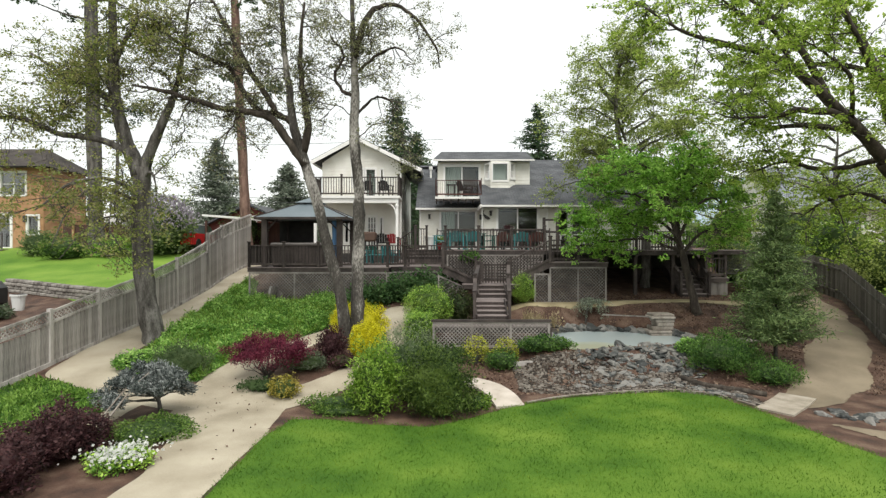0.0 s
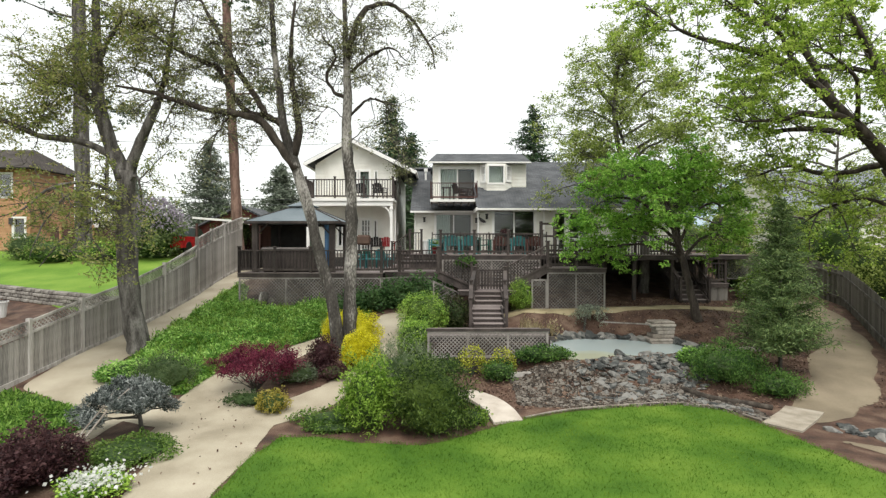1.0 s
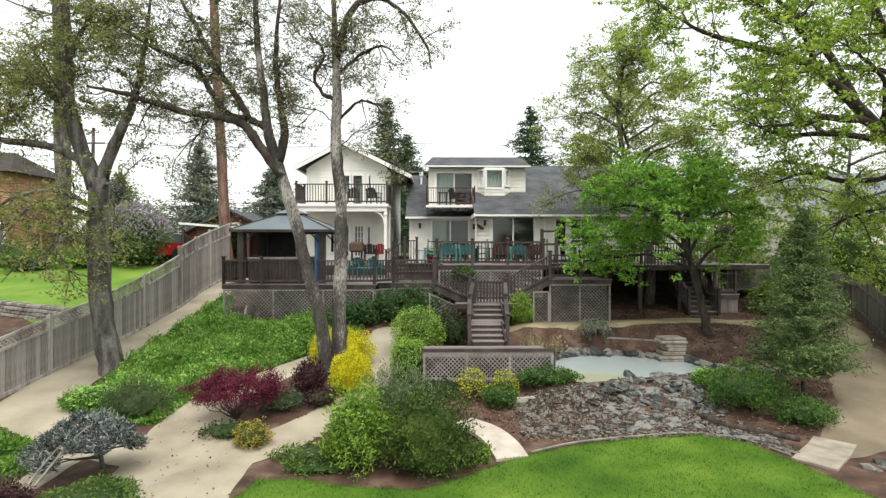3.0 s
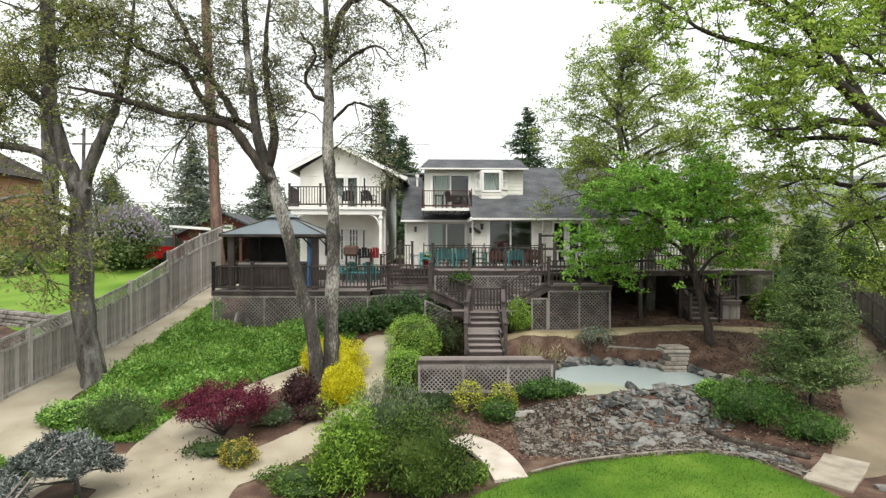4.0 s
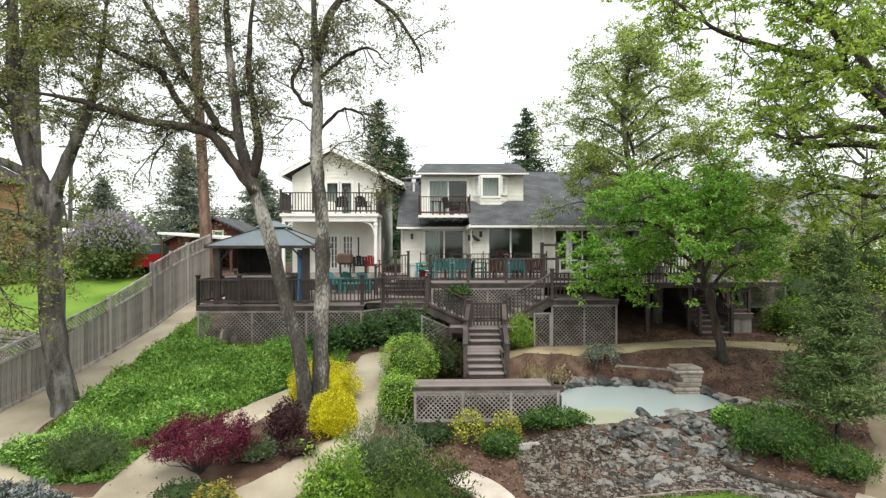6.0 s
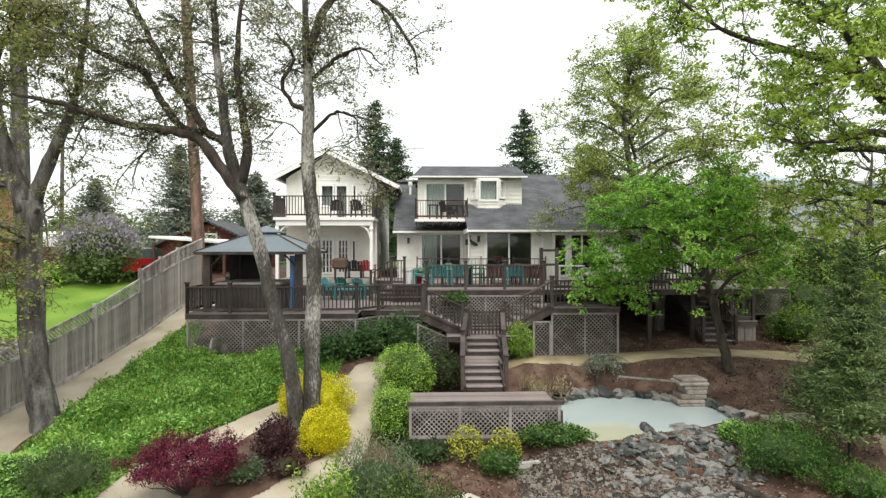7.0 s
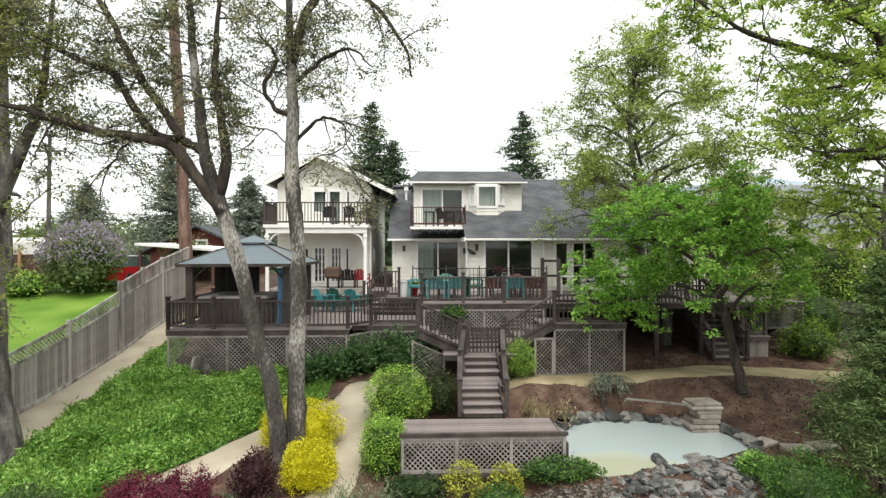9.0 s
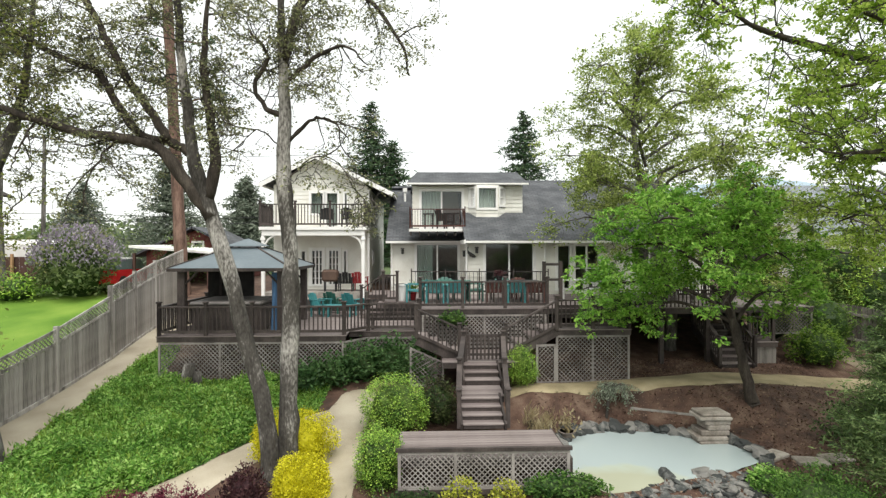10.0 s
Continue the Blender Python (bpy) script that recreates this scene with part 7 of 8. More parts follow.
pot("low clay bowl with dry stalks beside the pond", 3.75, 18.45, gz(3.75, 18.45), 0.2, 0.2, M["clay"], LEAF["straw"], 3, 0.5)
for i, (x, y) in enumerate(((3.0, 18.0), (3.3, 18.6), (2.9, 18.7))):
    shrub("dry_grass_tuft", "dry straw-coloured grass tuft beside the steps", x, y, 0.14, 0.14, 0.42, LEAF["straw"], 120 + i, 160, 0.22, core=False, narrow=0.12, up=2.5, category="grass", group="dry tufts")
tw = thing("tree_stump", "weathered grey stump among the groundcover", "stump", (-6.55, 21.0, gz(-6.55, 21.0)))
mb = MB()
zz = gz(-6.55, 21.0)
mb.tube([(-6.55, 21.0, zz - 0.1), (-6.55, 21.0, zz + 0.4), (-6.52, 21.0, zz + 0.7)], [0.26, 0.2, 0.15], 9)
mb.tube([(-6.3, 20.95, zz - 0.1), (-6.28, 20.95, zz + 0.5)], [0.17, 0.1], 8)
part("stump_wood", mb.mesh("stump_wood", smooth=True), M["palebark"], tw)
# grass seed heads fallen on the gravel
q = np.stack([R.uniform(-6.2, -3.6, 90), R.uniform(9, 14.6, 90), np.zeros(90)], 1)
q = q[left_paths(q[:, 0], q[:, 1]) < -0.1]
q[:, 2] = ground_z(q[:, 0], q[:, 1]) + 0.05
tagged(part("fallen_leaves", quads("fallen_leaves", leaves_at(q, 0.055, R, 0, 0, 0.7)), M["chip"]), "small dark fallen leaves on the gravel path", "leaves", kind="stuff")

# ---- deck furniture ----
M["teal"] = mat("teal_paint", [(0.035, 0.17, 0.18), (0.06, 0.24, 0.25)], rough=0.5, scale=3, bump=0.05)
M["green"] = mat("dark_green_paint", [(0.02, 0.09, 0.07), (0.035, 0.13, 0.10)], rough=0.5, scale=3, bump=0.05)
M["wicker"] = mat("reddish_wicker", [(0.07, 0.03, 0.025), (0.13, 0.055, 0.045)], rough=0.7, scale=8, fine=50, bump=0.4)
M["red"] = mat("red_paint", [(0.30, 0.025, 0.03), (0.40, 0.04, 0.045)], rough=0.4, scale=2, bump=0.03)
M["black"] = mat("black_enamel", [(0.015, 0.015, 0.016), (0.03, 0.03, 0.03)], rough=0.4, scale=3, bump=0.05)
M["tan"] = mat("brown_canvas", [(0.075, 0.045, 0.033), (0.11, 0.07, 0.05)], rough=0.8, scale=3, bump=0.1)


def chair(label, x, y, z, rz, material, lean=0.18, w_=0.56, h=0.92):
    t = thing("patio_chair", label, "chair", (0, 0, 0), "patio chairs")
    mb = MB()
    mb.hexa([(-w_ / 2, -0.28, 0.40), (w_ / 2, -0.28, 0.40), (w_ / 2, 0.24, 0.36), (-w_ / 2, 0.24, 0.36), (-w_ / 2, -0.28, 0.45), (w_ / 2, -0.28, 0.45), (w_ / 2, 0.24, 0.41), (-w_ / 2, 0.24, 0.41)])
    part("seat", mb, material, t)
    for i in range(4):
        a, b = -w_ / 2 + i * w_ / 4 + 0.01, -w_ / 2 + (i + 1) * w_ / 4 - 0.01
        mb = MB()
        top = h - 0.05 * abs(i - 1.5)
        mb.hexa([(a, 0.23, 0.38), (b, 0.23, 0.38), (b, 0.26, 0.38), (a, 0.26, 0.38), (a, 0.23 + lean, top), (b, 0.23 + lean, top), (b, 0.26 + lean, top), (a, 0.26 + lean, top)])
        part("back_slat", mb, material, t)
    for sx in (-1, 1):
        mb = MB()
        mb.box(sx * (w_ / 2 + 0.03) - 0.05, sx * (w_ / 2 + 0.03) + 0.05, -0.32, 0.3, 0.62, 0.65)
        part("armrest", mb, material, t)
        for yy in (-0.25, 0.25):
            mb = MB()
            mb.box(sx * (w_ / 2 + 0.02) - 0.025, sx * (w_ / 2 + 0.02) + 0.025, yy - 0.03, yy + 0.03, 0, 0.62)
            part("leg", mb, material, t)
    t.matrix_basis = pose(x, y, z, 0, 0, rz)
    return t


def table(label, x, y, z, lx, ly, h, material, rz=0):
    t = thing("patio_table", label, "table", (0, 0, 0))
    part("tabletop", (lambda m: (m.box(-lx / 2, lx / 2, -ly / 2, ly / 2, h - 0.04, h), m)[1])(MB()), material, t)
    for sx in (-1, 1):
        for sy in (-1, 1):
            mb = MB()
            mb.box(sx * (lx / 2 - 0.08) - 0.03, sx * (lx / 2 - 0.08) + 0.03, sy * (ly / 2 - 0.08) - 0.03, sy * (ly / 2 - 0.08) + 0.03, 0, h - 0.04)
            part("leg", mb, material, t)
    t.matrix_basis = pose(x, y, z, 0, 0, rz)
    return t


chair("teal wooden patio chair with slatted back", -2.55, 26.6, ZL, 150, M["teal"])
chair("teal wooden patio chair turned sideways", -3.75, 26.3, ZL, 70, M["teal"])
chair("pale sage patio chair beside the low table", -3.4, 27.2, ZL, 160, M["green"])
table("low teal table between patio chairs", -3.0, 26.1, ZL, 1.0, 0.55, 0.45, M["teal"])
chair("red garden chair on the brick porch", -2.75, 30.5, 3.4, 170, M["red"])
chair("dark brown chair on the brick porch", -3.35, 30.3, 3.4, 180, M["black"])
gr = thing("barbecue_grill", "brown-covered barbecue grill on the porch", "grill", (-4.05, 30.2, 3.4))
place("cover", soft_box("cover", 0.75, 0.5, 0.55, 0.1), M["tan"], gr, (-4.05, 30.2, 3.85))
for sx in (-0.25, 0.25):
    for sy in (-0.15, 0.15):
        place("leg", soft_box("leg", 0.05, 0.05, 0.46, 0.005), M["black"], gr, (-4.05 + sx, 30.2 + sy, 3.4))
pot("tall white glazed planter on the deck", -0.62, 25.3, ZU, 0.24, 0.62, M["whiteplastic"])
table("long dining table on the upper deck", 1.0, 25.0, ZU, 1.9, 0.9, 0.74, M["green"])
for x, y, rz, m_ in ((0.62, 24.3, 176, "teal"), (1.34, 24.4, 186, "teal"), (-0.1, 24.9, 262, "teal"), (1.05, 25.75, 4, "green"), (2.08, 25.1, 95, "green")):
    chair("teal or dark green dining chair at the deck table", x, y, ZU, rz, M[m_], h=0.84)
table("second dining table on the upper deck", 3.55, 25.0, ZU, 1.8, 0.9, 0.74, M["black"])
for x, y, rz, m_ in ((2.75, 24.3, 170, "wicker"), (3.45, 24.35, 184, "teal"), (4.1, 24.3, 189, "wicker"), (3.2, 25.8, -8, "green"), (3.95, 25.75, 10, "wicker")):
    chair("wicker or painted chair at the second table", x, y, ZU, rz, M[m_], h=0.82)
pot("dark pot with purple flowers on the table", 3.0, 25.1, ZU + 0.74, 0.13, 0.16, M["black"], LEAF["plum"], 5, 0.2)
pot("small red pot on the deck", -0.2, 25.5, ZU, 0.16, 0.3, M["red"], LEAF["box"], 6, 0.3)
chair("white garden chair by the glazed door", 6.7, 25.4, ZU, 200, M["whiteplastic"])
table("white table by the glazed door", 6.0, 25.9, ZU, 1.1, 0.7, 0.72, M["whiteplastic"])
shrub("potted_fern", "green fern growing under the upper deck edge", 1.1, 22.3, 0.4, 0.15, 0.42, LEAF["fern"], 130, 420, 0.11, category="plant", z=2.95)
fr2 = thing("swing_frame", "dark wooden arbour frame on the upper deck", "frame", (4.9, 24.6, ZU))
for x in (4.55, 5.15):
    mb = MB()
    mb.box(x - 0.06, x + 0.06, 24.5, 24.62, ZU, ZU + 1.45)
    part("post", mb, M["deckwood"], fr2)
for zz in (0.75, 1.3):
    mb = MB()
    mb.box(4.61, 5.09, 24.53, 24.59, ZU + zz, ZU + zz + 0.09)
    part("crossbar", mb, M["deckwood"], fr2)
# upper balcony furniture
chair("dark chair on the wing balcony", -3.2, 30.6, 6.34, 160, M["black"])
chair("dark chair on the wing balcony", -4.3, 30.7, 6.34, 190, M["black"])
table("small round-edged bistro table on the upper balcony", 0.45, 29.5, 6.22, 0.5, 0.5, 0.7, M["black"])
chair("thin dark bistro chair on the upper balcony", 1.2, 29.5, 6.22, 120, M["black"])
M["lamp"] = mat("dark_lantern_metal", [(0.03, 0.03, 0.03), (0.06, 0.055, 0.05)], rough=0.5, bump=0.1)
for x, y, z in ((1.98, 28.9, 5.0), (2.45, 28.02, 5.15), (-0.75, 30.3, 5.1)):
    ln_ = thing("wall_lantern", "small dark wall lantern beside a sliding door", "lamp", (x, y, z))
    place("lantern_body", soft_box("lantern_body", 0.12, 0.12, 0.22, 0.02), M["lamp"], ln_, (x, y - 0.1, z))
    place("lantern_cap", soft_box("lantern_cap", 0.17, 0.17, 0.05, 0.02), M["lamp"], ln_, (x, y - 0.1, z + 0.22))
orn = thing("wall_ornament", "grey metal fish ornament hung on the clapboard wall", "ornament", (2.2, 28.0, 5.1))
mb = MB()
mb.tube([(2.42, 28.0, 5.0), (2.33, 27.98, 5.03), (2.2, 27.97, 5.1), (2.1, 27.98, 5.2), (2.05, 28.0, 5.3)], [0.015, 0.075, 0.085, 0.05, 0.02], 8)
part("fish_body", mb.mesh("fish_body", smooth=True), M["lamp"], orn)
mb = MB()
mb.hexa([(2.06, 27.985, 5.28), (1.97, 27.985, 5.4), (1.97, 28.0, 5.4), (2.06, 28.0, 5.28), (2.08, 27.985, 5.31), (2.12, 27.985, 5.44), (2.12, 28.0, 5.44), (2.08, 28.0, 5.31)])
part("tail_fin", mb, M["lamp"], orn)
vt = thing("roof_vent", "white roof vent pipe beside the dormer", "vent", (-0.9, 32.0, 6.9))
mb = MB()
mb.tube([(-0.75, 33.6, 7.6), (-0.75, 33.6, 8.35)], [0.06, 0.06], 8)
mb.tube([(-0.75, 33.6, 8.3), (-0.75, 33.6, 8.5)], [0.12, 0.12], 10)
part("pipe", mb, M["trim"], vt)

# ---- neighbours and distance ----
pine = [([(-11.45, 32, 2.6), (-11.6, 32, 5.7), (-11.83, 32, 10.2), (-12.1, 32, 15.9), (-12.4, 32, 21), (-12.6, 32, 26)], [0.36, 0.29, 0.265, 0.235, 0.19, 0.12])]
for i in range(12):
    a = i * 2.3
    z0 = 12.5 + i * 1.0
    ln = 2.4 - 0.08 * i
    pine.append(([(-12.0, 32, z0), (-12 + 0.5 * ln * math.cos(a), 32 + 0.5 * ln * math.sin(a), z0 + 0.1), (-12 + ln * math.cos(a), 32 + ln * math.sin(a), z0 + 0.35)], [0.06, 0.04, 0.015]))
tree("pine_tree", "tall ponderosa pine with straight reddish-brown trunk", (-11.45, 32, 3), pine, M["pinebark"], LEAF["conifer"], 140, (1.6, 0.8, 0.1, 0.014), (3.0, 0.4, 0.05, 0.006), 14, 0.2, bough=list(range(1, 13)), spread=0.08, bark_label="reddish plated bark")
pine2 = [([(-20.3, 32, 2.6), (-20.4, 32, 5.7), (-20.5, 32, 11.6), (-20.6, 32, 17.5), (-20.7, 32, 25)], [0.48, 0.43, 0.39, 0.34, 0.22])]
for i in range(10):
    a = i * 2.3 + 1
    z0 = 12 + i * 1.2
    pine2.append(([(-20.5, 32, z0), (-20.5 + 1.5 * math.cos(a), 32 + 1.5 * math.sin(a), z0), (-20.5 + 3 * math.cos(a), 32 + 3 * math.sin(a), z0 + 0.3)], [0.08, 0.05, 0.02]))
tree("pine_tree", "tall grey-barked conifer in the neighbour's yard", (-20.3, 32, 3), pine2, M["oakbark"], LEAF["conifer"], 141, (1.4, 0.9, 0.1, 0.016), (3.0, 0.4, 0.05, 0.007), 12, 0.2, bough=list(range(1, 11)), spread=0.09)
# three of these get the needle colour with haze mixed in
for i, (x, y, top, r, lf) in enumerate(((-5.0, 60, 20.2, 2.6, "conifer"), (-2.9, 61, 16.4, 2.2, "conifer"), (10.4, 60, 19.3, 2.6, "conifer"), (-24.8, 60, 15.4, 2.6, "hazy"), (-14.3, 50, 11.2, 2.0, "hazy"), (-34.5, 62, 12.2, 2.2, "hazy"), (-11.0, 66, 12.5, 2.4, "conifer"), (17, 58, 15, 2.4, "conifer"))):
    conifer("conifer_tree", "distant conifer behind the houses, dark or paled with painted haze", x, y, 3.3, top - 3.3, r * 1.95, LEAF[lf], 150 + i, bare=0.04, rings=34, per=12, size=0.42, dens=75, trunk_r=0.25, group="distant conifers")
shrub("lilac_bush", "large lilac bush with pale mauve blooms", -16.3, 31.6, 1.75, 1.4, 3.2, LEAF["far"], 160, 4200, 0.2, lumps=0.25)
R2 = np.random.default_rng(161)
d = R2.normal(0, 1, (2600, 3))
d[:, 2] = abs(d[:, 2])
d /= np.linalg.norm(d, axis=1, keepdims=True)
q = np.array([-16.3, 31.6, gz(-16.3, 31.6) + 1.55]) + d * np.array([1.85, 1.5, 1.75])
tagged(part("lilac_blooms", quads("lilac_blooms", leaves_at(q, 0.16, R2, 0.12, 0, 0.5, 1.5)), LEAF["lilac"]), "pale mauve lilac flower heads", "flowers", kind="stuff")
for i, (x, y, rx, h, lf) in enumerate(((-18.7, 31.0, 1.0, 1.2, "hedge"), (-21.0, 30.2, 1.3, 1.4, "box"), (-23.2, 31.3, 1.0, 1.5, "far"), (-13.3, 36, 1.4, 2.6, "far"), (-12.2, 26.2, 0.4, 0.6, "box"))):
    shrub("green_shrub", "leafy garden shrub in the neighbour's yard", x, y, rx, rx * 0.8, h, LEAF[lf], 170 + i, 1500, 0.14, lumps=0.3, group="neighbour shrubs")

M["tanwall"] = mat("tan_orange_siding", [(0.33, 0.18, 0.085), (0.42, 0.235, 0.12), (0.48, 0.29, 0.16)], rough=0.7, scale=1.5, bump=0.1)
M["redwall"] = mat("red_brown_siding", [(0.10, 0.028, 0.02), (0.16, 0.045, 0.034)], rough=0.8, scale=2, bump=0.1)
M["brownwall"] = mat("dark_brown_boards", [(0.06, 0.03, 0.025), (0.10, 0.05, 0.04)], rough=0.8, scale=2, stretch=(4, 4, 0.3), bump=0.2, obj=0.3)
M["brownroof"] = shingle_mat("dark_brown_shingle", [(0.035, 0.029, 0.025), (0.06, 0.05, 0.043), (0.085, 0.072, 0.062)])
nh = thing("house", "tan-orange two-storey neighbour house with white windows and dark roof", "house", (-30, 34, 3))
at = wall(nh, (-39.1, 34), (1, 0), 14.2, 2.4, 8.6, holes=[(11.55, 13.1, 6.75, 8.2), (11.25, 12.15, 3.5, 5.55), (8.6, 10.4, 6.4, 8.2), (8.7, 10.5, 3.4, 5.8), (13.2, 13.9, 4.3, 5.5)], material=M["tanwall"])
opening(nh, at, 11.55, 13.1, 6.75, 8.2, 2, 2)
opening(nh, at, 11.25, 12.15, 3.5, 5.55, 1, 1, name="door", trim=0.14)
opening(nh, at, 8.6, 10.4, 6.4, 8.2, 2, 2)
opening(nh, at, 8.7, 10.5, 3.4, 5.8, 2, 2)
opening(nh, at, 13.2, 13.9, 4.3, 5.5, 1, 1)
wall(nh, (-24.9, 34), (0, 1), 4, 2.4, 8.6, material=M["tanwall"])
roof_plane("roof", (-40, 33.3, 8.5), (-24.3, 33.3, 8.5), (-26.1, 36, 10), (-40, 36, 10), 0.12, nh, M["brownroof"])
roof_plane("roof", (-24.3, 33.3, 8.5), (-24.3, 38.7, 8.5), (-26.1, 36, 10), (-26.1, 36, 10.001), 0.12, nh, M["brownroof"])
# near-black sheet for the unlit rooms
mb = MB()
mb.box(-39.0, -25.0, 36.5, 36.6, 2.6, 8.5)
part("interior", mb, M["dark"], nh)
for x in (-26.0,):
    mb = MB()
    mb.box(x - 0.1, x + 0.1, 33.84, 33.96, 5.1, 5.5)
    part("lantern", mb, M["lamp"], nh)
railing((-28.1, 33.0), (-26.7, 33.0), 3.4, 0.9, "dark railing of the neighbour's small porch", thin=True, posts=1, gap=0.14)
platform("porch", "small dark wooden porch of the neighbour house", -28.2, -26.6, 32.9, 33.9, 3.4, fascia=0.6)
sh = thing("shed", "red-brown garden building with dark gable roof and small white window", "shed", (-14, 40, 3.4))
at = wall(sh, (-17.2, 40), (1, 0), 6.0, 2.8, 5.2, holes=[(2.9, 3.5, 5.25, 5.75)], gable=(3.0, 6.5), material=M["redwall"])
opening(sh, at, 2.9, 3.5, 5.25, 5.75, 1, 1)
wall(sh, (-11.2, 40), (0, 1), 5, 2.8, 5.2, material=M["redwall"])
roof_plane("roof", (-17.9, 45, 4.95), (-17.9, 39.5, 4.95), (-14.2, 39.5, 6.75), (-14.2, 45, 6.75), 0.12, sh)
roof_plane("roof", (-10.5, 39.5, 4.95), (-10.5, 45, 4.95), (-14.2, 45, 6.75), (-14.2, 39.5, 6.75), 0.12, sh)
cp = thing("carport", "flat carport roof with pale metal edge", "carport", (-12.5, 33.5, 3.3))
mb = MB()
mb.hexa([(-14.6, 33, 5.42), (-10.5, 33, 5.1), (-10.5, 37.5, 5.15), (-14.6, 37.5, 5.47), (-14.6, 33, 5.54), (-10.5, 33, 5.22), (-10.5, 37.5, 5.27), (-14.6, 37.5, 5.59)])
part("roof_slab", mb, M["trim"], cp)
for x in (-14.4, -10.7):
    mb = MB()
    mb.box(x - 0.06, x + 0.06, 33.1, 33.22, 3.0, 5.15)
    part("post", mb, M["brownwall"], cp)
mb = MB()
mb.box(-14.5, -10.6, 37.3, 37.4, 3.0, 5.2)
part("back_wall", mb, M["brownwall"], cp)
M["carpaint"] = mat("glossy_red_car_paint", [(0.52, 0.02, 0.025), (0.60, 0.03, 0.035)], rough=0.25, scale=1, bump=0)
car = thing("car", "bright red parked car behind the fence", "car", (-15.3, 33.6, gz(-15.3, 33.6)))
cz = gz(-15.3, 33.6)
for nm, prof, mt in (("body", [(-2.1, 0.3), (2.1, 0.3), (2.15, 0.75), (1.2, 0.92), (-2.0, 0.95), (-2.15, 0.6)], "carpaint"), ("cabin", [(-1.9, 0.955), (0.9, 0.925), (0.35, 1.42), (-1.3, 1.45)], "glassdark")):
    if mt == "glassdark":
        M["glassdark"] = mat("car_window_tint", [(0.12, 0.15, 0.16), (0.2, 0.24, 0.25)], rough=0.15, scale=1, bump=0)
    mb = MB()
    k = len(prof)
    vs = [(-15.3 + 0.82 * s, 33.6 + u, cz + v) for s in (-1, 1) for u, v in prof]
    mb.add(vs, [tuple(range(k))[::-1], tuple(range(k, 2 * k))] + [(i, (i + 1) % k, k + (i + 1) % k, k + i) for i in range(k)])
    part(nm, mb, M[mt], car)
# roof panel in white trim colour, as the pale reflection on the top
mb = MB()
mb.box(-16.0, -14.6, 32.4, 33.9, cz + 1.45, cz + 1.5)
part("roof", mb, M["trim"], car, "car roof coloured white for its pale reflection")
for sx in (-0.78, 0.78):
    for sy in (-1.35, 1.3):
        mb = MB()
        mb.tube([(-15.3 + sx - 0.1, 33.6 + sy, cz + 0.32), (-15.3 + sx + 0.1, 33.6 + sy, cz + 0.32)], [0.32, 0.32], 16)
        part("wheel", mb, M["black"], car)
bf = thing("wooden_fence", "dark reddish-brown board fence behind the neighbour's lawn", "fence", (-20, 34.5, 3.2), kind="structure")
bd = soft_box("board", 0.19, 0.025, 1.7, 0.004)
for i in range(34):
    place("board", bd, M["brownwall"], bf, (-24.0 + i * 0.2, 34.6 + 0.01 * (i % 2), 3.25))
for i in range(4):
    place("post", soft_box("post", 0.12, 0.12, 1.85, 0.01), M["tanwall"], bf, (-23.4 + i * 2.0, 34.5, 3.25))
cv = thing("camper", "white camper van behind the brown fence", "vehicle", (-22.6, 38, 3.3))
place("body", soft_box("body", 3.2, 2.0, 2.2, 0.3), M["trim"], cv, (-22.6, 38, 3.7))
for sx in (-1, 1):
    place("wheel", soft_box("wheel", 0.6, 1.9, 0.6, 0.2), M["black"], cv, (-22.6 + sx, 38, 3.3))
up_ = thing("utility_pole", "tall wooden utility pole with thin wires", "pole", (-27, 45, 3.3))
mb = MB()
mb.tube([(-27, 45, 3), (-26.9, 45, 8), (-26.8, 45, 13.5)], [0.16, 0.14, 0.11], 8)
part("pole", mb, M["oakbark"], up_)
mb = MB()
mb.beam((-27.7, 45, 12.3), (-25.9, 45, 12.3), 0.1, 0.12)
part("crossarm", mb, M["oakbark"], up_)
for zz in (7.5, 7.9, 12.3):
    mb = MB()
    mb.tube([(-60, 45, zz + 0.6), (-43, 45, zz - 0.2), (-26.9, 45, zz), (-14, 45, zz - 0.35), (0, 45, zz + 0.1)], [0.018] * 5, 4)
    part("wire", mb, M["black"], up_)
sw = thing("stone_wall", "low dry-stacked stone retaining wall in the neighbour's yard", "wall", (-15, 21.8, 1.5), kind="structure")
wall_stone = soft_box("stone", 0.26, 0.3, 0.135, 0.03)
for i in range(1, 120):
    k = (i % 30) / 30
    x, y = -18.5 + 7.0 * k, 23.2 - 2.4 * k
    place("stone", wall_stone, M["stonewall"], sw, (x + 0.1 * ((i // 30) % 2) + R.uniform(-0.02, 0.02), y + R.uniform(-0.03, 0.03), gz(x, y) - 0.02 + 0.14 * (i // 30)), -0.33 + R.uniform(-0.08, 0.08))
tp = thing("covered_grill", "black tarpaulin-covered heap on the neighbour's patio", "cover", (-17.6, 20.6, 1.3))
place("tarpaulin", soft_box("tarpaulin", 1.9, 1.0, 1.05, 0.25), M["black"], tp, (-17.6, 20.6, gz(-17.6, 20.6)))
pot("white pot on the neighbour's patio", -15.9, 20.4, gz(-15.9, 20.4), 0.25, 0.6, M["whiteplastic"])
shrub("green_shrub", "grey-green low shrub on the neighbour's patio", -15.9, 19.2, 0.6, 0.5, 0.5, LEAF["grey"], 180, 700, 0.12)

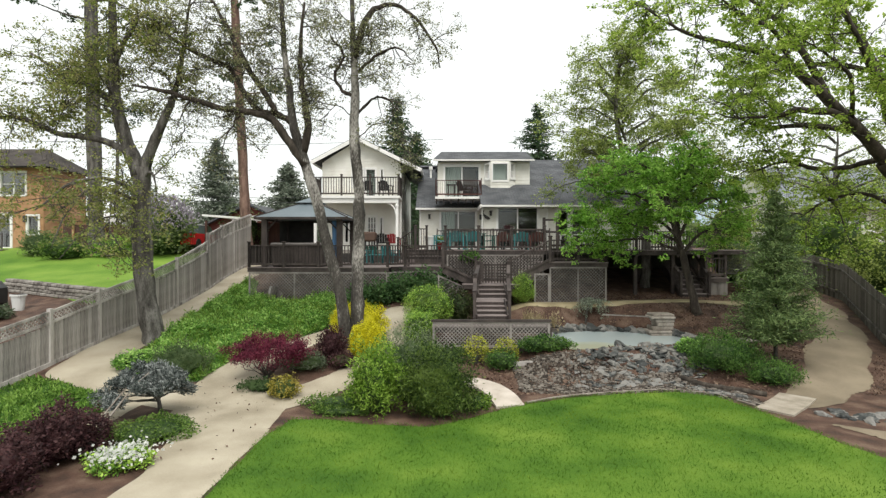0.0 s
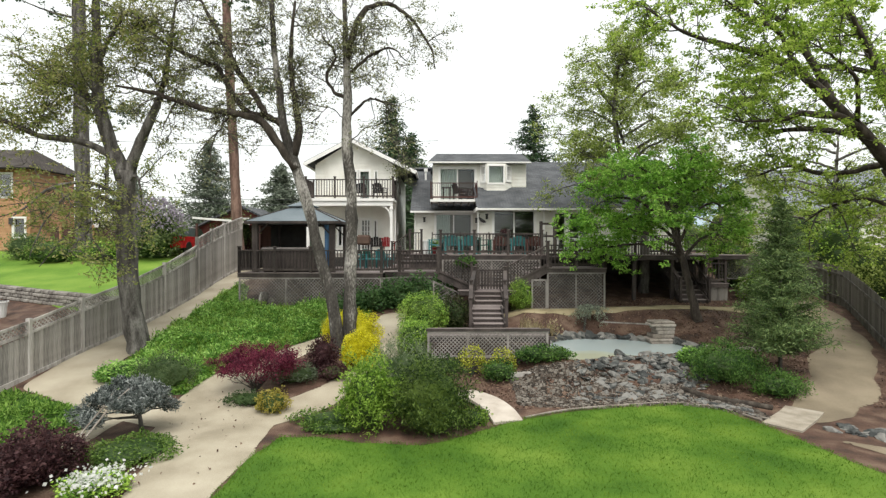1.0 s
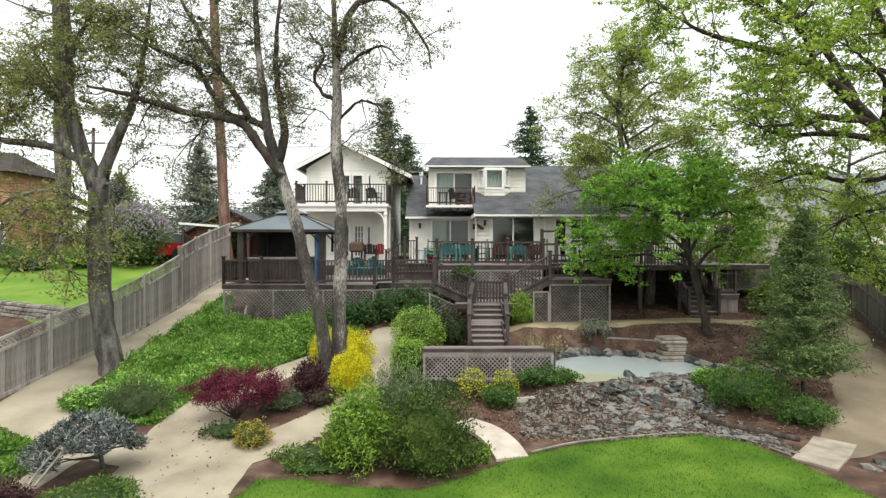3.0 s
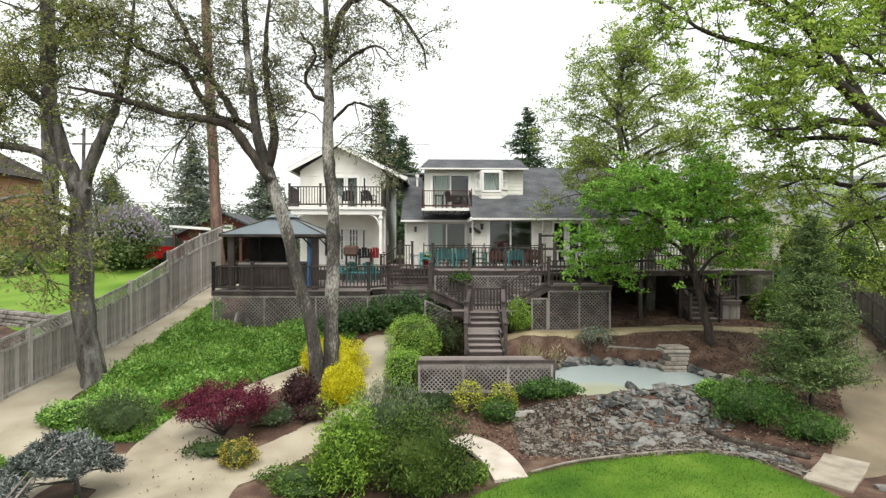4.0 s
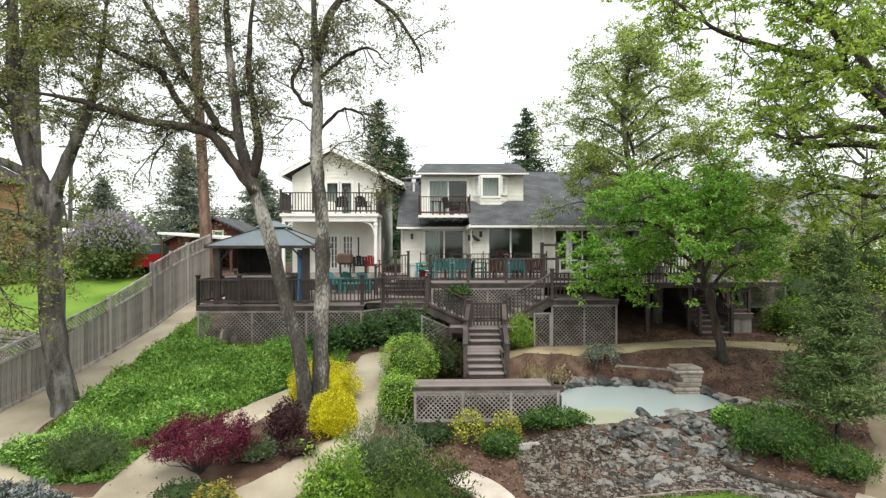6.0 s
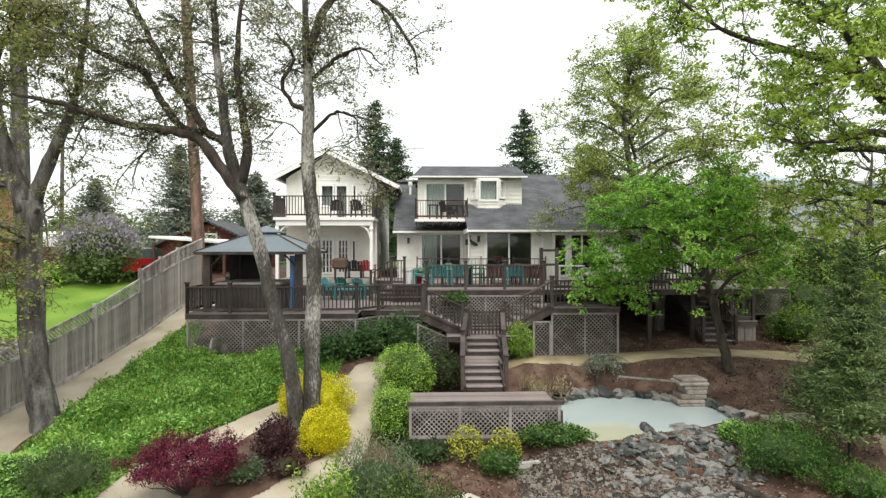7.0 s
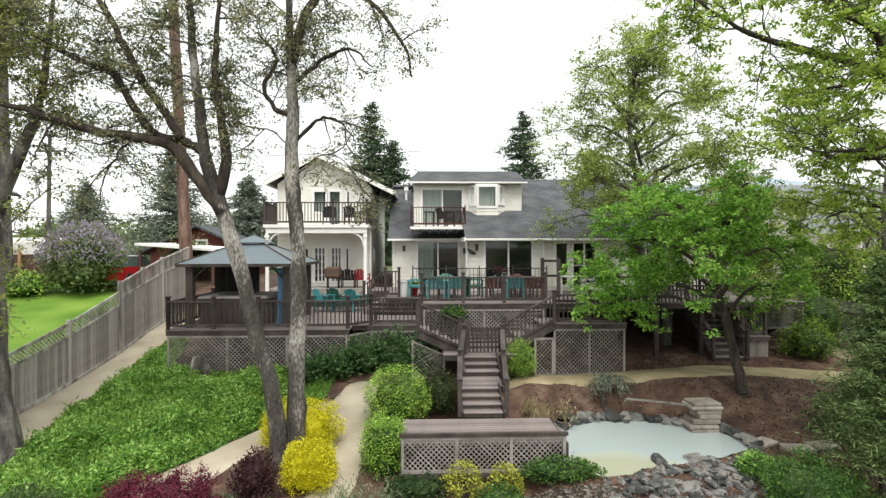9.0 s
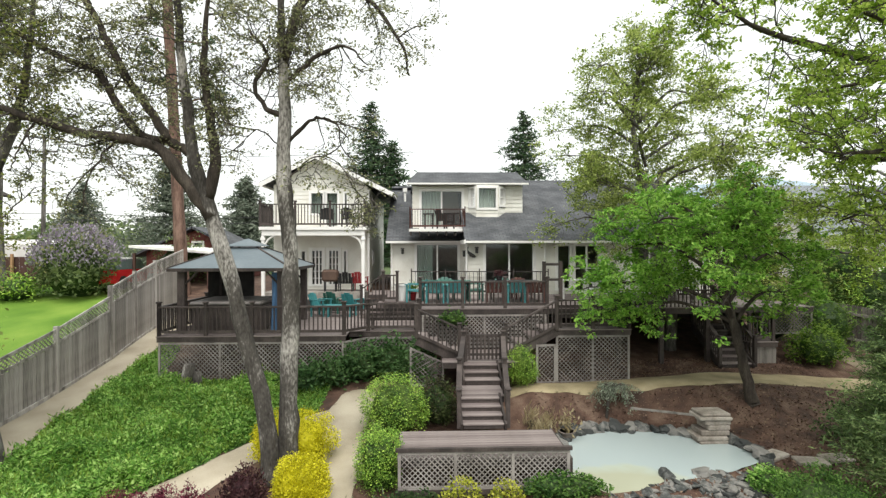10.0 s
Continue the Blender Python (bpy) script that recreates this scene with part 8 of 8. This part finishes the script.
nr = thing("house", "pale neighbour house with bluish-grey roof behind the trees", "house", (30, 36, 3.4))
at = wall(nr, (23.5, 36), (1, 0), 16, 2.8, 6.1, holes=[(2.6, 4.2, 4.6, 5.8)])
opening(nr, at, 2.6, 4.2, 4.6, 5.8, 2, 2)
M["bluegrey"] = shingle_mat("bluegrey_shingle", [(0.17, 0.19, 0.21), (0.23, 0.25, 0.27)])
roof_plane("roof", (23, 35.4, 6.05), (40, 35.4, 6.05), (40, 41.5, 9.6), (23, 41.5, 9.6), 0.12, nr, M["bluegrey"])
wall(nr, (23.5, 47), (0, -1), 11, 2.8, 6.1, gable=(5.5, 9.3))
# near-black sheet stands for the darkness indoors
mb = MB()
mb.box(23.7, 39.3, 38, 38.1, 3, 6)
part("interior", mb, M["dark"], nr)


def leafy(name, label, x, y, h, r, leaf, seed, group="", per=(2.6, 4.6, 10), size=0.13, low=0.3):
    """A plain broadleaf tree of the given height and spread."""
    RR = np.random.default_rng(seed)
    z = gz(x, y)
    limbs = [([(x, y, z - 0.1), (x + 0.1, y, z + h * 0.3), (x, y, z + h * 0.6), (x + 0.1, y, z + h * 0.92)], [0.028 * h, 0.022 * h, 0.014 * h, 0.004 * h])]
    for i in range(13):
        a = i * 2.4 + RR.uniform(-0.3, 0.3)
        k = low + (0.9 - low) * i / 13
        ln = r * (1.15 - 0.7 * abs(k - 0.5)) * RR.uniform(0.75, 1.1)
        limbs.append(([(x, y, z + h * k), (x + 0.5 * ln * math.cos(a), y + 0.5 * ln * math.sin(a), z + h * k + 0.3 * ln * 0.6), (x + ln * math.cos(a), y + ln * math.sin(a), z + h * k + 0.25 * ln)], [0.009 * h, 0.006 * h, 0.002 * h]))
    t = tree(name, label, (x, y, z), limbs, M["oakbark"], leaf, seed, (per[0], r * 0.4, 0.15, 0.004 * r), (per[1], 0.45, 0.05, 0.006), per[2], size, bough=list(range(1, 14)), spread=0.1)
    if group:
        t["group"] = group
    return t


leafy("broadleaf_tree", "leafy yellow-green tree beyond the side fence", 18.2, 25.3, 7.4, 3.0, LEAF["spring"], 190, "side trees", (1.8, 2.2, 13), 0.12)
leafy("broadleaf_tree", "light green tree beyond the side fence", 18.0, 19.0, 6.2, 2.4, LEAF["lime"], 191, "side trees", (2.0, 2.4, 12), 0.11, 0.2)
leafy("broadleaf_tree", "leafy green tree behind the deck end", 14.8, 29.0, 5.4, 2.4, LEAF["lime"], 192, "side trees", (2.2, 2.6, 14), 0.11, 0.2)
leafy("broadleaf_tree", "leafy green tree before the pale neighbour house", 21.0, 29.5, 4.6, 2.4, LEAF["lime"], 193, "side trees", (2.2, 3.2, 10), 0.16, 0.12)
leafy("broadleaf_tree", "leafy green tree along the side boundary", 19.6, 21.8, 3.8, 2.0, LEAF["spring"], 194, "side trees", (2.2, 3.2, 10), 0.15, 0.12)
for i, (x, y, r, h) in enumerate(((17.3, 21.5, 1.2, 2.9), (17.9, 24.8, 1.4, 3.2), (18.4, 28.2, 1.6, 3.4), (16.9, 18.4, 1.1, 2.7), (16.6, 31.5, 1.5, 3.2))):
    shrub("tall_shrub", "tall leafy screening shrub behind the side fence", x, y, r, r, h, LEAF[("spring", "hedge")[i % 2]], 210 + i, 4200, 0.12, lumps=0.3, clump=12, group="screening shrubs")
# far belt of trees
R3 = np.random.default_rng(200)
rows = []
for i in range(120):
    x = R3.uniform(-130, 150)
    y = R3.uniform(75, 130)
    hh = R3.uniform(3.0, 6.5) * (y / 90)
    r = R3.uniform(3, 6)
    d = R3.normal(0, 1, (420, 3))
    d /= np.linalg.norm(d, axis=1, keepdims=True)
    d[:, 2] = abs(d[:, 2])
    rows.append(np.array([x, y, 3.0]) + d * np.array([r, r, hh]) * R3.uniform(0.6, 1.05, (420, 1)))
tagged(part("distant_trees", quads("distant_trees", leaves_at(np.vstack(rows), 1.1, R3, 0.2, 0, 0.7)), LEAF["far"]), "far belt of mixed green trees", "trees", kind="stuff")
# blue-grey base colour imitates air haze over the wooded slope
M["hill"] = mat("haze_tinted_hill", [(0.24, 0.31, 0.36), (0.30, 0.37, 0.42)], rough=1.0, scale=0.01, fine=0.05, bump=0)
hx = np.linspace(40, 1500, 60)
hz_ = 18 + 75 * np.exp(-((hx - 520) / 330) ** 2) + 6 * np.sin(hx / 37) + 3 * np.sin(hx / 13)
HX, HK = np.meshgrid(hx, np.linspace(0, 1, 14))
tagged(part("backdrop", grid_mesh("hill", HX, 620 + 260 * HK, 2 + np.sin(HK * 1.57) * np.tile(hz_, (14, 1)) * 1.2), M["hill"]), "distant wooded hill with blue haze put into its colour", "hill", kind="structure")
